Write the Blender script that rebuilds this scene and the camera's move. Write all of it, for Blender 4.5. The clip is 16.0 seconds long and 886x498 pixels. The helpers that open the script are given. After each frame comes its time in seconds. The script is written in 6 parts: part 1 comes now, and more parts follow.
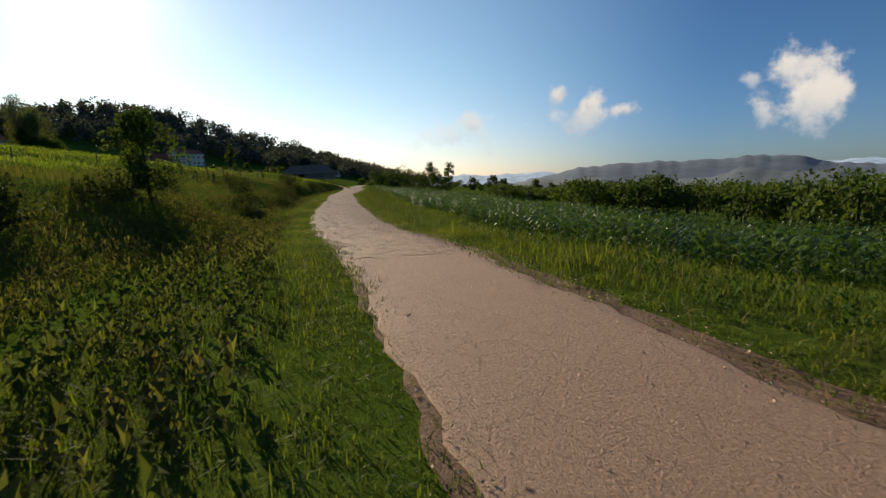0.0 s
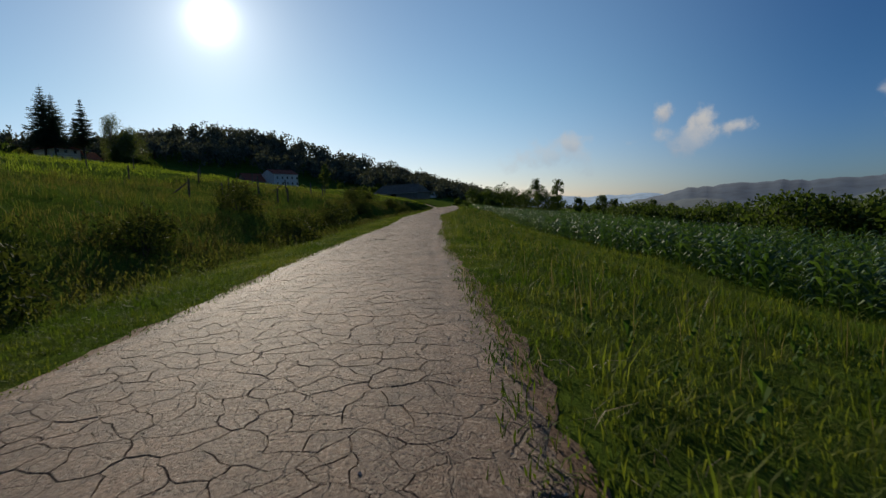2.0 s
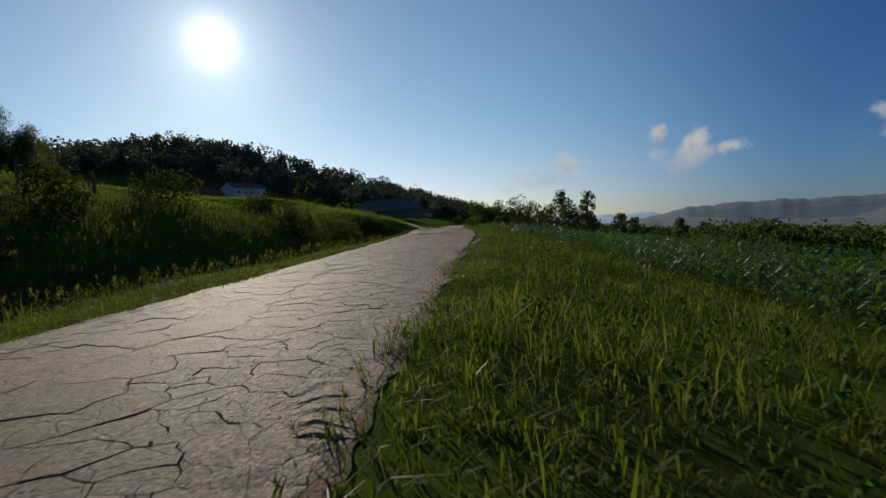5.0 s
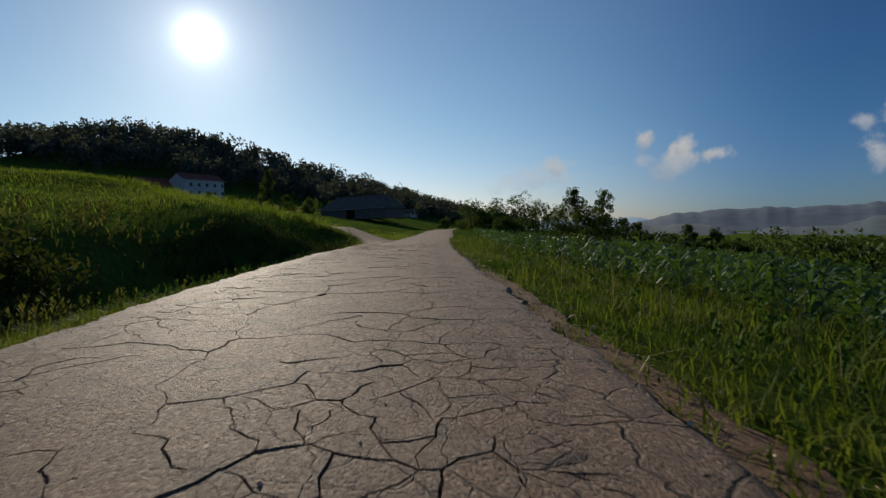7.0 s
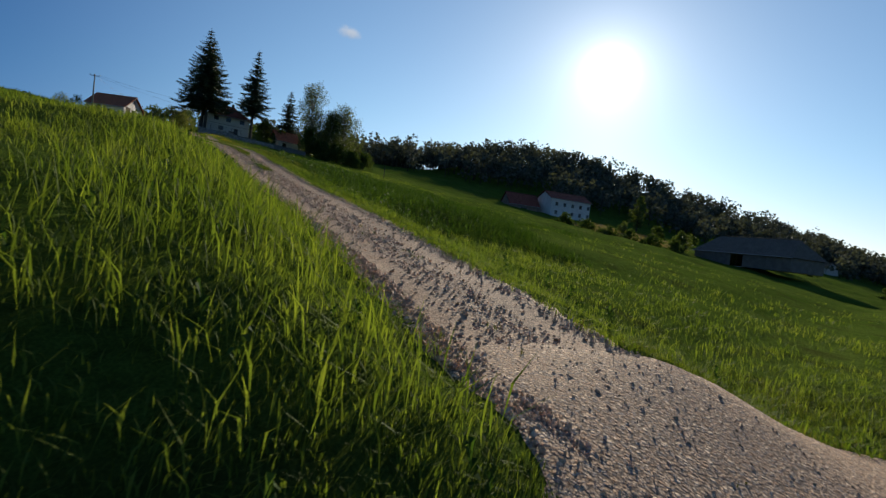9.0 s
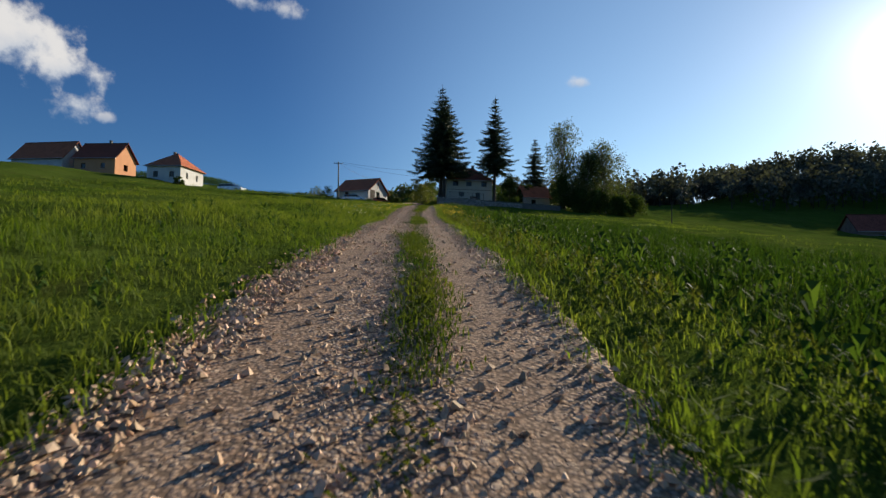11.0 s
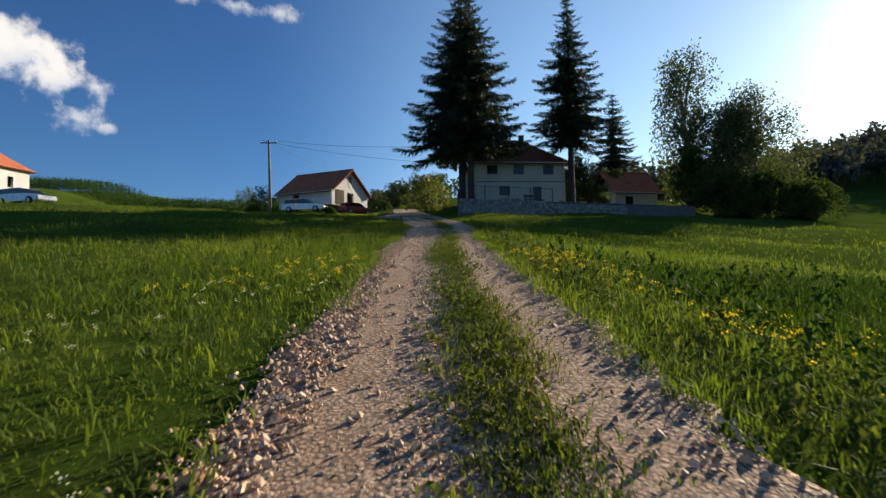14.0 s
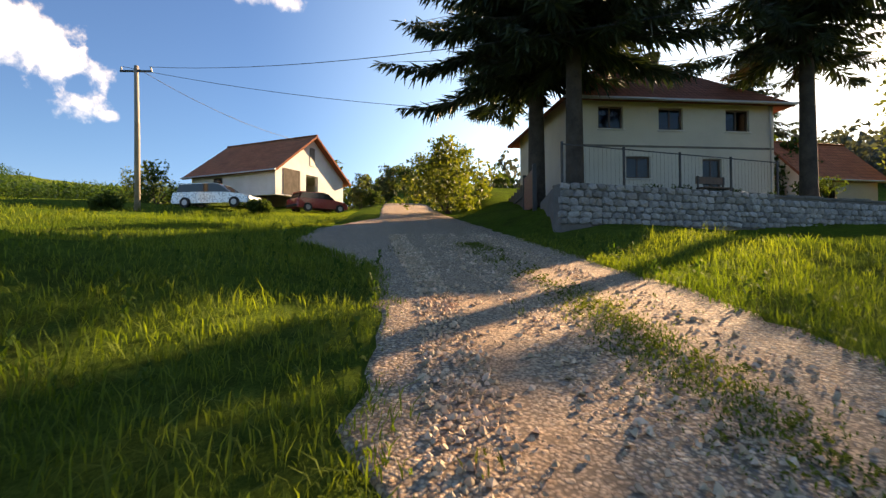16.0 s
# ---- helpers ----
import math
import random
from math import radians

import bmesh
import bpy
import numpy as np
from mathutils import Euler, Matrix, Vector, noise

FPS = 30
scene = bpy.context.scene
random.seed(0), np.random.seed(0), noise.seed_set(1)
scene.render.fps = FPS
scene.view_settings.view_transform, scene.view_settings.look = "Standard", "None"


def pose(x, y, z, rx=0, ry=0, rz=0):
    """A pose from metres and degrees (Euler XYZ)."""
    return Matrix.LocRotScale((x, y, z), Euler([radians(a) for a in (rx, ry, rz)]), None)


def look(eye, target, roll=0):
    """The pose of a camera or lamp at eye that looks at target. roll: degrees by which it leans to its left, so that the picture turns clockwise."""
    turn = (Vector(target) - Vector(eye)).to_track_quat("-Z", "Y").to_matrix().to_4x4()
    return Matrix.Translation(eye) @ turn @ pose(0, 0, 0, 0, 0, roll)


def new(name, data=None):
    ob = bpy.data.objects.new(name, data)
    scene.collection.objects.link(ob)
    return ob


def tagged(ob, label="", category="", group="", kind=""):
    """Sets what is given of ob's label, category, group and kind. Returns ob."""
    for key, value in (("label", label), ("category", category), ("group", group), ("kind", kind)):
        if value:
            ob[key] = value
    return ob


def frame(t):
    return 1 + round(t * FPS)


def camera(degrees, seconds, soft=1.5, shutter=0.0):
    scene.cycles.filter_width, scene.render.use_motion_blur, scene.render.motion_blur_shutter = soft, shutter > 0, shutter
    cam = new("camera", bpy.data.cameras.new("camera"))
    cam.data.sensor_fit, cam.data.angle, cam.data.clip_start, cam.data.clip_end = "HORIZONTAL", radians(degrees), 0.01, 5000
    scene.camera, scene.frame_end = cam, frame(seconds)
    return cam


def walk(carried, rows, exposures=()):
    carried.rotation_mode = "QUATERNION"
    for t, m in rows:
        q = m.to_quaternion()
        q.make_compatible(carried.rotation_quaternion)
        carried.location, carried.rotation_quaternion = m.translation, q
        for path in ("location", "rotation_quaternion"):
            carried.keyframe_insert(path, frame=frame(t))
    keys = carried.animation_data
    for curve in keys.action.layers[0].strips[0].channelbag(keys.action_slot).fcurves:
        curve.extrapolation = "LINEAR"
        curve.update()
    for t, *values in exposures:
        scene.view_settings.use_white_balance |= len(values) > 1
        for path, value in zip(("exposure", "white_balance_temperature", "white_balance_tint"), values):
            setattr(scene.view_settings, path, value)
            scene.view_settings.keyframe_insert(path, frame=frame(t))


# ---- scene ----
cam = camera(80.0, 16.0, soft=1.4, shutter=0.03)
PATH = [  # seconds, x, y, z, yaw, pitch, roll
    (0, 35.29, -91.73, 1.326, 12.3, -7.47, -2.54),
    (0.5, 33.3, -85.51, 1.307, 18.92, -6.93, 2.71),
    (1, 31.08, -79.29, 1.1, 21.66, -5.39, 0.2),
    (1.5, 28.66, -72.95, 0.867, 22.36, -4.97, -2.3),
    (2, 26.11, -66.49, 0.672, 22.57, -4.64, -2.7),
    (2.5, 23.44, -59.97, 0.58, 22.55, -3.97, -2.46),
    (3, 20.68, -53.4, 0.489, 23.81, -3.75, -0.79),
    (3.5, 17.83, -46.69, 0.51, 24.2, -3.66, -1.82),
    (4, 15.01, -39.88, 0.514, 23.77, -3.4, -2.79),
    (4.2, 13.9, -37.14, 0.52, 23.21, -3.24, -3.22),
    (6.3, 3.34, -7.76, 1, 20.94, -1.52, -2.04),
    (6.5, 2.4, -5.45, 1.004, 20.81, -1.92, -2.24),
    (7, 0.07, 0.17, 1.062, 20.77, -2.42, -1.71),
    (7.5, -2.41, 5.56, 1.141, 24.98, -2.49, 0.99),
    (8, -5.07, 10.61, 1.213, 29.42, -2.18, 0.45),
    (8.2, -6.2, 12.62, 1.37, 32.89, -1.95, 1.47),
    (8.5, -8.02, 15.67, 1.66, 39.66, -1.51, 2.94),
    (8.6, -8.68, 16.71, 1.77, 42.79, -1.41, 3.54),
    (9, -11.64, 21, 2.26, 59.74, -1.15, 7.01),
    (9.2, -13.24, 23.02, 2.47, 69.48, -0.74, 8.02),
    (9.6, -17.6, 24.7, 2.98, 80.3, 0.2, 5.5),
    (10.2, -26.2, 25.5, 4.15, 85.7, 1.40, 2.2),
    (10.8, -35.2, 25.6, 5.47, 86.5, 2.00, 1.2),
    (11.3, -42.94, 25.58, 6.59, 86.68, 2.56, 0.88),
    (11.5, -46.14, 25.64, 6.98, 86.76, 2.49, 0.57),
    (12, -54.21, 25.73, 8.06, 86.71, 1.83, -0.4),
    (12.5, -62.36, 25.65, 9.21, 87.18, 1.48, -0.75),
    (13, -70.32, 25.88, 10.45, 86.97, 3.32, -0.66),
    (13.5, -78.18, 26.21, 11.75, 87.04, 2.38, -0.86),
    (14, -86.14, 26.34, 12.87, 87.07, 2.04, -1.12),
    (14.5, -93.98, 26.08, 13.91, 86.13, 1.65, -0.8),
    (15, -101.4, 26.05, 14.79, 85.58, 1.31, -0.89),
    (15.5, -107.87, 26.45, 15.5, 86.02, 1.36, -0.73),
    (16, -113.7, 25.95, 16.25, 87.17, 1.19, -0.33),
]


def gaze(x, y, z, yaw, pitch, roll):
    """A pose from a place, a heading to the left of +y, a tilt upwards and a lean."""
    a, p = radians(yaw), radians(pitch)
    eye = Vector((x, y, z))
    return look(eye, eye + Vector((-math.sin(a) * math.cos(p), math.cos(a) * math.cos(p), math.sin(p))), roll)


EXPOSURES = [(0.0, 0.6, 7500, 12), (0.5, 0.5, 7400, 12), (1.0, 0.2, 6900, 11), (1.5, 0.0, 6600, 10), (7.8, -0.15, 6500, 10), (8.5, -0.3, 6400, 10), (9.0, 0.4, 6600, 10), (9.5, 0.5, 6600, 10), (11.5, 0.6, 6700, 11), (13.0, 0.8, 6800, 11), (14.0, 0.9, 6900, 12), (15.0, 0.95, 7200, 13), (15.5, 2.2, 9900, 19), (16.0, 2.15, 10300, 21)]
walk(cam, [(t, gaze(*row)) for t, *row in PATH], EXPOSURES)

# ---------------------------------------------------------------- light
SUN_YAW, SUN_UP = 44.6, 18.5
sun_way = Vector((-math.sin(radians(SUN_YAW)) * math.cos(radians(SUN_UP)), math.cos(radians(SUN_YAW)) * math.cos(radians(SUN_UP)), math.sin(radians(SUN_UP))))
sun_data = bpy.data.lights.new("sun", "SUN")
sun_data.energy, sun_data.angle, sun_data.color = 4.4, radians(0.6), (1.0, 0.90, 0.73)
new("sun", sun_data).matrix_world = look(sun_way * 50, (0, 0, 0))
world = bpy.data.worlds.new("sky")
scene.world = world
world.use_nodes = True
wn, wl = world.node_tree.nodes, world.node_tree.links
sky = wn.new("ShaderNodeTexSky")
sky.sky_type, sky.sun_disc = "NISHITA", False
sky.sun_elevation, sky.sun_rotation = radians(SUN_UP), radians(-SUN_YAW)
sky.air_density, sky.dust_density, sky.ozone_density = 1.0, 0.18, 2.5


def sky_math(op, a, b=0.0, c=0.0):
    x = wn.new("ShaderNodeMath")
    x.operation = op
    for sock, v in zip(x.inputs, (a, b, c)):
        if isinstance(v, (int, float)):
            sock.default_value = v
        else:
            wl.new(v, sock)
    return x.outputs[0]


def sky_dot(v):
    x = wn.new("ShaderNodeVectorMath")
    x.operation = "DOT_PRODUCT"
    wl.new(sky_way, x.inputs[0])
    x.inputs[1].default_value = v
    return x.outputs["Value"]


def sky_range(v, lo, hi, a, b):
    x = wn.new("ShaderNodeMapRange")
    x.interpolation_type = "SMOOTHSTEP"
    for key, val in (("From Min", lo), ("From Max", hi), ("To Min", a), ("To Max", b)):
        x.inputs[key].default_value = val
    wl.new(v, x.inputs["Value"])
    return x.outputs["Result"]


def sky_mix(fac, a, b, mode="MIX"):
    x = wn.new("ShaderNodeMix")
    x.data_type, x.blend_type = "RGBA", mode
    x.clamp_factor = True
    wl.new(fac, x.inputs["Factor"])
    for sock, v in ((x.inputs["A"], a), (x.inputs["B"], b)):
        if isinstance(v, tuple):
            sock.default_value = (*v, 1)
        else:
            wl.new(v, sock)
    return x.outputs["Result"]


sky_way = wn.new("ShaderNodeTexCoord").outputs["Generated"]
puff = wn.new("ShaderNodeTexNoise")
puff.inputs["Scale"].default_value, puff.inputs["Detail"].default_value, puff.inputs["Roughness"].default_value = 17.0, 8.0, 0.58
wl.new(sky_way, puff.inputs["Vector"])
sky_col = sky.outputs[0]
# deeper blue away from the sun, and a cool hazy horizon
sky_col = sky_mix(sky_range(sky_dot(sun_way), 0.50, 0.95, 1.0, 0.0), sky_col, (0.26, 0.42, 0.62), "MULTIPLY")
sky_col = sky_mix(sky_range(sky_dot(Vector((0, 0, 1))), 0.0, 0.22, 1.0, 0.0), sky_col, (1.16, 0.98, 1.12), "MULTIPLY")
clear = wn.new("ShaderNodeVectorMath")
clear.operation = "MULTIPLY"
clear.inputs[1].default_value = (0.84, 0.98, 1.05)
wl.new(sky_col, clear.inputs[0])
sky_col = clear.outputs[0]
# white cumulus: heading, height above the horizon, half width, half height (degrees), fullness
for yaw, up, wide, high, full in (
    (-0.7, 8.0, 1.7, 1.9, 1.0), (-3.6, 7.0, 2.1, 1.6, 1.0), (-6.1, 6.2, 2.0, 1.0, 0.9), (-2.7, 5.7, 4.2, 2.0, 0.6), (10.2, 4.4, 4.0, 2.0, 0.4), (8.6, 5.9, 0.9, 1.3, 0.5),
    (-21.7, 8.6, 2.9, 2.2, 1.0), (-22.7, 5.6, 2.6, 2.8, 0.95), (-18.7, 5.2, 1.7, 1.9, 0.9), (-17.9, 7.7, 0.9, 0.8, 0.6), (-31.5, 17.5, 4.0, 2.0, 0.9),
    (72.3, 19.4, 1.2, 0.6, 0.6), (127.0, 18.6, 5.2, 3.0, 1.0), (122.6, 16.8, 3.3, 2.2, 1.0), (121.8, 14.2, 1.9, 1.4, 0.95), (119.7, 13.2, 1.0, 0.5, 0.6), (108.0, 25.5, 5.5, 0.9, 0.7), (158.0, 15.0, 12.0, 5.0, 0.9)):
    a, p = radians(yaw), radians(up)
    mid = Vector((-math.sin(a) * math.cos(p), math.cos(a) * math.cos(p), math.sin(p)))
    side = Vector((math.cos(a), math.sin(a), 0))
    over = side.cross(mid)
    ahead = sky_math("MAXIMUM", sky_dot(mid), 0.01)
    u = sky_math("DIVIDE", sky_dot(side / math.tan(radians(wide))), ahead)
    v = sky_math("DIVIDE", sky_dot(over / math.tan(radians(high))), ahead)
    r = sky_math("SQRT", sky_math("ADD", sky_math("MULTIPLY", u, u), sky_math("MULTIPLY", v, v)))
    body = sky_math("ADD", sky_math("SUBTRACT", 0.95, r), sky_math("MULTIPLY_ADD", puff.outputs["Fac"], 3.4, -1.7))
    cover = sky_math("MULTIPLY", sky_range(body, -0.1, 0.75, 0.0, full), sky_range(sky_dot(mid), 0.5, 0.7, 0.0, 1.0))
    lit = sky_range(sky_math("ADD", v, sky_math("MULTIPLY_ADD", puff.outputs["Fac"], 2.4, -1.2)), -0.9, 0.6, 0.0, 1.0)
    shade = sky_mix(lit, (3.6, 4.2, 5.1), (6.0, 6.0, 6.0))
    sky_col = sky_mix(cover, sky_col, shade)
# the sun's own glare
glare = sky_math("MAXIMUM", sky_dot(sun_way), 0.0)
core = sky_math("ADD", sky_math("MULTIPLY", sky_math("POWER", glare, 2000.0), 12.0), sky_math("ADD", sky_math("MULTIPLY", sky_math("POWER", glare, 300.0), 3.4), sky_math("MULTIPLY", sky_math("POWER", glare, 70.0), 0.5)))
burn = wn.new("ShaderNodeVectorMath")
burn.operation = "SCALE"
burn.inputs[0].default_value = (1.0, 0.97, 0.9)
wl.new(core, burn.inputs["Scale"])
plus = wn.new("ShaderNodeVectorMath")
plus.operation = "ADD"
wl.new(sky_col, plus.inputs[0])
wl.new(burn.outputs[0], plus.inputs[1])
wl.new(plus.outputs[0], wn["Background"].inputs[0])
wn["Background"].inputs[1].default_value = 0.085

# ---------------------------------------------------------------- lie of the land
ROAD_YAW = 21.6
RA = radians(ROAD_YAW)
ALONG, ACROSS = np.array((-math.sin(RA), math.cos(RA))), np.array((math.cos(RA), math.sin(RA)))


def interp(v, table):
    return np.interp(v, [a for a, _ in table], [b for _, b in table])


def smooth(lo, hi, v):
    k = np.clip((v - lo) / (hi - lo), 0, 1)
    return k * k * (3 - 2 * k)


def sn(x, y):
    """Along and across the asphalt road, from plan coordinates."""
    return x * ALONG[0] + y * ALONG[1], x * ACROSS[0] + y * ACROSS[1]


def xy(s, n):
    return s * ALONG[0] + n * ACROSS[0], s * ALONG[1] + n * ACROSS[1]


ROAD_Z = [(-400, -0.6), (-130, -0.3), (-100, -0.15), (-95, 0.01), (-90, 0.13), (-85, -0.04), (-80, -0.25), (-75, -0.44), (-70, -0.5), (-64, -0.47), (-58, -0.42), (-46, -0.37), (-33, -0.26), (-26, -0.14), (-18, -0.04), (-10, 0.13), (-4, 0.27), (2, 0.34), (8, 0.43), (14, 0.46), (20, 0.41), (27, 0.32), (35, 0.27), (50, 0.29), (70, 0.42), (90, 0.55), (120, 0.4), (250, 0.0), (600, 0.0)]
ROAD_MID = [(-150, 6.5), (-110, 2.0), (-100, 0.95), (-95, 0.4), (-90, -0.12), (-85, -0.5), (-80, -0.93), (-75, -1.22), (-70, -1.47), (-64, -1.77), (-58, -2.05), (-52, -2.2), (-46, -2.25), (-40, -2.25), (-33, -2.47), (-26, -2.55), (-18, -2.08), (-10, -1.4), (-4, -0.95), (2, -0.8), (8, -1.04), (14, -1.16), (20, -1.08), (27, -0.88), (35, -0.5), (50, 0.1), (70, 0.6), (100, 2.4), (140, 5.5), (200, 10), (300, 22), (400, 42)]
LEFT = [(0, 0), (2.2, 0), (3.6, -0.05), (5, 0.1), (8, 0.75), (18.7, 3.1), (31.8, 5.5), (49, 8.0), (64, 10.1), (78, 12.1), (97, 14.6), (113, 17.5), (140, 22.2), (180, 27), (260, 33), (500, 40), (1500, 60), (6000, 90)]
RIGHT = [(0, 0), (2.1, 0), (3, -0.14), (6, -0.85), (8.5, -1.45), (11, -1.75), (25, -3.2), (60, -7.0), (100, -12.0), (160, -20), (250, -28), (500, -42), (1200, -55), (6000, -55)]
TRACK = [(-9, 24.6), (-15, 24.7), (-20, 25.1), (-25, 25.2), (-46, 25.5), (-66, 25.7), (-76, 26.1), (-82, 26.5), (-97, 26.8), (-113, 27.4), (-120, 27.3), (-127, 26.6), (-146, 25.5), (-170, 24.5)]
TRACK_Z = [(-9, 0.45), (-12, 0.75), (-13.5, 0.97), (-15, 1.1), (-16.5, 1.27), (-18.5, 1.62), (-20, 1.82), (-24, 2.5), (-31.5, 3.65), (-38, 4.78), (-43, 5.65), (-46, 6.14), (-54, 7.18), (-62.4, 8.2), (-70, 9.4), (-78, 10.62), (-94, 12.63), (-101.4, 13.55), (-113.7, 15.0), (-126, 16.6), (-138, 18.2), (-152, 20.2), (-170, 22.4)]


HALF = [(-100, 1.22), (-95, 1.06), (-90, 1.04), (-85, 1.17), (-80, 1.45), (-75, 1.62), (-70, 1.76), (-64, 1.81), (-58, 1.76), (-46, 1.71), (-26, 1.68), (-10, 1.75), (2, 1.79), (400, 1.8)]


def edge_left(s):
    """Half width of the asphalt on its left, along the lane."""
    return interp(s, HALF)


def edge_right(s):
    return interp(s, HALF)


def track_y(x):
    return np.interp(-x, [-a for a, _ in TRACK], [b for _, b in TRACK])


def track_pad(x):
    """How much farther the gravel reaches on the south side, by the yard."""
    return np.interp(-x, [112, 116, 122, 127, 131, 138], [0, 0.3, 0.5, 2.3, 2.3, 0.3])


def track_right(x):
    """How far the gravel reaches north of the track's middle."""
    return np.interp(-x, [104, 110, 126, 140], [1.40, 2.0, 2.15, 1.5])


def track_z(x):
    return np.interp(-x, [-a for a, _ in TRACK_Z], [b for _, b in TRACK_Z])


def land(x, y):
    """Height of the ground."""
    x, y = np.asarray(x, float), np.asarray(y, float)
    s, n = sn(x, y)
    z0 = interp(s, ROAD_Z)
    m = n - interp(s, ROAD_MID)
    ditch = -(0.75 + 0.85 * smooth(8, 15, s)) * np.exp(-((m + 6.2 - 1.3 * smooth(6, 14, s)) / (2.0 - 0.4 * smooth(6, 14, s))) ** 2) * smooth(21.4, 18.8, s)
    z = z0 + np.where(m < 0, interp(-m, LEFT), interp(m, RIGHT)) + ditch
    z = z + 0.6 * smooth(6.2, 7.6, -m) * smooth(-30, -18, s) * smooth(22, 15, s)
    # wooded hill
    hill = 26 * np.exp(-(((x + 275) / 75) ** 2 + ((y - 235) / 110) ** 2)) + 14 * np.exp(-(((x + 215) / 60) ** 2 + ((y - 360) / 90) ** 2))
    z = z + hill - 8 * np.exp(-(((x + 290) / 50) ** 2 + ((y - 140) / 50) ** 2)) - 1.1 * np.exp(-(((x + 120) / 32) ** 2 + ((y - 122) / 30) ** 2))
    z = z + 0.95 * np.exp(-((x - 16.8) ** 2 + (y + 71.5) ** 2) / 36) * smooth(3.2, 6.5, np.abs(m))
    # low bank along the south side of the farm track
    z = z + np.interp(-x, [14, 19, 25, 38, 52, 90, 118], [0, 0.2, 0.3, 0.35, 0.28, 0.12, 0]) * np.exp(-((y - track_y(x) + 4.8) / 2.2) ** 2)
    z = z - 0.7 * smooth(29, 42, y) * smooth(132, 112, y) * smooth(-34, -48, x) * smooth(-128, -100, x)
    z = z - 1.8 * np.exp(-(((x + 80) / 30) ** 2 + ((y - 122) / 22) ** 2)) - 0.9 * np.exp(-(((x + 22) / 16) ** 2 + ((y + 2) / 14) ** 2))
    # soft humps
    near = smooth(3.0, 8.0, np.abs(m)) * smooth(1.8, 5.0, np.abs(y - track_y(x)))
    z = z + near * (0.10 * np.sin(x * 0.55 + 1.3 * np.sin(y * 0.23)) + 0.08 * np.sin(y * 0.71 + x * 0.31))
    # the farmyard lies lower, south of the track
    z = z - np.interp(-x, [112, 122, 130, 140, 155, 172], [0, 0.25, 1.0, 1.6, 2.2, 2.9]) * smooth(24.5, 22, y) * smooth(-24, -13, y)
    # terrace behind the garden wall
    wx = -128.4 - 0.333 * (y - 29.8)
    yard = smooth(0.05, 0.35, wx - x) * smooth(29.4, 29.9, y) * smooth(56, 53, y) * smooth(-160, -148, x)
    z = z * (1 - yard) + np.maximum(z, 18.3) * yard
    # the farm track is cut level into the slope
    off = y - track_y(x)
    off = np.where(off < 0, np.maximum(0, -off - track_pad(x)), np.maximum(0, off - track_right(x) + 1.4))
    k = smooth(4.5, 1.6, off) * smooth(-8, -12, x) * smooth(-172, -160, x) * smooth(1.0, 4.2, -m)
    z = z * (1 - k) + track_z(x) * k
    # the meadow stands above the foot of the track, which is cut into it
    over = track_y(x) - y
    return z + 0.92 * smooth(1.6, 3.0, over) * smooth(16, 7, over) * smooth(-11.8, -16.0, x) * smooth(-38, -27, x)


def mesh_object(name, verts, faces, material, parent=None, smooth_it=False, label=""):
    me = bpy.data.meshes.new(name)
    verts = np.asarray(verts, np.float32)
    me.vertices.add(len(verts))
    me.vertices.foreach_set("co", verts.ravel())
    faces = np.asarray(faces, np.int32)
    k = faces.shape[1]
    me.loops.add(faces.size)
    me.loops.foreach_set("vertex_index", faces.ravel())
    me.polygons.add(len(faces))
    me.polygons.foreach_set("loop_start", np.arange(0, faces.size, k, dtype=np.int32))
    me.update(calc_edges=True)
    me.polygons.foreach_set("use_smooth", np.full(len(faces), smooth_it))
    me.materials.append(material)
    ob = new(name, me)
    if parent:
        ob.parent = parent
    if label:
        tagged(ob, label=label)
    return ob


def grid_faces(rows, cols):
    a = (np.arange(rows - 1)[:, None] * cols + np.arange(cols - 1)[None, :]).ravel()
    return np.stack([a, a + 1, a + cols + 1, a + cols], -1)


def spaced(*stops):
    """Coordinates from stretches of (from, to, step), joined."""
    out = []
    for lo, hi, step in stops:
        out += list(np.linspace(lo, hi, max(2, int(round((hi - lo) / step)) + 1)))[:-1]
    return np.array(out + [stops[-1][1]])


def stretch(lo, hi, first, grow):
    out, step = [lo], first
    while out[-1] + step < hi:
        out.append(out[-1] + step)
        step *= grow
    return np.array(out + [hi])


gn = np.concatenate([-stretch(170, 4700, 4, 1.17)[::-1], spaced((-170, -150, 2.5), (-150, -14, 0.95), (-14, -3, 0.33), (-3, 3, 0.33), (3, 14, 0.5), (14, 70, 1.6))[1:], stretch(70, 4700, 3, 1.12)[1:]])
gs = np.concatenate([-stretch(125, 4700, 3, 1.2)[::-1], spaced((-125, 20, 1.5), (20, 90, 1.05), (90, 200, 2.5), (200, 420, 6))[1:], stretch(420, 4700, 8, 1.1)[1:]])
SS, NN = np.meshgrid(gs, gn, indexing="ij")
GX, GY = xy(SS, NN)
GZ = land(GX, GY)
MM = NN - interp(SS, ROAD_MID)
under = (MM > -edge_left(SS) + 0.36) & (MM < edge_right(SS) - 0.36) & (np.abs(SS) < 400)
GZ = GZ - 0.12 * under


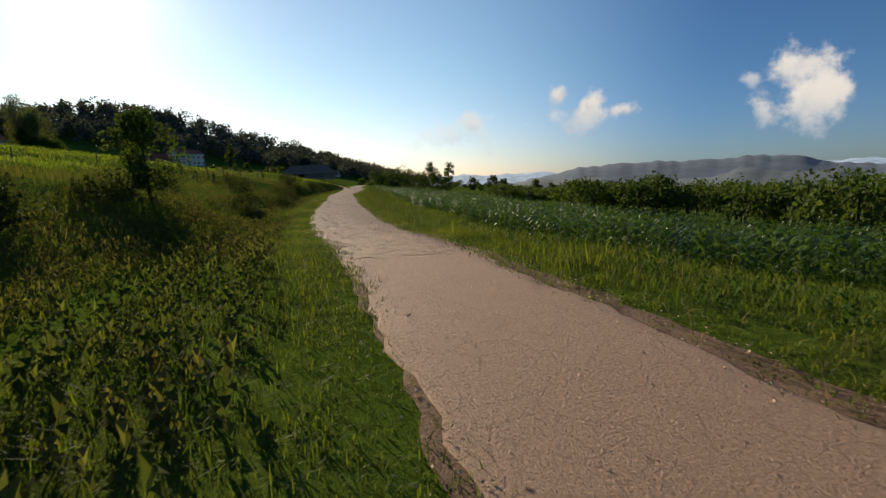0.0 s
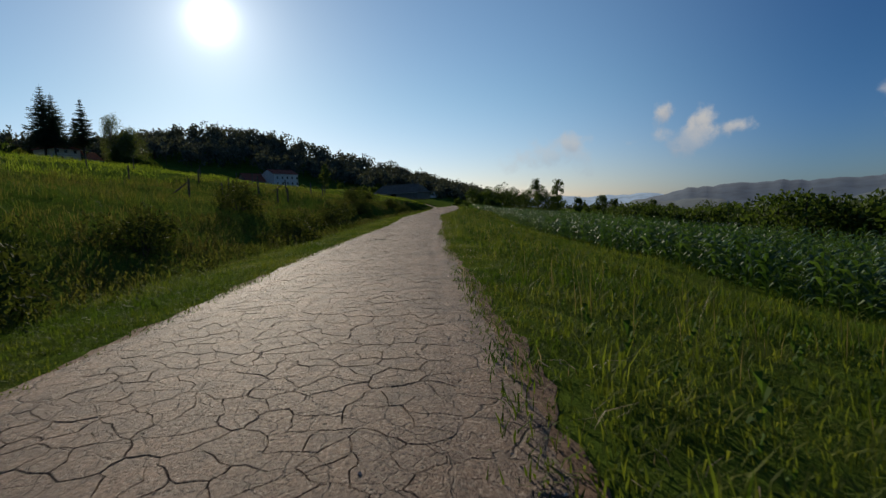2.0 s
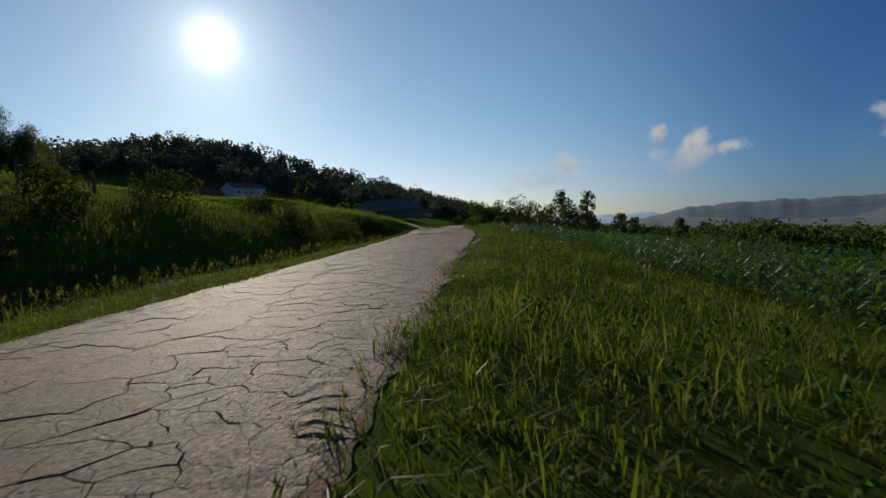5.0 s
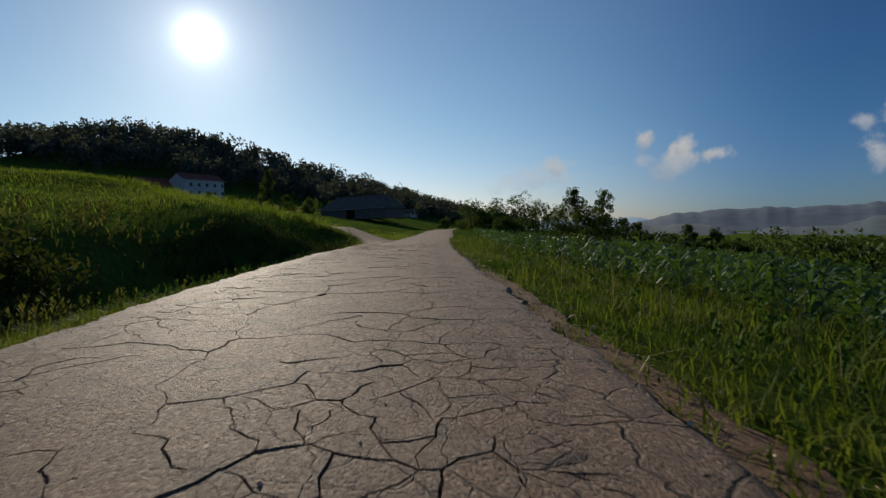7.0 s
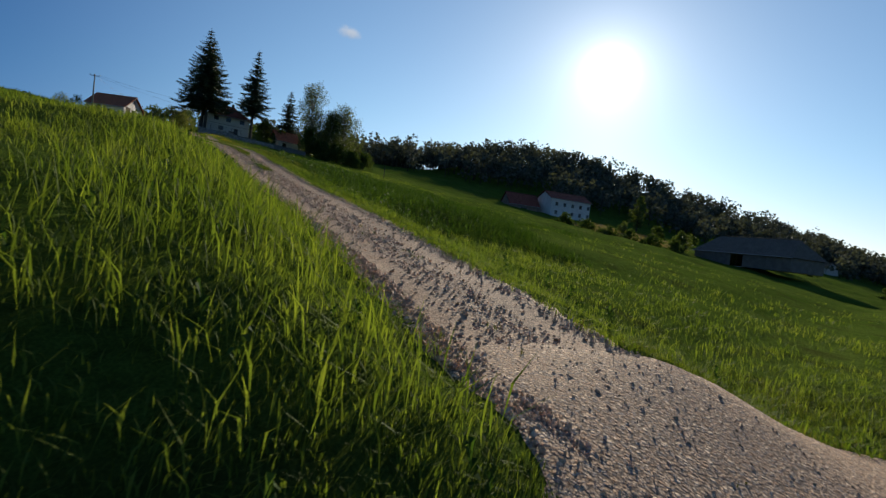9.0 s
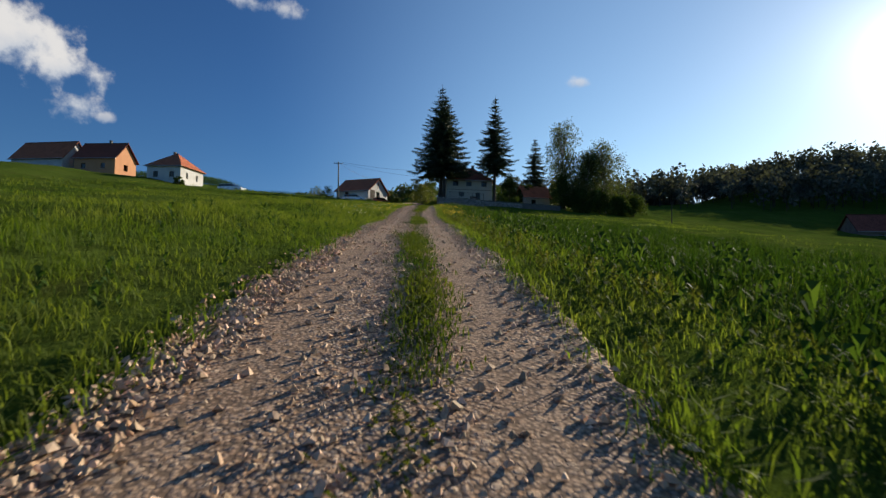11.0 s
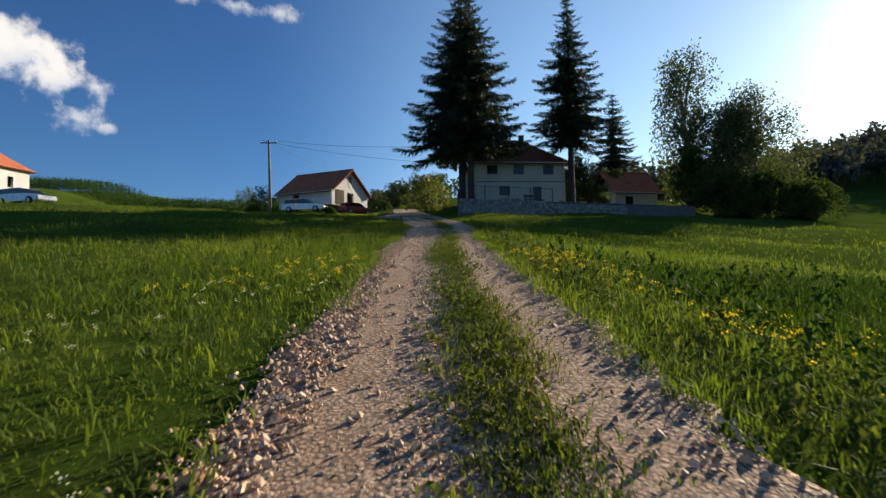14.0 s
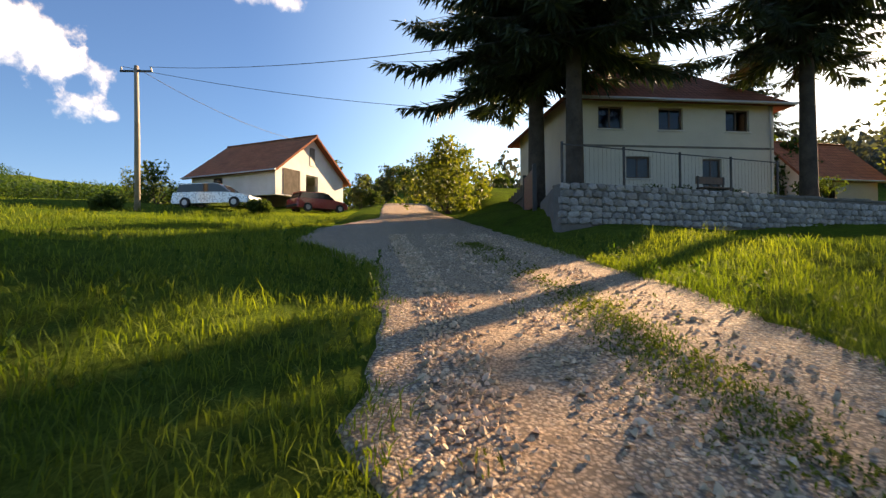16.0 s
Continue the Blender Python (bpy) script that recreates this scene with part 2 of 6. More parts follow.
def ground_z(x, y):
    """Height of the ground sheet itself, between its own points."""
    s, n = sn(np.asarray(x, float), np.asarray(y, float))
    i = np.clip(np.searchsorted(gs, s) - 1, 0, len(gs) - 2)
    j = np.clip(np.searchsorted(gn, n) - 1, 0, len(gn) - 2)
    a, b = (s - gs[i]) / (gs[i + 1] - gs[i]), (n - gn[j]) / (gn[j + 1] - gn[j])
    return (GZ[i, j] * (1 - b) + GZ[i, j + 1] * b) * (1 - a) + (GZ[i + 1, j] * (1 - b) + GZ[i + 1, j + 1] * b) * a


# ---------------------------------------------------------------- materials
def blank(name):
    m = bpy.data.materials.new(name)
    m.use_nodes = True
    nt = m.node_tree
    return m, nt, nt.nodes, nt.links, nt.nodes["Principled BSDF"]


def noise_node(nt, scale, detail=4.0, rough=0.55, coord=None):
    n = nt.nodes.new("ShaderNodeTexNoise")
    n.inputs["Scale"].default_value, n.inputs["Detail"].default_value, n.inputs["Roughness"].default_value = scale, detail, rough
    if coord is not None:
        nt.links.new(coord, n.inputs["Vector"])
    return n.outputs["Fac"]


def ramp(nt, fac, lo, hi, c0, c1):
    r = nt.nodes.new("ShaderNodeMapRange")
    r.inputs["From Min"].default_value, r.inputs["From Max"].default_value = lo, hi
    r.inputs["To Min"].default_value, r.inputs["To Max"].default_value = c0, c1
    nt.links.new(fac, r.inputs["Value"])
    return r.outputs["Result"]


def mixed(nt, fac, a, b, mode="MIX"):
    x = nt.nodes.new("ShaderNodeMix")
    x.data_type, x.blend_type = "RGBA", mode
    if isinstance(fac, float):
        x.inputs["Factor"].default_value = fac
    else:
        nt.links.new(fac, x.inputs["Factor"])
    for sock, v in ((x.inputs["A"], a), (x.inputs["B"], b)):
        if isinstance(v, tuple):
            sock.default_value = (*v, 1)
        else:
            nt.links.new(v, sock)
    return x.outputs["Result"]


def maths(nt, op, a, b=0.0, c=0.0):
    x = nt.nodes.new("ShaderNodeMath")
    x.operation = op
    for sock, v in zip(x.inputs, (a, b, c)):
        if isinstance(v, (int, float)):
            sock.default_value = v
        else:
            nt.links.new(v, sock)
    return x.outputs[0]


def bumped(nt, bsdf, height, strength, distance):
    b = nt.nodes.new("ShaderNodeBump")
    b.inputs["Strength"].default_value, b.inputs["Distance"].default_value = strength, distance
    nt.links.new(height, b.inputs["Height"])
    nt.links.new(b.outputs["Normal"], bsdf.inputs["Normal"])


def place_of(nt, kind="Object"):
    return nt.nodes.new("ShaderNodeTexCoord").outputs[kind]


def surface(name, c1, c2, big=0.6, fine=14.0, rough=0.85, bump=0.4, depth=0.01, grain=0.25, metal=0.0, vary=0.0):
    """A surface of two tones in large patches, with a fine grain and relief; vary: spread from piece to piece."""
    m, nt, nodes, links, bsdf = blank(name)
    co = place_of(nt)
    patch = ramp(nt, noise_node(nt, big, 5, 0.6, co), 0.35, 0.65, 0, 1)
    col = mixed(nt, patch, c1, c2)
    g = noise_node(nt, fine, 6, 0.65, co)
    col = mixed(nt, ramp(nt, g, 0.3, 0.7, 0, grain), col, (0, 0, 0), "MIX")
    if vary:
        inf = nodes.new("ShaderNodeObjectInfo")
        geo = nodes.new("ShaderNodeNewGeometry")
        rnd = maths(nt, "FRACT", maths(nt, "ADD", inf.outputs["Random"], geo.outputs["Random Per Island"]))
        hsv = nodes.new("ShaderNodeHueSaturation")
        links.new(ramp(nt, rnd, 0, 1, 1 - vary, 1 + vary), hsv.inputs["Value"])
        links.new(ramp(nt, rnd, 1, 0, 0.5 - vary * 0.03, 0.5 + vary * 0.03), hsv.inputs["Hue"])
        links.new(col, hsv.inputs["Color"])
        col = hsv.outputs["Color"]
    links.new(col, bsdf.inputs["Base Color"])
    bsdf.inputs["Metallic"].default_value = metal
    bsdf.inputs["Specular IOR Level"].default_value = 0.2
    links.new(ramp(nt, g, 0.3, 0.7, max(0.05, rough - 0.08), min(1, rough + 0.08)), bsdf.inputs["Roughness"])
    bumped(nt, bsdf, g, bump, depth)
    return m


def leafy(name, c1, c2, through_light=0.45, rough=0.55, spread=0.35, patch=0.25, shine=0.35):
    """Leaves and blades: both sides lit, light comes through them; each leaf differs a little."""
    m, nt, nodes, links, bsdf = blank(name)
    geo = nodes.new("ShaderNodeNewGeometry")
    co = place_of(nt)
    col = mixed(nt, ramp(nt, noise_node(nt, patch, 4, 0.6, co), 0.35, 0.65, 0, 1), c1, c2)
    hsv = nodes.new("ShaderNodeHueSaturation")
    rnd = geo.outputs["Random Per Island"]
    links.new(ramp(nt, rnd, 0, 1, 1 - spread, 1 + spread), hsv.inputs["Value"])
    links.new(ramp(nt, rnd, 1, 0, 0.485, 0.512), hsv.inputs["Hue"])
    links.new(col, hsv.inputs["Color"])
    col = hsv.outputs["Color"]
    links.new(col, bsdf.inputs["Base Color"])
    bsdf.inputs["Roughness"].default_value = rough
    bsdf.inputs["Specular IOR Level"].default_value = shine
    tr = nodes.new("ShaderNodeBsdfTranslucent")
    links.new(mixed(nt, 1.0, col, (1.0, 1.0, 0.45), "MULTIPLY"), tr.inputs["Color"])
    mx = nodes.new("ShaderNodeMixShader")
    mx.inputs[0].default_value = through_light
    links.new(bsdf.outputs[0], mx.inputs[1])
    links.new(tr.outputs[0], mx.inputs[2])
    links.new(mx.outputs[0], nodes["Material Output"].inputs["Surface"])
    return m


def plain(name, c, rough=0.5, metal=0.0, coat=0.0):
    m, nt, nodes, links, bsdf = blank(name)
    co = place_of(nt)
    g = noise_node(nt, 9.0, 5, 0.6, co)
    links.new(mixed(nt, ramp(nt, g, 0.3, 0.75, 0.0, 0.22), tuple(c), tuple(v * 0.6 for v in c)), bsdf.inputs["Base Color"])
    links.new(ramp(nt, g, 0.3, 0.7, max(0.03, rough - 0.06), rough + 0.06), bsdf.inputs["Roughness"])
    bsdf.inputs["Metallic"].default_value, bsdf.inputs["Coat Weight"].default_value = metal, coat
    return m


def asphalt_material(name="old_asphalt", cracked=True):
    """Old bleached asphalt: block cracks, crazed stretches, dust and bare worn lanes."""
    m, nt, nodes, links, bsdf = blank(name)
    co = place_of(nt, "UV")
    warp = nodes.new("ShaderNodeTexNoise")
    warp.inputs["Scale"].default_value, warp.inputs["Detail"].default_value = 2.6, 5
    links.new(co, warp.inputs["Vector"])
    add = nodes.new("ShaderNodeVectorMath")
    add.operation = "MULTIPLY_ADD"
    links.new(warp.outputs["Color"], add.inputs[0])
    add.inputs[1].default_value = (0.30, 0.30, 0)
    links.new(co, add.inputs[2])

    def cracks(scale, width):
        v = nodes.new("ShaderNodeTexVoronoi")
        v.feature, v.voronoi_dimensions = "DISTANCE_TO_EDGE", "2D"
        v.inputs["Scale"].default_value = scale
        links.new(add.outputs[0], v.inputs["Vector"])
        return ramp(nt, v.outputs["Distance"], 0.0, width * scale, 1.0, 0.0)

    sep = nodes.new("ShaderNodeSeparateXYZ")
    links.new(co, sep.inputs[0])
    lanes = noise_node(nt, 0.32, 3, 0.5, co)
    craze = ramp(nt, maths(nt, "ADD", lanes, maths(nt, "MULTIPLY", maths(nt, "ABSOLUTE", sep.outputs["X"]), 0.16)), 0.44, 0.56, 0, 1)
    broad = ramp(nt, noise_node(nt, 0.21, 2, 0.5, co), 0.36, 0.5, 0.15, 1)
    big = maths(nt, "MULTIPLY", cracks(0.85, 0.014), broad)
    small = maths(nt, "MULTIPLY", cracks(2.9, 0.011), craze)
    crack = maths(nt, "MAXIMUM", big, small)
    crack = maths(nt, "MULTIPLY", crack, ramp(nt, noise_node(nt, 3.0, 3, 0.5, co), 0.3, 0.5, 0.35, 1))
    tone = mixed(nt, ramp(nt, noise_node(nt, 0.5, 5, 0.6, co), 0.35, 0.65, 0, 1), (0.238, 0.148, 0.096), (0.332, 0.214, 0.143))
    dust = ramp(nt, maths(nt, "ADD", noise_node(nt, 0.8, 4, 0.6, co), maths(nt, "MULTIPLY", maths(nt, "ABSOLUTE", sep.outputs["X"]), 0.12)), 0.62, 0.8, 0, 0.75)
    tone = mixed(nt, dust, tone, (0.23, 0.155, 0.11))
    clay = ramp(nt, sep.outputs["Y"], -74.0, -92.0, 0.0, 0.85)
    chips = noise_node(nt, 38, 6, 0.75, co)
    tone = mixed(nt, ramp(nt, chips, 0.4, 0.62, 0, 0.65), tone, (0.095, 0.072, 0.054))
    grit = nodes.new("ShaderNodeTexVoronoi")
    grit.inputs["Scale"].default_value, grit.voronoi_dimensions = 75.0, "2D"
    links.new(co, grit.inputs["Vector"])
    speck = nodes.new("ShaderNodeSeparateColor")
    links.new(grit.outputs["Color"], speck.inputs[0])
    tone = mixed(nt, ramp(nt, speck.outputs[0], 0.72, 0.95, 0, 0.55), tone, (0.42, 0.33, 0.25))
    tone = mixed(nt, ramp(nt, speck.outputs[1], 0.75, 0.95, 0, 0.5), tone, (0.07, 0.055, 0.045))
    stain = ramp(nt, noise_node(nt, 3.4, 6, 0.7, co), 0.45, 0.68, 0, 0.6)
    tone = mixed(nt, stain, tone, (0.115, 0.090, 0.070))
    clay_tone = mixed(nt, ramp(nt, chips, 0.35, 0.65, 0, 1), (0.50, 0.335, 0.235), (0.33, 0.215, 0.150))
    tone = mixed(nt, clay, tone, clay_tone)
    pits = nodes.new("ShaderNodeTexVoronoi")
    pits.inputs["Scale"].default_value, pits.voronoi_dimensions = 7.0, "2D"
    links.new(co, pits.inputs["Vector"])
    spot = maths(nt, "MULTIPLY", ramp(nt, pits.outputs["Distance"], 0.05, 0.10, 1, 0), ramp(nt, noise_node(nt, 1.1, 2, 0.5, co), 0.55, 0.62, 0, 1))
    dark = maths(nt, "MAXIMUM", crack, spot)
    if not cracked:
        dark = maths(nt, "MAXIMUM", spot, maths(nt, "MULTIPLY", cracks(5.5, 0.006), maths(nt, "MULTIPLY", craze, 0.55)))
        geo = nodes.new("ShaderNodeNewGeometry")
        inf = nodes.new("ShaderNodeObjectInfo")
        each = maths(nt, "FRACT", maths(nt, "ADD", geo.outputs["Random Per Island"], inf.outputs["Random"]))
        tone = mixed(nt, ramp(nt, each, 0, 1, 0, 0.22), tone, (0.13, 0.11, 0.095))
    clean = ramp(nt, sep.outputs["Y"], -76.0, -90.0, 1.0, 0.25)
    dark = maths(nt, "MULTIPLY", dark, clean)
    links.new(mixed(nt, maths(nt, "MULTIPLY", dark, 0.88), tone, (0.045, 0.035, 0.028)), bsdf.inputs["Base Color"])
    links.new(ramp(nt, chips, 0.3, 0.7, 0.55, 0.9), bsdf.inputs["Roughness"])
    bsdf.inputs["Specular IOR Level"].default_value = 0.13
    h = maths(nt, "SUBTRACT", maths(nt, "SUBTRACT", maths(nt, "MULTIPLY", chips, 0.75), maths(nt, "MULTIPLY", grit.outputs["Distance"], 0.3)), dark)
    rubble = maths(nt, "MULTIPLY", noise_node(nt, 34, 5, 0.75, co), ramp(nt, sep.outputs["Y"], -74.0, -88.0, 0.6, 1.5))
    bumped(nt, bsdf, maths(nt, "ADD", h, rubble), 1.0, 0.022)
    return m


def ground_material():
    """Grassland soil: greens in drifts, dry straw and bare brown spots, darker far woods and fields."""
    m, nt, nodes, links, bsdf = blank("meadow")
    co = place_of(nt)
    a = mixed(nt, ramp(nt, noise_node(nt, 0.09, 5, 0.6, co), 0.4, 0.6, 0, 1), (0.085, 0.145, 0.018), (0.125, 0.180, 0.030))
    a = mixed(nt, ramp(nt, noise_node(nt, 0.45, 5, 0.65, co), 0.5, 0.68, 0, 0.7), a, (0.075, 0.075, 0.022))
    fine = noise_node(nt, 5.0, 6, 0.75, co)
    a = mixed(nt, ramp(nt, fine, 0.35, 0.6, 0.6, 0), a, (0.035, 0.050, 0.010))
    turf = noise_node(nt, 42.0, 7, 0.8, co)
    a = mixed(nt, ramp(nt, turf, 0.38, 0.54, 0.5, 0), a, (0.025, 0.042, 0.008))
    a = mixed(nt, ramp(nt, turf, 0.54, 0.72, 0, 0.7), a, (0.17, 0.235, 0.045))
    fine = maths(nt, "ADD", fine, turf)
    links.new(a, bsdf.inputs["Base Color"])
    bsdf.inputs["Roughness"].default_value = 0.95
    bsdf.inputs["Specular IOR Level"].default_value = 0.0
    bumped(nt, bsdf, fine, 0.8, 0.06)
    return m


def track_material():
    m, nt, nodes, links, bsdf = blank("gravel_bed")
    co = place_of(nt, "UV")
    sep = nodes.new("ShaderNodeSeparateXYZ")
    links.new(co, sep.inputs[0])
    wob = maths(nt, "ADD", sep.outputs["X"], maths(nt, "MULTIPLY_ADD", noise_node(nt, 0.7, 3, 0.5, co), 0.5, -0.25))
    rut = ramp(nt, maths(nt, "ABSOLUTE", maths(nt, "SUBTRACT", maths(nt, "ABSOLUTE", wob), 0.72)), 0.12, 0.45, 1, 0)
    v = nodes.new("ShaderNodeTexVoronoi")
    v.inputs["Scale"].default_value, v.inputs["Randomness"].default_value = 40.0, 1.0
    jit = nodes.new("ShaderNodeTexNoise")
    jit.inputs["Scale"].default_value, jit.inputs["Detail"].default_value = 9.0, 4
    links.new(co, jit.inputs["Vector"])
    shift = nodes.new("ShaderNodeVectorMath")
    shift.operation = "MULTIPLY_ADD"
    links.new(jit.outputs["Color"], shift.inputs[0])
    shift.inputs[1].default_value = (0.035, 0.035, 0.0)
    links.new(co, shift.inputs[2])
    links.new(shift.outputs[0], v.inputs["Vector"])
    hsv = nodes.new("ShaderNodeSeparateColor")
    links.new(v.outputs["Color"], hsv.inputs[0])
    stone = mixed(nt, hsv.outputs[0], (0.48, 0.285, 0.165), (0.76, 0.54, 0.35))
    stone = mixed(nt, ramp(nt, hsv.outputs[1], 0.55, 0.95, 0, 0.8), stone, (0.25, 0.23, 0.22))
    earth = mixed(nt, ramp(nt, noise_node(nt, 1.4, 5, 0.6, co), 0.35, 0.65, 0, 1), (0.50, 0.31, 0.185), (0.61, 0.415, 0.265))
    tone = mixed(nt, maths(nt, "MULTIPLY", rut, ramp(nt, noise_node(nt, 2.5, 4, 0.6, co), 0.35, 0.6, 0.45, 0.95)), stone, earth)
    gap = ramp(nt, v.outputs["Distance"], 0.34, 0.6, 0, 0.7)
    tone = mixed(nt, gap, tone, (0.11, 0.075, 0.05))
    big = nodes.new("ShaderNodeTexVoronoi")
    big.inputs["Scale"].default_value = 19.0
    links.new(shift.outputs[0], big.inputs["Vector"])
    pick = nodes.new("ShaderNodeSeparateColor")
    links.new(big.outputs["Color"], pick.inputs[0])
    lump = maths(nt, "MULTIPLY", ramp(nt, pick.outputs[0], 0.30, 0.36, 0, 1), ramp(nt, maths(nt, "ADD", big.outputs["Distance"], maths(nt, "MULTIPLY", pick.outputs[1], 0.22)), 0.42, 0.50, 1, 0))
    lump = maths(nt, "MULTIPLY", lump, ramp(nt, rut, 0, 1, 1.0, 0.35))
    tone = mixed(nt, lump, tone, mixed(nt, pick.outputs[2], (0.35, 0.21, 0.125), (0.80, 0.60, 0.41)))
    links.new(tone, bsdf.inputs["Base Color"])
    bsdf.inputs["Roughness"].default_value = 0.9
    bsdf.inputs["Specular IOR Level"].default_value = 0.12
    bumped(nt, bsdf, maths(nt, "SUBTRACT", maths(nt, "MULTIPLY", lump, maths(nt, "SUBTRACT", 1.5, maths(nt, "MULTIPLY", big.outputs["Distance"], 1.6))), maths(nt, "MULTIPLY", v.outputs["Distance"], ramp(nt, rut, 0.0, 1.0, 0.8, 0.35))), 0.7, 0.013)
    return m


def roof_material(name, c1, c2):
    """Clay tiles in courses."""
    m, nt, nodes, links, bsdf = blank(name)
    co = place_of(nt, "UV")
    b = nodes.new("ShaderNodeTexBrick")
    b.offset = 0.0
    for k, v in (("Scale", 1.0), ("Mortar Size", 0.018), ("Brick Width", 0.22), ("Row Height", 0.34), ("Bias", 0.0)):
        b.inputs[k].default_value = v
    b.inputs["Color1"].default_value, b.inputs["Color2"].default_value, b.inputs["Mortar"].default_value = (*c1, 1), (*c2, 1), (c1[0] * 0.3, c1[1] * 0.3, c1[2] * 0.3, 1)
    links.new(co, b.inputs["Vector"])
    col = mixed(nt, ramp(nt, noise_node(nt, 0.8, 5, 0.65, co), 0.45, 0.7, 0, 0.55), b.outputs["Color"], (c2[0] * 0.45, c2[1] * 0.5, c2[2] * 0.5))
    links.new(col, bsdf.inputs["Base Color"])
    bsdf.inputs["Roughness"].default_value = 0.9
    bsdf.inputs["Specular IOR Level"].default_value = 0.15
    wave = nodes.new("ShaderNodeTexWave")
    wave.inputs["Scale"].default_value = 2.2
    links.new(co, wave.inputs["Vector"])
    bumped(nt, bsdf, maths(nt, "ADD", b.outputs["Fac"], wave.outputs["Fac"]), 0.6, -0.03)
    return m


def glass_material():
    m, nt, nodes, links, bsdf = blank("window_glass")
    bsdf.inputs["Base Color"].default_value = (0.30, 0.34, 0.36, 1)
    bsdf.inputs["Roughness"].default_value, bsdf.inputs["IOR"].default_value = 0.04, 1.45
    bsdf.inputs["Transmission Weight"].default_value = 1.0
    return m


M_ground, M_asphalt, M_plate, M_track = ground_material(), asphalt_material(), asphalt_material("asphalt_plate", False), track_material()
M_grass = leafy("verge_grass", (0.048, 0.092, 0.012), (0.150, 0.172, 0.032), 0.5, rough=0.7, patch=0.5, shine=0.1)
M_meadow = leafy("meadow_grass", (0.105, 0.168, 0.022), (0.178, 0.225, 0.040), 0.55, rough=0.7, patch=0.2, shine=0.1)
M_weed = leafy("weed_leaf", (0.070, 0.104, 0.022), (0.130, 0.118, 0.044), 0.48, rough=0.85, patch=0.4, shine=0.08)
# darker than the weed leaf: shade within dense backlit growth is in the colour
M_shaded_thicket = leafy("shaded_thicket_leaf", (0.045, 0.068, 0.016), (0.075, 0.078, 0.026), 0.28, rough=0.85, patch=0.4, shine=0.08)
M_hay = leafy("hay_grass", (0.026, 0.066, 0.008), (0.056, 0.104, 0.016), 0.42, rough=0.75, patch=0.4, shine=0.08)
M_verge_herb = leafy("verge_herb", (0.095, 0.135, 0.022), (0.165, 0.180, 0.034), 0.45, rough=0.75, patch=0.6, shine=0.1)
M_herb = leafy("herb_leaf", (0.045, 0.095, 0.016), (0.075, 0.130, 0.026), 0.45, rough=0.75, patch=0.6, shine=0.1)
M_dry = leafy("dry_stalk", (0.34, 0.27, 0.14), (0.22, 0.17, 0.08), 0.3)
M_corn = leafy("maize_leaf", (0.040, 0.090, 0.020), (0.068, 0.125, 0.030), 0.42, rough=0.4, patch=0.15, shine=0.4)
M_leaf = leafy("tree_leaf", (0.050, 0.082, 0.020), (0.075, 0.110, 0.028), 0.4, rough=0.7, patch=0.3, shine=0.12)
M_leaf_light = leafy("light_leaf", (0.090, 0.130, 0.030), (0.120, 0.150, 0.040), 0.4)
M_leaf_yellow = leafy("bush_leaf", (0.110, 0.140, 0.022), (0.160, 0.170, 0.035), 0.45)
# distance haze over the hill is mixed in as a paler, greyer leaf tone
M_hazy_wood_leaf = leafy("hazy_woodland_leaf", (0.092, 0.098, 0.082), (0.130, 0.136, 0.105), 0.18, rough=0.8, patch=0.05, shine=0.05)
M_birch_leaf = leafy("birch_leaf", (0.085, 0.112, 0.038), (0.115, 0.135, 0.050), 0.42)
M_needle = leafy("spruce_needle", (0.026, 0.044, 0.022), (0.042, 0.062, 0.026), 0.18, rough=0.6)
M_bark = surface("bark", (0.060, 0.046, 0.036), (0.10, 0.080, 0.064), 3, 22, 0.9, 0.9, 0.03)
M_birch_bark = surface("birch_bark", (0.5, 0.47, 0.42), (0.12, 0.10, 0.09), 4, 18, 0.8, 0.5, 0.01)
M_post = surface("weathered_wood", (0.085, 0.070, 0.056), (0.14, 0.115, 0.09), 3, 30, 0.9, 0.6, 0.01)
M_pole = surface("pole_wood", (0.30, 0.25, 0.20), (0.38, 0.33, 0.27), 2, 26, 0.85, 0.5, 0.01)
M_render = surface("cream_render", (0.60, 0.56, 0.47), (0.52, 0.48, 0.40), 0.6, 20, 0.9, 0.25, 0.004, 0.12)
M_white = surface("white_render", (0.72, 0.70, 0.66), (0.60, 0.58, 0.54), 0.7, 16, 0.9, 0.25, 0.004, 0.12)
M_orange = surface("orange_render", (0.66, 0.33, 0.17), (0.60, 0.29, 0.15), 0.7, 16, 0.9, 0.2, 0.004, 0.1)
M_grey_wall = surface("grey_boards", (0.15, 0.135, 0.12), (0.21, 0.19, 0.17), 0.9, 12, 0.9, 0.4, 0.01)
M_barn_wall = surface("brown_stone", (0.20, 0.155, 0.125), (0.28, 0.225, 0.185), 0.9, 12, 0.9, 0.5, 0.02)
M_roof = roof_material("clay_tiles", (0.68, 0.215, 0.105), (0.56, 0.165, 0.085))
M_roof_old = roof_material("dark_tiles", (0.40, 0.115, 0.075), (0.30, 0.090, 0.060))
M_roof_grey = roof_material("grey_slates", (0.25, 0.20, 0.155), (0.19, 0.15, 0.12))
M_frame_w = plain("frame_paint", (0.55, 0.52, 0.46), 0.5)
M_brown = plain("brown_paint", (0.09, 0.05, 0.03), 0.5)
M_iron = plain("dark_iron", (0.05, 0.05, 0.05), 0.5, 0.6)
M_zinc = plain("zinc", (0.42, 0.42, 0.42), 0.45, 0.7)
M_glass = glass_material()
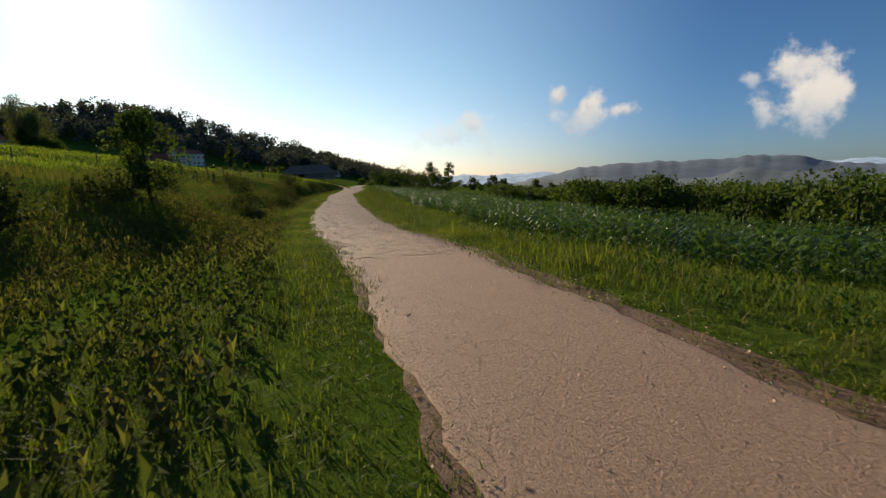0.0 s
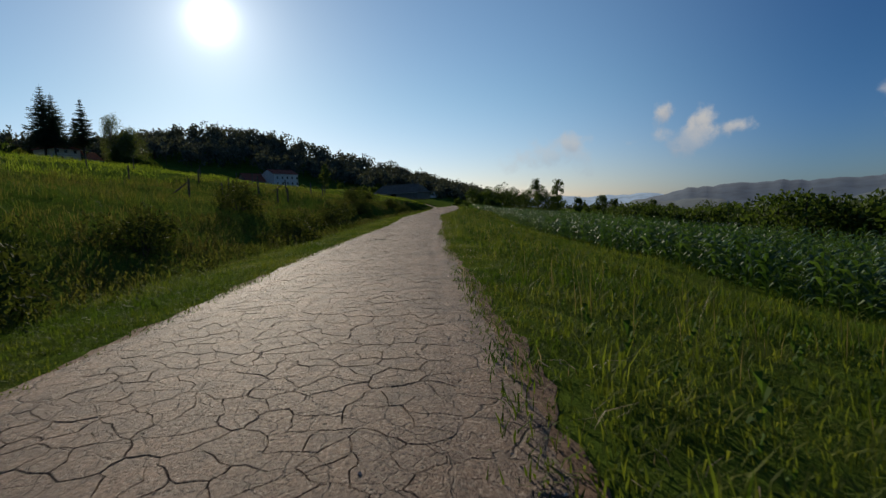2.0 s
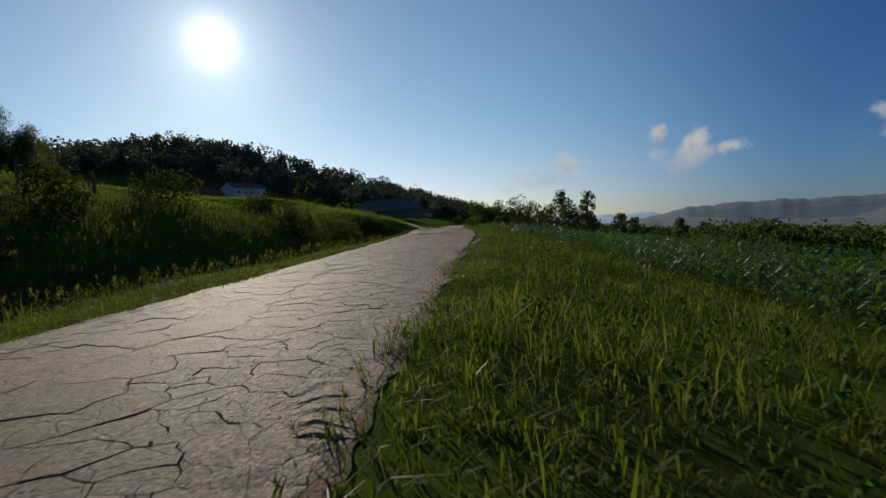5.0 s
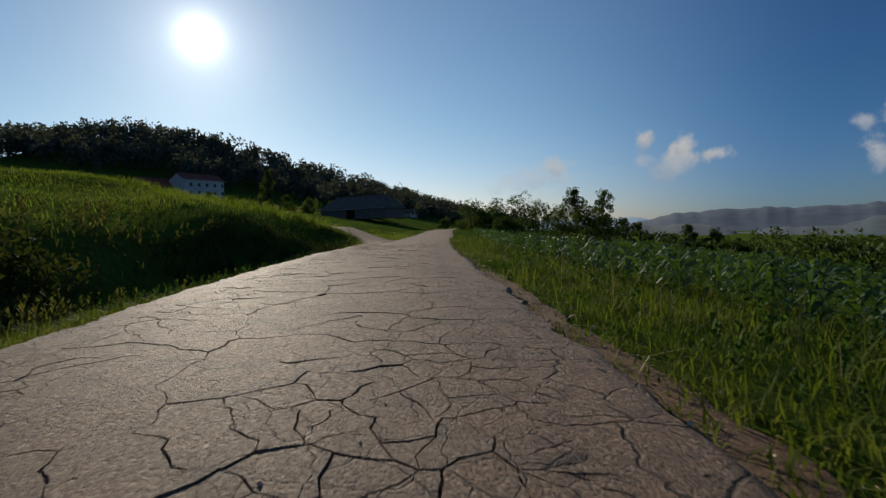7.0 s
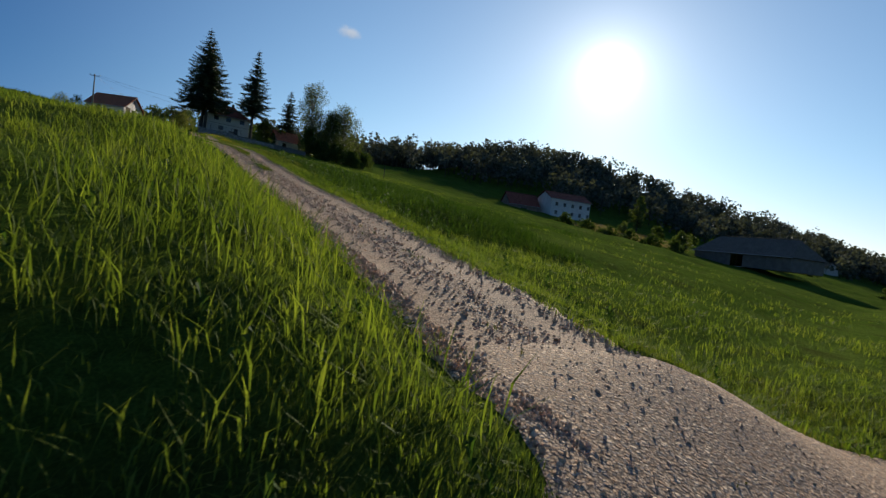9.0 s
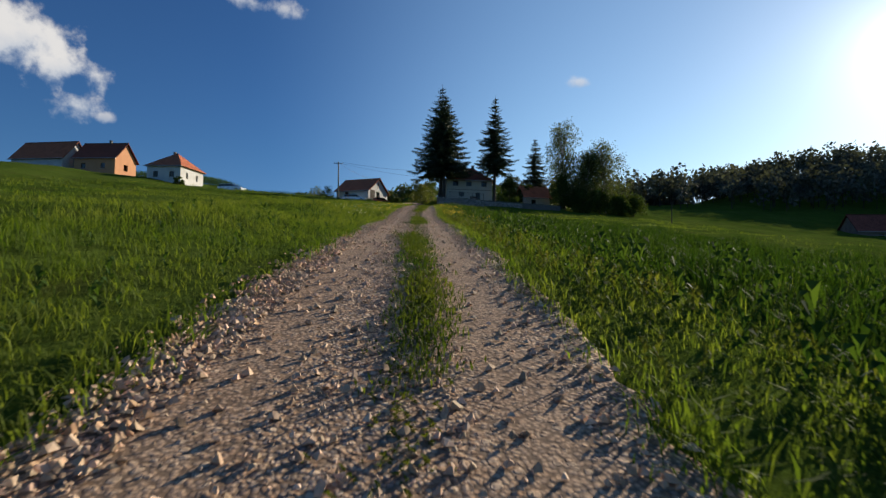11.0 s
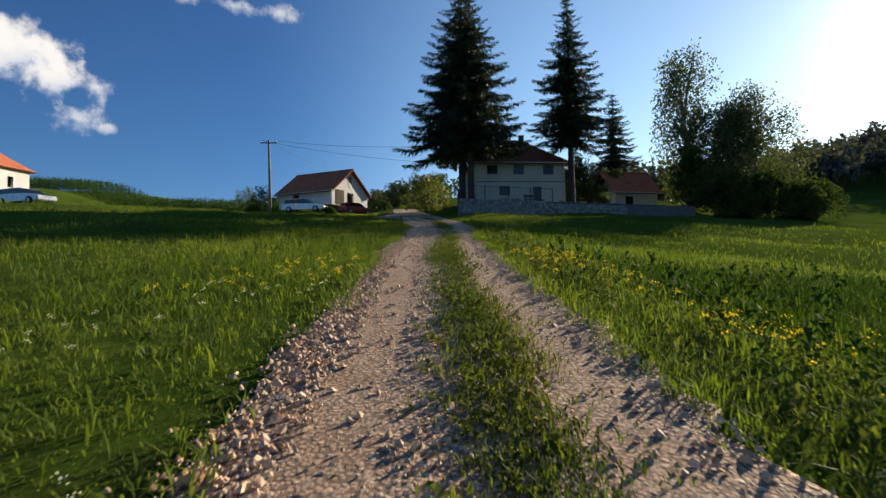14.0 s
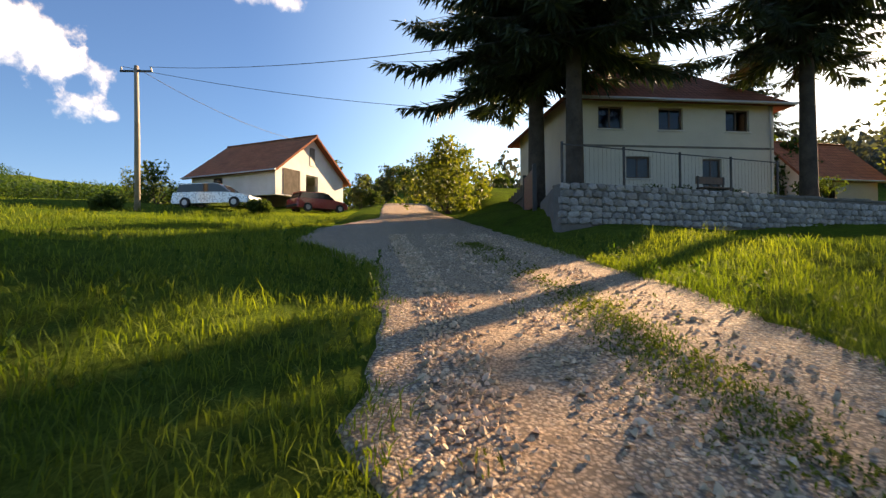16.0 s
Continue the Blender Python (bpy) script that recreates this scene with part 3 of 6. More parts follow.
M_stone = surface("wall_stone", (0.30, 0.28, 0.26), (0.42, 0.40, 0.37), 2.5, 26, 0.88, 0.6, 0.02, 0.3, vary=0.35)
M_mortar = surface("wall_mortar", (0.15, 0.14, 0.125), (0.20, 0.185, 0.165), 2, 22, 0.95, 0.5, 0.01)
M_pebble = surface("pebble", (0.55, 0.35, 0.21), (0.76, 0.56, 0.38), 4, 40, 0.8, 0.4, 0.004, 0.25, vary=0.35)
M_rubble = surface("orange_rubble", (0.62, 0.34, 0.17), (0.72, 0.50, 0.31), 4, 40, 0.85, 0.5, 0.005, 0.25, vary=0.35)
M_dirt = surface("verge_dirt", (0.175, 0.105, 0.063), (0.26, 0.162, 0.100), 2.2, 34, 0.95, 1.0, 0.03, 0.45)
M_clay = surface("red_clay", (0.30, 0.17, 0.11), (0.38, 0.24, 0.16), 1.5, 18, 0.95, 0.8, 0.02)
M_gate = plain("red_brown_gate", (0.20, 0.075, 0.06), 0.55)
M_tyre = plain("rubber", (0.02, 0.02, 0.02), 0.8)
M_silver = plain("silver_paint", (0.50, 0.52, 0.53), 0.28, 0.5, 0.6)
M_red = plain("red_paint", (0.30, 0.025, 0.02), 0.3, 0.1, 0.6)
M_dark_glass = plain("car_glass", (0.012, 0.014, 0.016), 0.06)
M_lamp = plain("lamp_glass", (0.7, 0.7, 0.68), 0.15)
M_yellow = leafy("yellow_petal", (0.75, 0.60, 0.03), (0.70, 0.50, 0.02), 0.4)
M_petal = leafy("white_petal", (0.75, 0.75, 0.68), (0.65, 0.66, 0.58), 0.4)


# ---------------------------------------------------------------- ground, road, track
def with_uv(ob, uv_of_vertex):
    me = ob.data
    layer = me.uv_layers.new(name="UV")
    idx = np.empty(len(me.loops), np.int32)
    me.loops.foreach_get("vertex_index", idx)
    layer.data.foreach_set("uv", np.asarray(uv_of_vertex, np.float32)[idx].ravel())
    return ob


ground = mesh_object("ground", np.stack([GX, GY, GZ], -1).reshape(-1, 3), grid_faces(*GX.shape), M_ground, smooth_it=True)
tagged(ground, "rolling green meadow slope above a wide valley", "ground", kind="structure")


def wobble(v, seed, size):
    return size * (np.sin(v * 1.7 + seed) + 0.6 * np.sin(v * 4.3 + 2 * seed) + 0.5 * np.sin(v * 9.1 + 3 * seed))


def strip(name, t, left, right, cols, where, lift, material):
    """A ribbon of ground between two ragged edges; where(t, o) gives x, y, z."""
    k = np.concatenate([[0, 0.008], np.linspace(0.025, 0.975, cols), [0.992, 1]])
    T, K = np.meshgrid(t, k, indexing="ij")
    O = left[:, None] * (1 - K) + right[:, None] * K
    X, Y, Z = where(T, O)
    crown = lift * np.minimum(1, 0.5 + 6 * np.minimum(K, 1 - K)) - 0.05 * (np.minimum(K, 1 - K) < 1e-6)
    ob = mesh_object(name, np.stack([X, Y, Z + crown], -1).reshape(-1, 3), grid_faces(*X.shape), material, smooth_it=True)
    return with_uv(ob, np.stack([O, T], -1).reshape(-1, 2))


def on_road(s, o):
    x, y = xy(s, o + interp(s, ROAD_MID))
    return x, y, interp(s, ROAD_Z)


def on_shoulder(s, o):
    x, y, z = on_road(s, o)
    return x, y, np.minimum(z, land(x, y) + 0.01)


def on_track(x, o):
    y = track_y(x) + o
    s, n = sn(x, y)
    w = smooth(1.0, 4.2, interp(s, ROAD_MID) - n)
    return x + 0 * o, y, track_z(x) * w + interp(s, ROAD_Z) * (1 - w)


rs = spaced((-145, 60, 0.3), (60, 330, 2))
road = strip("road", rs, -edge_left(rs) + wobble(rs, 1, 0.05), edge_right(rs) + wobble(rs, 4, 0.05), 15, on_road, 0.045, M_asphalt)
PLATES = (-91.0, 20.0)
POTHOLES = [(-53.7, -0.5, 0.38, 0.28), (-51.8, -0.35, 0.32, 0.24), (-48.6, -1.0, 0.4, 0.3), (-1.3, -1.0, 0.24, 0.22)]
rz = np.empty(len(road.data.vertices) * 3, np.float32)
road.data.vertices.foreach_get("co", rz)
rz = rz.reshape(-1, 3)
rs_all = sn(rz[:, 0], rz[:, 1])[0]
ro_all = sn(rz[:, 0], rz[:, 1])[1] - interp(rs_all, ROAD_MID)
for ps, po, pl, pw in POTHOLES:
    rz[:, 2] -= 0.03 * np.exp(-(((rs_all - ps) / (pl * 0.8)) ** 2 + ((ro_all - po) / (pw * 0.8)) ** 2) ** 2)
rz[:, 2] -= 0.013 * smooth(PLATES[0] + 0.6, PLATES[0] + 1.3, rs_all) * smooth(PLATES[1] - 0.6, PLATES[1] - 1.3, rs_all)
road.data.vertices.foreach_set("co", rz.ravel())
tagged(road, "bleached cracked asphalt lane dusted with red clay", "road", kind="structure")
road.data.flip_normals() if road.data.polygons[0].normal.z < 0 else None
tx = -spaced((12.3, 172, 0.3))
track = strip("farm_track", tx, -1.40 - track_pad(tx) + wobble(tx, 2, 0.05) + wobble(tx * 3.7, 2, 0.05), track_right(tx) + wobble(tx, 5, 0.05) + wobble(tx * 3.3, 5, 0.05), 17, on_track, 0.032, M_track)
tagged(track, "pale stony gravel farm track with two wheel ruts", "track", kind="structure")
track.data.flip_normals() if track.data.polygons[0].normal.z < 0 else None

# gravel apron where the track leaves the lane
def mouth(s):
    """How far the gravel reaches left of the lane's middle at the track's mouth."""
    return np.interp(s, [17.5, 22, 24.2, 25.7, 26.1, 26.8, 27.4, 28.6, 30.0, 31.2, 32.2], [-1.75, -1.95, -2.35, -2.75, -3.0, -3.8, -5.0, -5.4, -4.4, -3.0, -1.7])


A, B = np.meshgrid(np.linspace(0, 1, 16), np.linspace(0, 1, 30), indexing="ij")
js = 17.5 + 14.6 * B
ji = -1.25 + 0.85 * np.sin(np.pi * np.clip(B, 0, 1)) + wobble(js, 9, 0.08)
jm = ji + (mouth(js) - ji + wobble(js, 6, 0.05)) * A
JX, JY = xy(js, jm + interp(js, ROAD_MID))
JZ = np.maximum(land(JX, JY), interp(js, ROAD_Z)) + 0.030 + 0.035 * smooth(0.0, 0.45, A) - 0.05 * (1 - np.minimum(1, 8 * np.minimum(1 - A, np.minimum(B, 1 - B))))
apron = mesh_object("track_apron", np.stack([JX, JY, JZ], -1).reshape(-1, 3), grid_faces(*JX.shape), M_track, smooth_it=True)
with_uv(apron, np.stack([jm + 0.9, js], -1).reshape(-1, 2))
tagged(apron, "loose gravel fan joining the farm track to the lane", "gravel", kind="structure")
apron.data.flip_normals() if apron.data.polygons[0].normal.z < 0 else None

# where the asphalt has broken away, bare trodden earth lies in the lane
def bare_earth(s, o):
    near = (s > -5.3 + 0.2 * np.sin(o * 5)) & (s < -3.4 + 0.15 * np.sin(o * 7)) & (o < 0.65 + 0.12 * np.sin(s * 6)) & (o > -1.6)
    far = (s >= -3.5) & (s < -0.9 + 0.2 * np.sin(o * 4)) & (o < -0.75 + 0.14 * np.sin(s * 5 + 1)) & (o > -1.75)
    return near | far


def lane_rise(s, o):
    """Height of the asphalt's top, which falls off towards both edges."""
    return interp(s, ROAD_Z) + 0.045 * np.clip(6 * (0.5 - np.abs(o) / (2 * edge_right(s))), 0.25, 1)


ES, EO = np.meshgrid(np.linspace(-5.7, -0.4, 60), np.linspace(-1.76, 0.95, 34), indexing="ij")
EX, EY = xy(ES, EO + interp(ES, ROAD_MID))
EZ = lane_rise(ES, EO) - 0.012 + 0.007 * np.sin(EO * 9 + np.sin(ES * 3)) * np.sin(ES * 2.3)
earth = mesh_object("earth_patch", np.stack([EX, EY, EZ], -1).reshape(-1, 3), grid_faces(*EX.shape), M_dirt, smooth_it=True)
earth.data.flip_normals() if earth.data.polygons[0].normal.z < 0 else None
tagged(earth, "bare trodden earth where the asphalt has broken away", "dirt", kind="structure")

# clay shoulders beside the asphalt
for side, seed in ((1, 3.0), (-1, 8.0)):
    cs = spaced((-128, 20 if side > 0 else 16, 0.2))
    edge = edge_right(cs) if side > 0 else edge_left(cs)
    inner = side * (edge - 0.12)
    outer = side * (edge + 0.04 + (0.12 if side > 0 else 0.02) * (0.5 + 0.5 * np.sin(cs * 0.21 + seed)) ** 2 + ((0.30 * smooth(-12, -6, cs) * smooth(14, 8, cs) + 0.16 * smooth(-78, -84, cs)) if side > 0 else 0.08 * smooth(-10, -4, cs)) + wobble(cs, seed, 0.03) + wobble(cs * 3.7, seed, 0.03))
    sh = strip("clay_shoulder", cs, np.minimum(inner, outer), np.maximum(inner, outer), 5, on_shoulder, 0.010, M_dirt)
    sh.data.flip_normals() if sh.data.polygons[0].normal.z < 0 else None
    tagged(sh, "crumbling brown dirt shoulder along the asphalt edge", "shoulder", kind="structure")


# far hills beyond the valley; blue haze is put into their colour and glow
def haze_painted_material(name, colour, glow):
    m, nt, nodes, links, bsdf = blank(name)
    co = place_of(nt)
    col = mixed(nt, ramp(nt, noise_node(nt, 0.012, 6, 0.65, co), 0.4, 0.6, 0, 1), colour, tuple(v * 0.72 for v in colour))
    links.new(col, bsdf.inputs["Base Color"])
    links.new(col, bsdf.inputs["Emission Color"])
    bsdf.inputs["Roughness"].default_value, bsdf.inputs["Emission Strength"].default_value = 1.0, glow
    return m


def far_hill(label, dist, yaw0, yaw1, crest, material, foot=-60):
    yaws = np.linspace(yaw0, yaw1, 160)
    ks = np.linspace(0, 1, 12)
    YA, K = np.meshgrid(np.radians(yaws), ks, indexing="ij")
    top = np.array([crest(v) for v in yaws])[:, None]
    top = top + 0.012 * dist * 0.12 * (np.sin(YA * 90) + 0.7 * np.sin(YA * 231 + 1) + 0.5 * np.sin(YA * 517 + 2))
    R = dist + K * 700
    Z = foot + (top - foot) * np.sin(K * np.pi / 2) ** 1.3
    ob = mesh_object("backdrop", np.stack([-np.sin(YA) * R, np.cos(YA) * R, Z], -1).reshape(-1, 3), grid_faces(*YA.shape), material, smooth_it=True)
    tagged(ob, label, "hills", kind="structure")


def bell(v, mid, wide, flat=4):
    return math.exp(-abs((v - mid) / wide) ** flat)


far_hill("long wooded ridge across the valley, painted in blue haze", 2600, 12, -60, lambda v: -40 + 90 * bell(v, -12.0, 12.5, 6) + 34 * bell(v, -36, 16, 4) + 3 * math.sin(v * 0.5), haze_painted_material("haze_painted_ridge", (0.060, 0.090, 0.130), 0.22))
far_hill("distant hills on the horizon, painted pale with haze", 3900, 40, -70, lambda v: 12 + 20 * math.sin(v * 0.21) + 10 * math.sin(v * 0.6 + 1), haze_painted_material("haze_painted_hills", (0.20, 0.28, 0.37), 0.6))
far_hill("low dark wooded foothills in the valley, tinted with haze", 1500, 6, -64, lambda v: -28 + 16 * math.sin(v * 0.33 + 2) + 8 * math.sin(v * 0.9), haze_painted_material("foothills", (0.050, 0.075, 0.090), 0.22))


# ---------------------------------------------------------------- builders
def part(name, bm, material, parent=None, label="", smooth_it=False):
    """Links a bmesh as one mesh object, under a thing or a part."""
    me = bpy.data.meshes.new(name)
    bm.normal_update()
    bm.to_mesh(me)
    bm.free()
    if smooth_it:
        me.polygons.foreach_set("use_smooth", np.ones(len(me.polygons), bool))
    me.materials.append(material)
    ob = new(name, me)
    if parent:
        ob.parent = parent
    if label:
        tagged(ob, label=label)
    return ob


def slab(bm, lo, hi, bevel=0.0):
    """A box between two corners, its edges rounded."""
    lo, hi = Vector(lo), Vector(hi)
    got = bmesh.ops.create_cube(bm, size=1, matrix=Matrix.Translation((lo + hi) / 2) @ Matrix.Diagonal((*(hi - lo), 1)))
    if bevel:
        edges = list({e for v in got["verts"] for e in v.link_edges})
        bmesh.ops.bevel(bm, geom=edges, offset=bevel, segments=1, affect="EDGES")
    return bm


def box(lo, hi, bevel=0.0):
    return slab(bmesh.new(), lo, hi, bevel)


def tube(bm, points, radii, sides=7):
    """A tapered tube through points."""
    rings = []
    for k, (p, r) in enumerate(zip(points, radii)):
        p = Vector(p)
        ahead = Vector(points[min(k + 1, len(points) - 1)]) - Vector(points[max(k - 1, 0)])
        q = ahead.to_track_quat("Z", "Y")
        rings.append([bm.verts.new(p + q @ Vector((r * math.cos(2 * math.pi * i / sides), r * math.sin(2 * math.pi * i / sides), 0))) for i in range(sides)])
    for a, b in zip(rings, rings[1:]):
        for i in range(sides):
            bm.faces.new((a[i], a[(i + 1) % sides], b[(i + 1) % sides], b[i]))
    bm.faces.new(rings[-1])
    bm.faces.new(rings[0][::-1])
    return bm


def thing(name, x, y, z=None, turn=0.0, label="", category="", group=""):
    ob = new(name)
    ob.empty_display_size = 0.2
    ob.matrix_basis = pose(x, y, float(land(x, y)) if z is None else z, 0, 0, turn)
    return tagged(ob, label, category, group)


def quads_mesh(name, centre, size, aspect, rng, material, parent=None, droop=0.0, label="", flatten=0.0):
    """Many small leaves, each a bent diamond of its own direction, round the given centres."""
    n = len(centre)
    ax = rng.normal(size=(n, 3))
    ax[:, 2] = ax[:, 2] * (1 - flatten) - droop * np.abs(ax).sum(1)
    ax /= np.linalg.norm(ax, axis=1, keepdims=True)
    bx = np.cross(ax, rng.normal(size=(n, 3)))
    bx /= np.linalg.norm(bx, axis=1, keepdims=True)
    nx = np.cross(ax, bx)
    s = size * rng.uniform(0.6, 1.35, (n, 1))
    v = np.stack([centre - ax * s, centre + bx * s * aspect + nx * s * 0.15, centre + ax * s, centre - bx * s * aspect + nx * s * 0.15], 1).reshape(-1, 3)
    return mesh_object(name, v, np.arange(4 * n).reshape(-1, 4), material, parent, label=label)


def crown_points(rng, clumps, per, spread):
    c = np.repeat(clumps, per, 0)
    d = rng.normal(size=c.shape)
    d /= np.linalg.norm(d, axis=1, keepdims=True)
    return c + d * (rng.uniform(0.25, 1, (len(c), 1)) ** 0.5) * spread * rng.uniform(0.6, 1.2, (len(clumps), 1)).repeat(per, 0)


def broadleaf(name, x, y, height, radius, seed, leaf, label, category="tree", low=0.28, clumps=46, per=60, size=0.16, bark=None, droop=0.0, group="", trunk_r=None, z=None, squash=1.0):
    """A tree: bent trunk, forking limbs and an uneven crown of leaf clumps."""
    rng = np.random.default_rng(seed)
    ob = thing(name, x, y, z, label=label, category=category, group=group)
    r0 = trunk_r or height * 0.022
    lean = rng.normal(size=2) * 0.04 * height
    bm = bmesh.new()
    mid = [(lean[0] * k ** 2 + 0.05 * math.sin(5 * k + seed), lean[1] * k ** 2, -0.3 + (height * 0.86 + 0.3) * k) for k in np.linspace(0, 1, 7)]
    tube(bm, mid, [r0 * (1.25 if k == 0 else 1) * (1 - 0.85 * k / 6) for k in range(7)])
    pts = []
    for k in range(clumps):
        u = rng.uniform(low, 1.0)
        prof = (0.45 + 0.55 * math.sin(math.pi * min(1, (u - low) / (1 - low) * 0.9 + 0.12))) * radius
        a = rng.uniform(0, 2 * math.pi)
        r = prof * rng.uniform(0.35, 1.0) * (0.8 + 0.3 * math.sin(3 * a + seed))
        base = Vector(mid[min(6, int(u * 6.0))])
        pts.append((base.x + r * math.cos(a), base.y + r * math.sin(a) * squash, height * u * rng.uniform(0.93, 1.0)))
        if k % 3 == 0:
            j = Vector(mid[max(1, min(5, int(u * 5)))])
            e = Vector(pts[-1])
            tube(bm, [j, j.lerp(e, 0.5) + Vector((0, 0, 0.05 * height)), e], [r0 * 0.35, r0 * 0.2, r0 * 0.06], 5)
    part("trunk", bm, bark or M_bark, ob, smooth_it=True)
    pts = np.array(pts)
    c = crown_points(rng, pts, per, radius * 0.30)
    if droop:
        c[:, 2] -= rng.uniform(0, droop, len(c)) ** 1.5
    c[:, 2] = np.maximum(c[:, 2], 0.25 * low * height + 0.15)
    quads_mesh("crown", c, size, 0.5, rng, leaf, ob, droop=0.25 if droop else 0.0)
    return ob


def shrub(name, x, y, height, radius, seed, leaf, label, clumps=26, per=55, size=0.10, group="", z=None):
    rng = np.random.default_rng(seed)
    ob = thing(name, x, y, z, label=label, category="shrub", group=group)
    bm = bmesh.new()
    pts = []
    for k in range(clumps):
        a, u = rng.uniform(0, 2 * math.pi), rng.uniform(0.08, 1)
        r = radius * math.sqrt(max(0.05, 1 - (u * 0.95) ** 2)) * rng.uniform(0.2, 1.0)
        pts.append((r * math.cos(a), r * math.sin(a), height * u * rng.uniform(0.8, 1.05)))
        if k % 4 == 0:
            e = Vector(pts[-1])
            tube(bm, [(0.05 * math.cos(a), 0.05 * math.sin(a), -0.1), e * 0.5 + Vector((0, 0, 0.1)), e], [0.035, 0.025, 0.008], 4)
    tagged(part("stems", bm, M_bark, ob), kind="stuff")
    c = crown_points(rng, np.array(pts), per, radius * 0.33)
    c[:, 2] = np.abs(c[:, 2]) + 0.02
    quads_mesh("foliage", c, size, 0.5, rng, leaf, ob)
    return ob


def spruce(name, x, y, height, radius, seed, label, bare=0.12, group="", z=None, levels=25):
    """A spruce: straight trunk, whorls of drooping boughs with hanging needle twigs."""
    rng = np.random.default_rng(seed)
    ob = thing(name, x, y, z, label=label, category="tree", group=group)
    bm = bmesh.new()
    tube(bm, [(0, 0, height * k) for k in (-0.02, 0.02, 0.3, 0.7, 1.0)], [height * 0.016 * f for f in (1.3, 1.0, 0.75, 0.4, 0.05)], 9)
    cs, axs, ns = [], [], []
    for lv in range(levels):
        u = bare + (0.985 - bare) * (lv + rng.uniform(-0.18, 0.18)) / levels
        full = radius * 1.22 * (1 - u) ** 0.92 * (1.0 - 0.25 * smooth(bare + 0.06, bare, u))
        turn0 = rng.uniform(0, 2 * math.pi)
        count = int(rng.integers(6, 9))
        for b in range(count):
            a = turn0 + 2 * math.pi * (b + rng.uniform(-0.3, 0.3)) / count
            ln = full * rng.uniform(0.6, 1.12) + 0.18
            out = np.array([math.cos(a), math.sin(a), 0.0])
            z0 = height * u + rng.uniform(-0.14, 0.14)
            rise, sag = 0.5 * ln * (u - 0.5), 0.20 * ln
            k = np.linspace(0.05, 1, max(7, int(ln * 11)))
            P = out * (k * ln)[:, None]
            P[:, 2] = z0 + rise * k - sag * k ** 1.7 + 0.5 * ln * np.clip(k - 0.72, 0, 1)
            tube(bm, [Vector((0, 0, z0)), Vector(P[len(k) // 2]), Vector(P[-1])], [0.030 * (1 - u) + 0.012, 0.02, 0.006], 4)
            side = np.array([-out[1], out[0], 0.0])
            for sgn in (-1, 1, -0.5, 0.5, 0):
                m = len(k)
                wide = (0.27 * ln * (1 - 0.78 * k) + 0.10) * rng.uniform(0.6, 1.25, m)
                axv = sgn * side * 0.85 + out * 0.5 + rng.normal(size=(m, 3)) * 0.22
                axv[:, 2] -= 0.36 + 0.6 * (sgn == 0) * rng.uniform(0.3, 1.6, m)
                axv /= np.linalg.norm(axv, axis=1, keepdims=True)
                wide = np.minimum(wide, 0.85)
                cs.append(P + axv * wide[:, None] * 0.5)
                axs.append(axv * wide[:, None] * 0.55)
                nv = np.cross(axv, rng.normal(size=(m, 3)) * 0.6 + np.array([0, 0, 1.0]))
                ns.append(nv / np.linalg.norm(nv, axis=1, keepdims=True) * (0.016 + 0.045 * wide[:, None]))
    part("trunk", bm, M_bark, ob, smooth_it=True)
    c, ax, nn = np.concatenate(cs), np.concatenate(axs), np.concatenate(ns)
    v = np.stack([c - ax, c + nn, c + ax, c - nn], 1).reshape(-1, 3)
    mesh_object("crown", v, np.arange(len(v)).reshape(-1, 4), M_needle, ob)
    return ob


def wall_cells(bm, width, height, openings, thick):
    """An upright wall from x 0 to width, its outer face on y 0, with openings (x0, z0, x1, z1) through it."""
    xs = sorted({0, width, *[o[0] for o in openings], *[o[2] for o in openings]})
    zs = sorted({0, height, *[o[1] for o in openings], *[o[3] for o in openings]})
    for x0, x1 in zip(xs, xs[1:]):
        for z0, z1 in zip(zs, zs[1:]):
            cx, cz = (x0 + x1) / 2, (z0 + z1) / 2
            if not any(o[0] < cx < o[2] and o[1] < cz < o[3] for o in openings):
                slab(bm, (x0, 0, z0), (x1, thick, z1))
    bmesh.ops.remove_doubles(bm, verts=bm.verts[:], dist=0.0005)
    return bm


def window(parent, opening, y, surround, name="window", sill=True):
    """A window in its opening: frame with a middle bar, two panes, a sill."""
    x0, z0, x1, z1 = opening
    bm = bmesh.new()
    w = 0.06
    slab(bm, (x0, y, z0), (x0 + w, y + 0.07, z1))
    slab(bm, (x1 - w, y, z0), (x1, y + 0.07, z1))
    slab(bm, (x0 + w, y, z0), (x1 - w, y + 0.07, z0 + w))
    slab(bm, (x0 + w, y, z1 - w), (x1 - w, y + 0.07, z1))
    xm = (x0 + x1) / 2
    slab(bm, (xm - 0.03, y + 0.005, z0 + w), (xm + 0.03, y + 0.065, z1 - w))
    ob = part(name, bm, surround, parent)
    for a, b in ((x0 + w, xm - 0.03), (xm + 0.03, x1 - w)):
        part("pane", box((a, y + 0.03, z0 + w), (b, y + 0.036, z1 - w)), M_glass, ob)
    if sill:
        part("sill", box((x0 - 0.06, -0.07, z0 - 0.06), (x1 + 0.06, y, z0 - 0.003), 0.01), M_frame_w, ob)
    return ob


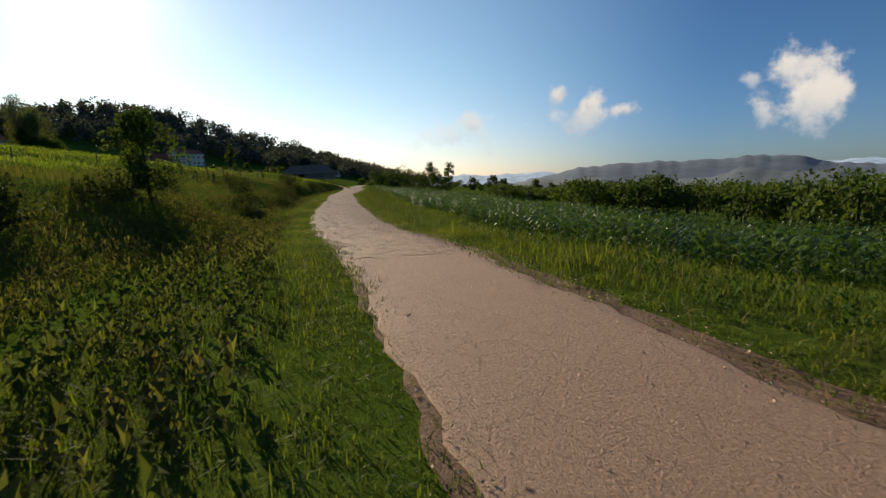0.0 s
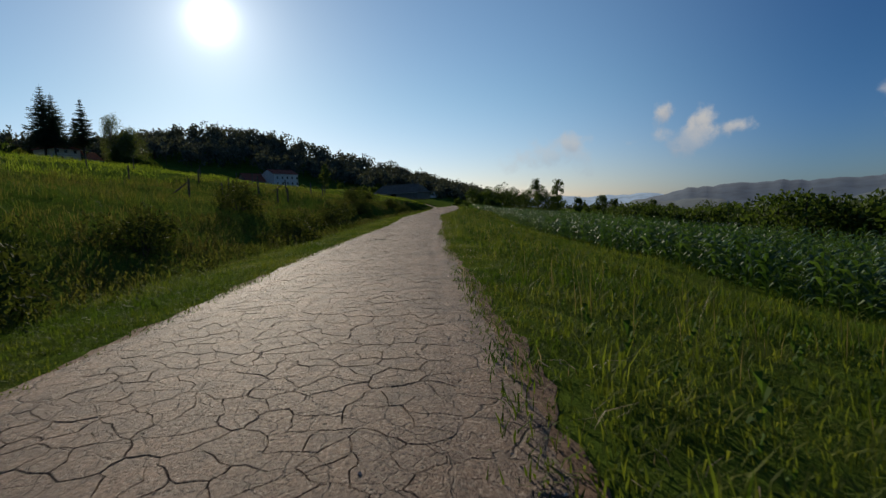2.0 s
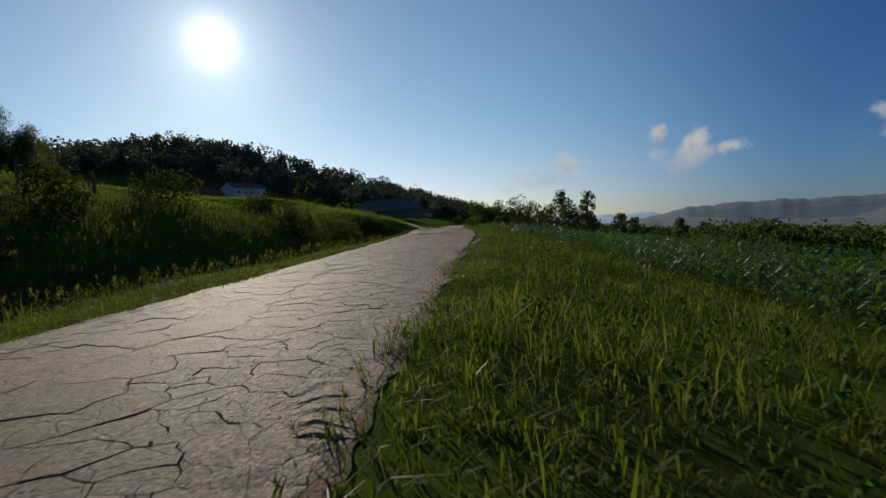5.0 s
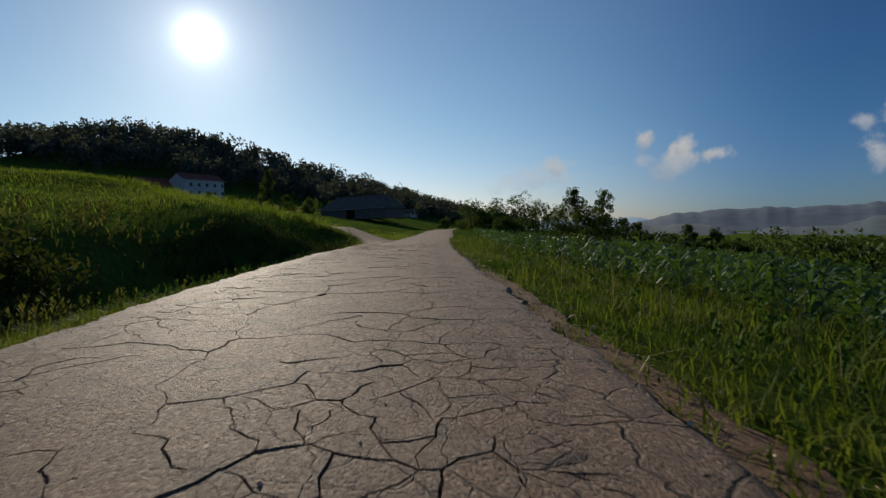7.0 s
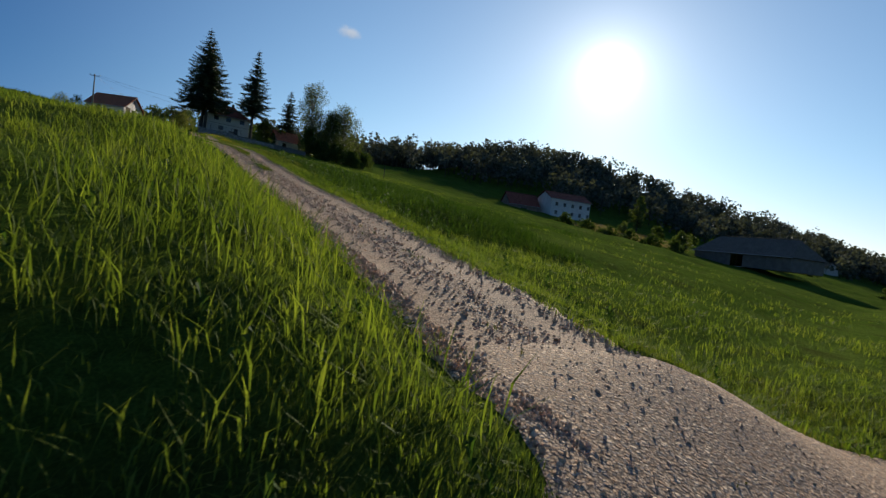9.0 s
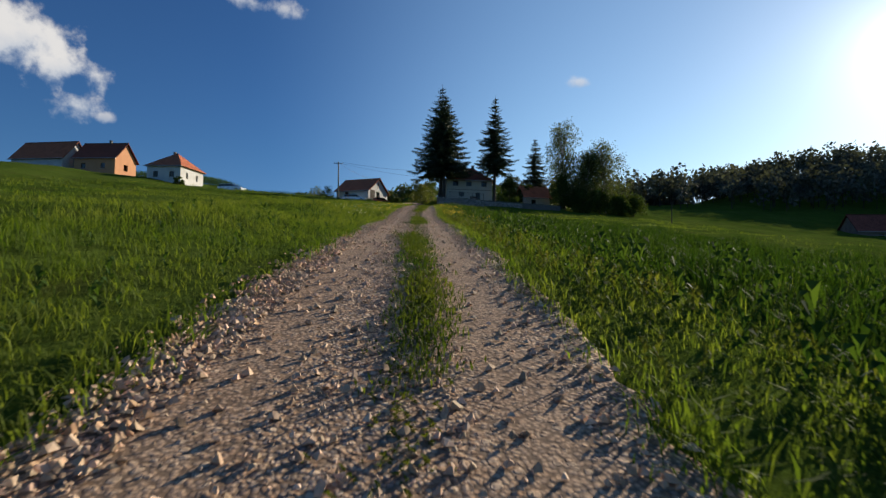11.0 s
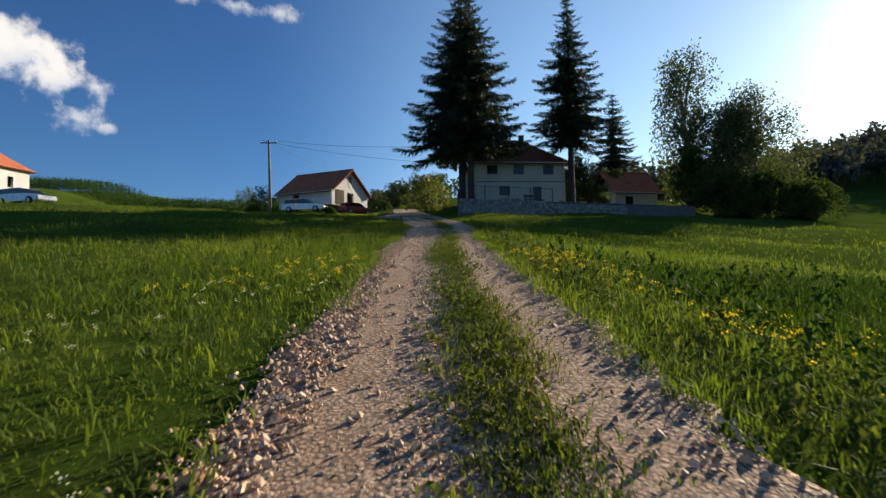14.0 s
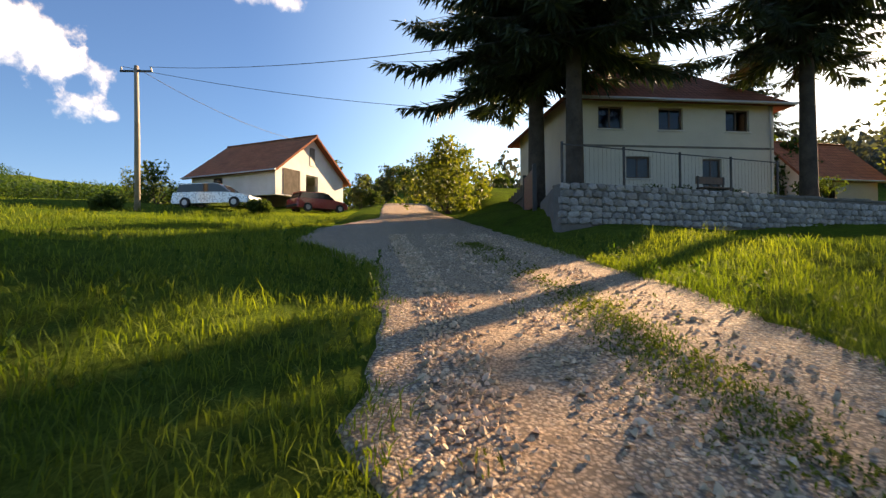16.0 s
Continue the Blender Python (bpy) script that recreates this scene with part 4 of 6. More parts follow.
def roof_faces(bm, quads, thick=0.14):
    """Roof planes with their depth; each plane carries courses that run along its first edge."""
    uv = bm.loops.layers.uv.new("UV")
    for pts in quads:
        pts = [Vector(p) for p in pts]
        across = (pts[1] - pts[0]).normalized()
        n = across.cross(pts[-1] - pts[0]).normalized()
        up = n.cross(across)
        top = [bm.verts.new(p) for p in pts]
        low = [bm.verts.new(p - n * thick) for p in pts]
        f = bm.faces.new(top)
        for l in f.loops:
            d = l.vert.co - pts[0]
            l[uv].uv = (d.dot(across), d.dot(up))
        bm.faces.new(low[::-1])
        for i in range(len(pts)):
            j = (i + 1) % len(pts)
            bm.faces.new((top[j], top[i], low[i], low[j]))
    return bm


def house(name, x, y, z, turn, wide, deep, eave, ridge, label, wall_mat, roof_mat, openings, hip=0.0, over=0.45, chimneys=(), frame_mat=None, along=True, side_openings=(), gable_boards=None):
    """A house whose front runs along its own x, its back towards +y. hip: how far the ridge ends stand in; 0 for gables."""
    ob = thing(name, x, y, z, turn, label, "house")
    t = 0.3
    walls = wall_cells(bmesh.new(), wide, eave, openings, t)
    front = part("front_wall", walls, wall_mat, ob)
    for o in openings:
        window(ob, o, 0.12, frame_mat or M_frame_w)
    bm = bmesh.new()
    slab(bm, (0, deep - t, 0), (wide, deep, eave))
    part("back_wall", bm, wall_mat, ob)
    for k, xx in enumerate((0, wide - t)):
        bm = bmesh.new()
        if k in [s for s, *_ in side_openings] or side_openings:
            mine = [o[1:] for o in side_openings if o[0] == k]
            wall_cells(bm, deep - 2 * t, eave, mine, t)
            m = Matrix.Translation((t if k == 0 else wide, t, 0)) @ Matrix.Rotation(math.pi / 2, 4, "Z")
            bmesh.ops.transform(bm, matrix=m, verts=bm.verts)
        else:
            slab(bm, (xx, t, 0), (xx + t, deep - t, eave))
        if hip == 0:
            v = [bm.verts.new(p) for p in ((xx, 0, eave), (xx, deep, eave), (xx, deep / 2, ridge - 0.12), (xx + t, 0, eave), (xx + t, deep, eave), (xx + t, deep / 2, ridge - 0.12))]
            for f in ((0, 2, 1), (3, 4, 5), (0, 3, 5, 2), (1, 2, 5, 4), (0, 1, 4, 3)):
                bm.faces.new([v[i] for i in f])
        part("side_wall", bm, wall_mat, ob)
    part("ceiling_slab", box((t, t, eave - 0.25), (wide - t, deep - t, eave - 0.05)), wall_mat, ob)
    drop = over * (ridge - eave) / (deep / 2)
    e = eave - drop
    o = over
    bm = bmesh.new()
    if hip == 0:
        roof_faces(bm, [[(-o, -o, e), (wide + o, -o, e), (wide + o, deep / 2, ridge), (-o, deep / 2, ridge)], [(wide + o, deep + o, e), (-o, deep + o, e), (-o, deep / 2, ridge), (wide + o, deep / 2, ridge)]])
    else:
        a, b = (hip, deep / 2, ridge), (wide - hip, deep / 2, ridge)
        roof_faces(bm, [[(-o, -o, e), (wide + o, -o, e), b, a], [(wide + o, deep + o, e), (-o, deep + o, e), a, b], [(wide + o, -o, e), (wide + o, deep + o, e), b], [(-o, deep + o, e), (-o, -o, e), a]])
    part("roof", bm, roof_mat, ob)
    part("ridge_cap", tube(bmesh.new(), [(hip - (o if hip == 0 else 0), deep / 2, ridge), (wide - hip + (o if hip == 0 else 0), deep / 2, ridge)], [0.1, 0.1], 8), roof_mat, ob)
    part("gutter", tube(bmesh.new(), [(-o, -o - 0.06, e - 0.03), (wide + o, -o - 0.06, e - 0.03)], [0.06, 0.06], 7), M_zinc, ob)
    for cx, cy, ch in chimneys:
        zz = ridge - 0.9
        bm = box((cx - 0.22, cy - 0.22, zz), (cx + 0.22, cy + 0.22, ridge + ch), 0.02)
        slab(bm, (cx - 0.28, cy - 0.28, ridge + ch), (cx + 0.28, cy + 0.28, ridge + ch + 0.08), 0.01)
        part("chimney", bm, M_mortar, ob)
    return ob


def car(name, x, y, turn, long, high, paint, label, z=None, estate=True):
    """A parked car: shaped body, glass cabin, four wheels, lamps, bumpers. It points along its own x."""
    ob = thing(name, x, y, z, turn, label, "car")
    w, h = 0.86, high
    L = long / 2
    rear = -L + (0.12 if estate else 0.62)
    low = [(-L, 0.32), (-L + 0.02, 0.66), (-L + 0.10, 0.92), (-0.3 * L, 0.94), (0.42 * L, 0.90), (0.80 * L, 0.80), (0.97 * L, 0.66), (L, 0.5), (0.98 * L, 0.28), (-L + 0.06, 0.26)]

    def loft(profile, ws):
        bm = bmesh.new()
        rows = []
        for yy, inset in ws:
            rows.append([bm.verts.new((px * (1 - 0.03 * inset), yy, pz)) for px, pz in profile])
        n = len(profile)
        for a, b in zip(rows, rows[1:]):
            for i in range(n):
                bm.faces.new((a[i], a[(i + 1) % n], b[(i + 1) % n], b[i]))
        bm.faces.new(rows[0][::-1])
        bm.faces.new(rows[-1])
        bmesh.ops.recalc_face_normals(bm, faces=bm.faces)
        return bm

    body = part("body", loft(low, ((-w, 1), (-w * 0.93, 0), (w * 0.93, 0), (w, 1))), paint, ob, smooth_it=False)
    cab = [(rear + 0.05, 0.90), (rear + 0.28, h - 0.10), (0.05 * L, h - 0.04), (0.22 * L, h - 0.10), (0.52 * L, 0.90)]
    part("cabin_glass", loft(cab, ((-w * 0.86, 1), (-w * 0.70, 0), (w * 0.70, 0), (w * 0.86, 1))), M_dark_glass, ob)
    top = [(rear + 0.22, h - 0.12), (rear + 0.30, h - 0.02), (0.05 * L, h), (0.20 * L, h - 0.07), (0.18 * L, h - 0.13)]
    part("roof_panel", loft(top, ((-w * 0.74, 1), (-w * 0.62, 0), (w * 0.62, 0), (w * 0.74, 1))), paint, ob)
    for px in (-0.62 * L, 0.64 * L):
        for yy in (-w + 0.02, w - 0.02):
            bm = bmesh.new()
            bmesh.ops.create_cone(bm, segments=20, radius1=0.31, radius2=0.31, depth=0.2, cap_ends=True, matrix=Matrix.Translation((px, yy, 0.31)) @ Matrix.Rotation(math.pi / 2, 4, "X"))
            wheel = part("wheel", bm, M_tyre, ob)
            bm = bmesh.new()
            bmesh.ops.create_cone(bm, segments=14, radius1=0.2, radius2=0.17, depth=0.23, cap_ends=True, matrix=Matrix.Translation((px, yy, 0.31)) @ Matrix.Rotation(math.pi / 2, 4, "X"))
            part("rim", bm, M_zinc, wheel)
    for yy in (-0.58, 0.58):
        part("headlight", box((0.955 * L, yy - 0.18, 0.56), (0.99 * L, yy + 0.18, 0.70), 0.02), M_lamp, ob)
        part("tail_light", box((-L - 0.015, yy - 0.13, 0.62), (-L + 0.05, yy + 0.13, 0.86), 0.02), M_red, ob)
    for px in (L - 0.02, -L + 0.0):
        part("bumper", box((px - 0.06, -0.8, 0.34), (px + 0.06, 0.8, 0.50), 0.03), M_tyre if paint is M_red else paint, ob)
    return ob


# ---------------------------------------------------------------- beside the asphalt lane
broadleaf("field_tree", 18.0, -71.8, 3.7, 1.8, 14, M_leaf, "small leafy tree alone in the weedy slope", clumps=48, per=85, size=0.09, low=0.2)


def vine_post(x, y, tall, lean, brace=0.0):
    ob = thing("vineyard_post", x, y, label="weathered wooden vineyard post in long grass" + (" with a slanting brace" if brace else ""), category="post", group="old vineyard posts")
    top = (lean * tall, lean * 0.4 * tall, tall)
    part("post", tube(bmesh.new(), [(0, 0, -0.35), (top[0] * 0.5, top[1] * 0.5, tall * 0.5), top], [0.075, 0.068, 0.058], 7), M_post, ob)
    if brace:
        part("brace", tube(bmesh.new(), [(brace * 0.75, -abs(brace) * 1.05, -0.2), (top[0] * 0.8, top[1] * 0.8, tall * 0.82)], [0.05, 0.045], 6), M_post, ob)
    return ob


for px, py, tall, lean, brace in (
    (-3.6, -39.6, 2.0, 0.03, -1.2), (-3.9, -36.3, 2.1, -0.02, 0), (-6.5, -32.5, 2.0, 0.04, 0), (-8.4, -31.0, 1.9, 0.0, 0), (-9.3, -26.4, 2.2, 0.02, -1.5), (-9.0, -22.7, 2.1, -0.03, -1.3),
    (-8.4, -19.4, 2.2, 0.01, 1.4), (-3.6, -30.6, 1.9, 0.02, 0), (-4.2, -28.5, 2.0, -0.02, 0), (-6.9, -29.1, 1.9, 0.03, 0), (-17.6, -20.3, 2.2, 0.0, 0), (-19.9, -15.3, 2.1, 0.02, 0), (-19.2, -23.8, 2.2, -0.02, 0),
    (-18.6, -47.7, 2.2, 0.02, 0), (-14.5, -28.5, 2.0, 0.02, 0), (-14.0, -36.0, 2.1, -0.01, 0), (-22.0, -34.0, 2.1, 0.01, 0), (-25.0, -27.0, 2.2, 0.0, 0), (-10.6, -14.2, 2.0, 0.02, 0), (-13.5, -9.5, 2.0, -0.03, 0)):
    vine_post(px, py, tall * 0.62, lean, brace)

for k, (px, py, hh, rr) in enumerate((
    (4.5, -34.5, 1.25, 1.5), (2.2, -31.0, 1.3, 1.4), (0.3, -26.5, 1.25, 1.3), (-1.6, -21.0, 1.2, 1.4), (-5.0, -16.5, 1.3, 1.6), (7.5, -41.5, 1.3, 1.6), (10.5, -47.0, 1.1, 1.5), (3.8, -43.0, 1.2, 1.7),
    (12.0, -55.5, 1.2, 1.6), (9.0, -60.0, 1.3, 1.8), (16.5, -62.0, 1.0, 1.4), (19.0, -75.5, 1.0, 1.5), (-9.5, -9.5, 1.3, 1.8), (-7.4, -3.5, 1.15, 1.5), (-8.5, 2.5, 1.2, 1.5), (-10.5, 6.0, 1.1, 1.5), (22.5, -82.0, 1.0, 1.4), (-1.0, -38.0, 1.5, 1.7))):
    shrub("weed_thicket", px, py, hh, rr, 100 + k, M_shaded_thicket, "dark tangled bramble and nettle thicket in the ditch", clumps=28, per=44, size=0.085, group="ditch thickets")

shrub("heap", -14.0, 1.5, 1.3, 2.0, 77, M_shaded_thicket, "overgrown dark heap on the meadow slope", clumps=30, per=60, size=0.09)

# ---------------------------------------------------------------- far side of the meadow
house("farmhouse", -141.6, 134.6, 13.5, 82, 15.2, 8.5, 6.2, 8.5, "long white two-storey farmhouse below the wood", M_white, M_roof_old,
      [(1.6 + 3.1 * k, zz, 2.7 + 3.1 * k, zz + 1.15) for k in range(5) for zz in (1.0, 3.7)], frame_mat=M_brown)
barn = house("barn", -89.0, 134.0, 4.0, -8, 23.0, 10.0, 3.1, 6.7, "large low grey barn with a wide slate roof", M_grey_wall, M_roof_grey, [(9.5, 0.0, 12.5, 2.6)], hip=2.2, frame_mat=M_brown)
house("cottage", -127.5, 273.5, float(land(-122, 272)) - 0.2, -25, 6.4, 5.5, 3.3, 5.2, "small white cottage at the end of the lane", M_white, M_roof_grey, [(1.2, 1.1, 2.2, 2.2), (4.0, 1.1, 5.0, 2.2)], frame_mat=M_brown)
house("stone_barn", -147.2, 122.6, 13.0, 80, 10.5, 7.0, 3.4, 7.0, "low brown stone barn beside the farmhouse", M_barn_wall, M_roof_old, [(4.0, 0.0, 6.2, 2.4)], frame_mat=M_brown)
shrub("garden_shrub", -91.8, 132.6, 4.6, 2.7, 219, M_leaf_light, "round light green bush at the barn's corner", clumps=40, per=60, size=0.22)
shrub("garden_shrub", -117.0, 141.0, 3.2, 2.2, 220, M_leaf_light, "light green bush on the dry terrace", clumps=30, per=50, size=0.2)
broadleaf("poplar", -143.5, 178.0, 12.5, 3.0, 21, M_leaf_light, "pale green poplar against the dark wood", clumps=60, per=50, size=0.34, low=0.12)
for k, (px, py) in enumerate(((-106, 108), (-102, 111.5), (-98, 114), (-94, 117), (-90, 120), (-86, 122.5))):
    shrub("hedge_bush", px, py, 3.0, 2.6, 200 + k, M_leaf, "dark hedge bush along the field edge", clumps=26, per=40, size=0.26, group="field hedge")
for k, (px, py, hh, rr) in enumerate(((-78, 150, 3.4, 3.0), (-96, 158, 3.0, 2.8), (-112, 164, 3.2, 3.0), (-64, 172, 3.5, 3.2), (-52, 168, 4.0, 3.5), (-60, 196, 3.8, 3.5), (-84, 176, 3.0, 3.0), (-46, 150, 2.6, 2.6), (-118, 186, 3.6, 3.2), (-130, 172, 3.4, 3.0))):
    shrub("hedge_bush", px, py, hh, rr, 230 + k, M_leaf, "rough hedge bush at the meadow's far edge", clumps=26, per=40, size=0.28, group="far bushes")

# right of the lane: bushes, twin trees and round trees beyond the maize
for k, (px, py, hh, rr) in enumerate(((-31.5, 101.5, 4.3, 3.2), (-27.5, 103.5, 4.9, 3.4), (-23.0, 104.0, 6.0, 3.6), (-19.0, 106.5, 5.4, 3.4), (-15.5, 109.5, 5.4, 3.4), (-11.0, 113.0, 4.8, 3.4), (-8.0, 117.0, 4.6, 3.2), (-26.0, 96.0, 2.8, 2.4), (-22.0, 90.0, 2.4, 2.2))):
    shrub("roadside_bush", px, py, hh * 1.35, rr * 1.3, 260 + k, M_leaf, "dense dark roadside bush beside the maize", clumps=44, per=70, size=0.21, group="roadside bushes")
for k, (px, py, hh) in enumerate(((-13.1, 115.7, 11.2), (-8.5, 126.2, 12.2))):
    broadleaf("ash_tree", px, py, hh, 3.0, 31 + k, M_leaf, "tall slim ash tree rising over the bushes", clumps=40, per=75, size=0.2, low=0.42, group="twin ash trees")
for k, (px, py, hh, rr) in enumerate(((-9.5, 300, 12.5, 5.5), (-3.0, 306, 11.0, 5.0), (22, 293, 11.5, 5.2), (-28, 318, 10, 5), (33, 285, 10, 5))):
    broadleaf("round_tree", px, py, hh, rr, 41 + k, M_leaf, "round dark field tree below the maize", clumps=46, per=50, size=0.42, low=0.1, group="field trees")

# ---------------------------------------------------------------- hill farm: sheds, houses, cars
pole = thing("utility_pole", -142.7, 11.0, 19.6, label="tall wooden power pole with a crossarm", category="pole")
part("shaft", tube(bmesh.new(), [(0, 0, -0.6), (0, -0.03, 3.5), (0, -0.1, 7.2)], [0.16, 0.14, 0.11], 10), M_pole, pole, smooth_it=True)
part("crossarm", box((-0.05, -0.95, 6.86), (0.05, 0.75, 6.96), 0.01), M_iron, pole)
for yy in (-0.88, -0.1, 0.68):
    part("insulator", tube(bmesh.new(), [(0, yy, 6.96), (0, yy, 7.06), (0, yy, 7.16)], [0.03, 0.05, 0.03], 8), M_frame_w, pole)
for k, (a, b) in enumerate((((-142.7, 10.2, 26.75), (-137.5, 34.0, 22.9)), ((-142.7, 11.6, 26.75), (-126.6, 33.4, 22.6)), ((-142.7, 10.9, 26.7), (-154.2, 17.9, 25.2)))):
    a, b = Vector(a), Vector(b)
    w = part("power_line", tube(bmesh.new(), [a.lerp(b, t) - Vector((0, 0, 2.2 * t * (1 - t))) for t in np.linspace(0, 1, 14)], [0.014] * 14, 5), M_iron)
    tagged(w, "thin black sagging power line from the pole", "power line", "power lines")

shed = house("red_roof_shed", -154.3, 9.0, 20.85, 62, 8.2, 7.8, 2.0, 4.8, "old whitewashed shed with a red tiled roof", M_white, M_roof, [(2.2, 0.5, 3.2, 1.5)], over=0.5, frame_mat=M_brown, side_openings=((1, 2.9, 0.0, 4.3, 1.8),))
bm = box((8.2, 3.6, 2.5), (8.23, 4.2, 3.9), 0.01)
part("loft_door", bm, M_brown, shed, "dark open loft hatch in the gable")
for k in range(9):
    part("board", box((8.205, 0.75 + 0.2 * k, 0.1), (8.235, 0.93 + 0.2 * k, 1.95), 0.006), M_post, shed)
car("parked_car", -146.2, 13.9, 80, 4.9, 1.5, M_silver, "dusty silver estate car by the shed")
car("parked_car", -151.6, 18.9, 130, 4.0, 1.42, M_red, "dark red hatchback before the shed gable", estate=True)
car("parked_car", -131.0, -5.6, 72, 4.7, 1.42, M_silver, "pale silver car parked on the meadow edge")

house("white_house", -140.2, -24.4, 21.2, 82, 6.6, 8.0, 3.6, 6.4, "white bungalow with a red hipped roof", M_white, M_roof, [(1.2, 1.2, 2.2, 2.3), (4.4, 1.2, 5.4, 2.3)], hip=3.0, chimneys=((2.2, 5.2, 0.5),), frame_mat=M_brown, side_openings=((1, 1.6, 1.2, 2.3, 2.4), (1, 5.0, 1.2, 5.7, 2.4)))
house("orange_house", -149.5, -43.4, 23.8, 80.5, 9.0, 6.2, 3.9, 7.2, "orange rendered house with a brown tiled roof", M_orange, M_roof_old, [(1.5, 1.4, 2.5, 2.5), (5.8, 1.4, 6.8, 2.5)], chimneys=((5.5, 3.1, 0.5),), frame_mat=M_brown, side_openings=((1, 2.2, 1.3, 3.4, 2.6),))
house("farm_annex", -152.0, -57.5, 24.4, 76, 12.5, 6.5, 3.2, 6.9, "low farm annex with a red tiled roof", M_white, M_roof, [(2.0, 1.0, 3.0, 2.0)], frame_mat=M_brown)
shrub("house_shrub", -137.0, -17.3, 1.5, 1.1, 301, M_leaf, "dark round shrub by the white house", clumps=24, per=50, size=0.12)

# house behind the garden wall
home = house("villa", -133.4, 31.9, 17.7, 94, 8.3, 7.6, 4.95, 7.5, "cream two-storey house behind spruces and a stone wall", M_render, M_roof_old,
             [(xx - 0.5, 3.55, xx + 0.5, 4.42) for xx in (1.5, 3.95, 6.75)] + [(2.1, 1.65, 3.1, 2.5), (5.25, 1.0, 6.05, 2.45)], hip=2.7, over=0.55, chimneys=((3.2, 3.8, 0.45), (5.3, 3.8, 0.5)), frame_mat=M_brown)
part("band_course", box((0.0, -0.02, 2.85), (8.3, -0.003, 2.93)), M_mortar, home)
part("downpipe", tube(bmesh.new(), [(8.1, -0.08, 0.2), (8.1, -0.08, 4.7), (8.1, -0.5, 4.9)], [0.05, 0.05, 0.05], 8), M_zinc, home)
house("garden_house", -143.0, 48.4, 18.3, 100, 5.2, 5.0, 2.9, 5.2, "small yellowish house with a red tiled roof", M_render, M_roof, [(1.2, 1.0, 2.2, 2.1)], over=0.5, chimneys=((2.4, 2.8, 0.5),), frame_mat=M_brown)

for nm, px, py, hh, rr, seed, lab, bare in (
    ("spruce", -134.3, 30.7, 21.8, 6.9, 51, "tall dark spruce with drooping boughs by the gate", 0.24),
    ("spruce", -130.6, 31.1, 19.0, 6.0, 52, "dark spruce with a thick trunk behind the wall", 0.27),
    ("spruce", -132.3, 40.3, 19.4, 5.2, 53, "slender dark spruce behind the garden wall", 0.30),
    ("spruce", -155.0, 53.0, 15.5, 4.4, 54, "smaller dark spruce beyond the house", 0.06)):
    spruce(nm, px, py, hh, rr, seed, lab, bare, group="garden spruces")
for k, (px, py, hh, rr) in enumerate(((-140.5, 55.5, 18.0, 4.2), (-143.5, 65.0, 15.0, 5.0), (-141.5, 60.0, 12.5, 4.0))):
    broadleaf("birch", px, py, hh, rr, 61 + k, M_birch_leaf, "drooping birch with thin hanging twigs", bark=M_birch_bark, clumps=120, per=95, size=0.16, low=0.16, droop=2.2, group="garden birches")
for k, (px, py, hh, rr) in enumerate(((-137.5, 54.0, 6.0, 2.4), (-136.5, 57.5, 4.2, 2.6), (-136.8, 61.5, 4.4, 2.6), (-137.3, 65.0, 3.8, 2.4), (-146.0, 49.0, 4.2, 2.2), (-150.0, 46.5, 6.0, 2.6), (-141.5, 70.0, 4.5, 2.8))):
    shrub("garden_bush", px, py, hh, rr, 320 + k, M_leaf, "dense dark bush at the garden's edge", clumps=60, per=80, size=0.16, group="garden bushes")
shrub("gate_bush", -141.0, 27.6, 3.6, 2.6, 340, M_leaf_yellow, "large yellow-green bush beside the gate", clumps=44, per=70, size=0.13)
broadleaf("dwarf_pine", -138.8, 45.6, 1.7, 1.3, 341, M_leaf, "flat-topped clipped pine in the garden", "shrub", low=0.7, clumps=24, per=60, size=0.07, trunk_r=0.09)
for k, (px, py, hh, rr) in enumerate(((-176, 19.5, 4.2, 2.2), (-180, 23, 4.6, 2.4), (-172, 22.5, 3.4, 1.9), (-184, 27, 4.6, 2.4), (-178, 29.5, 4.2, 2.2), (-188, 31, 4.8, 2.5), (-170, 28.5, 3.0, 1.6))):
    broadleaf("orchard_tree", px, py, hh, rr, 71 + k, M_birch_leaf, "silvery green orchard tree behind the yard", clumps=36, per=60, size=0.14, low=0.22, group="orchard trees")
for k, (px, py, hh, rr) in enumerate(((-165.5, 20.5, 1.9, 1.3), (-161.0, 22.0, 1.3, 1.2), (-168.5, 24.5, 2.2, 1.8), (-158.0, 28.0, 3.0, 2.2), (-163.0, 30.0, 3.4, 2.4), (-152.0, 7.5, 2.8, 1.8), (-156.5, 4.5, 3.2, 2.0), (-143.8, 9.0, 0.7, 0.9), (-144.3, 16.9, 0.7, 0.9))):
    shrub("yard_bush", px, py, hh, rr, 360 + k, M_leaf if k % 3 else M_leaf_light, "green bush round the farmyard", clumps=26, per=55, size=0.11, group="yard bushes")

field_pole = thing("field_pole", -119.0, 66.5, label="short dark wooden pole in the hay meadow", category="pole")
part("shaft", tube(bmesh.new(), [(0, 0, -0.4), (0.02, 0, 1.8), (0.05, 0, 3.6)], [0.09, 0.08, 0.07], 8), M_post, field_pole)

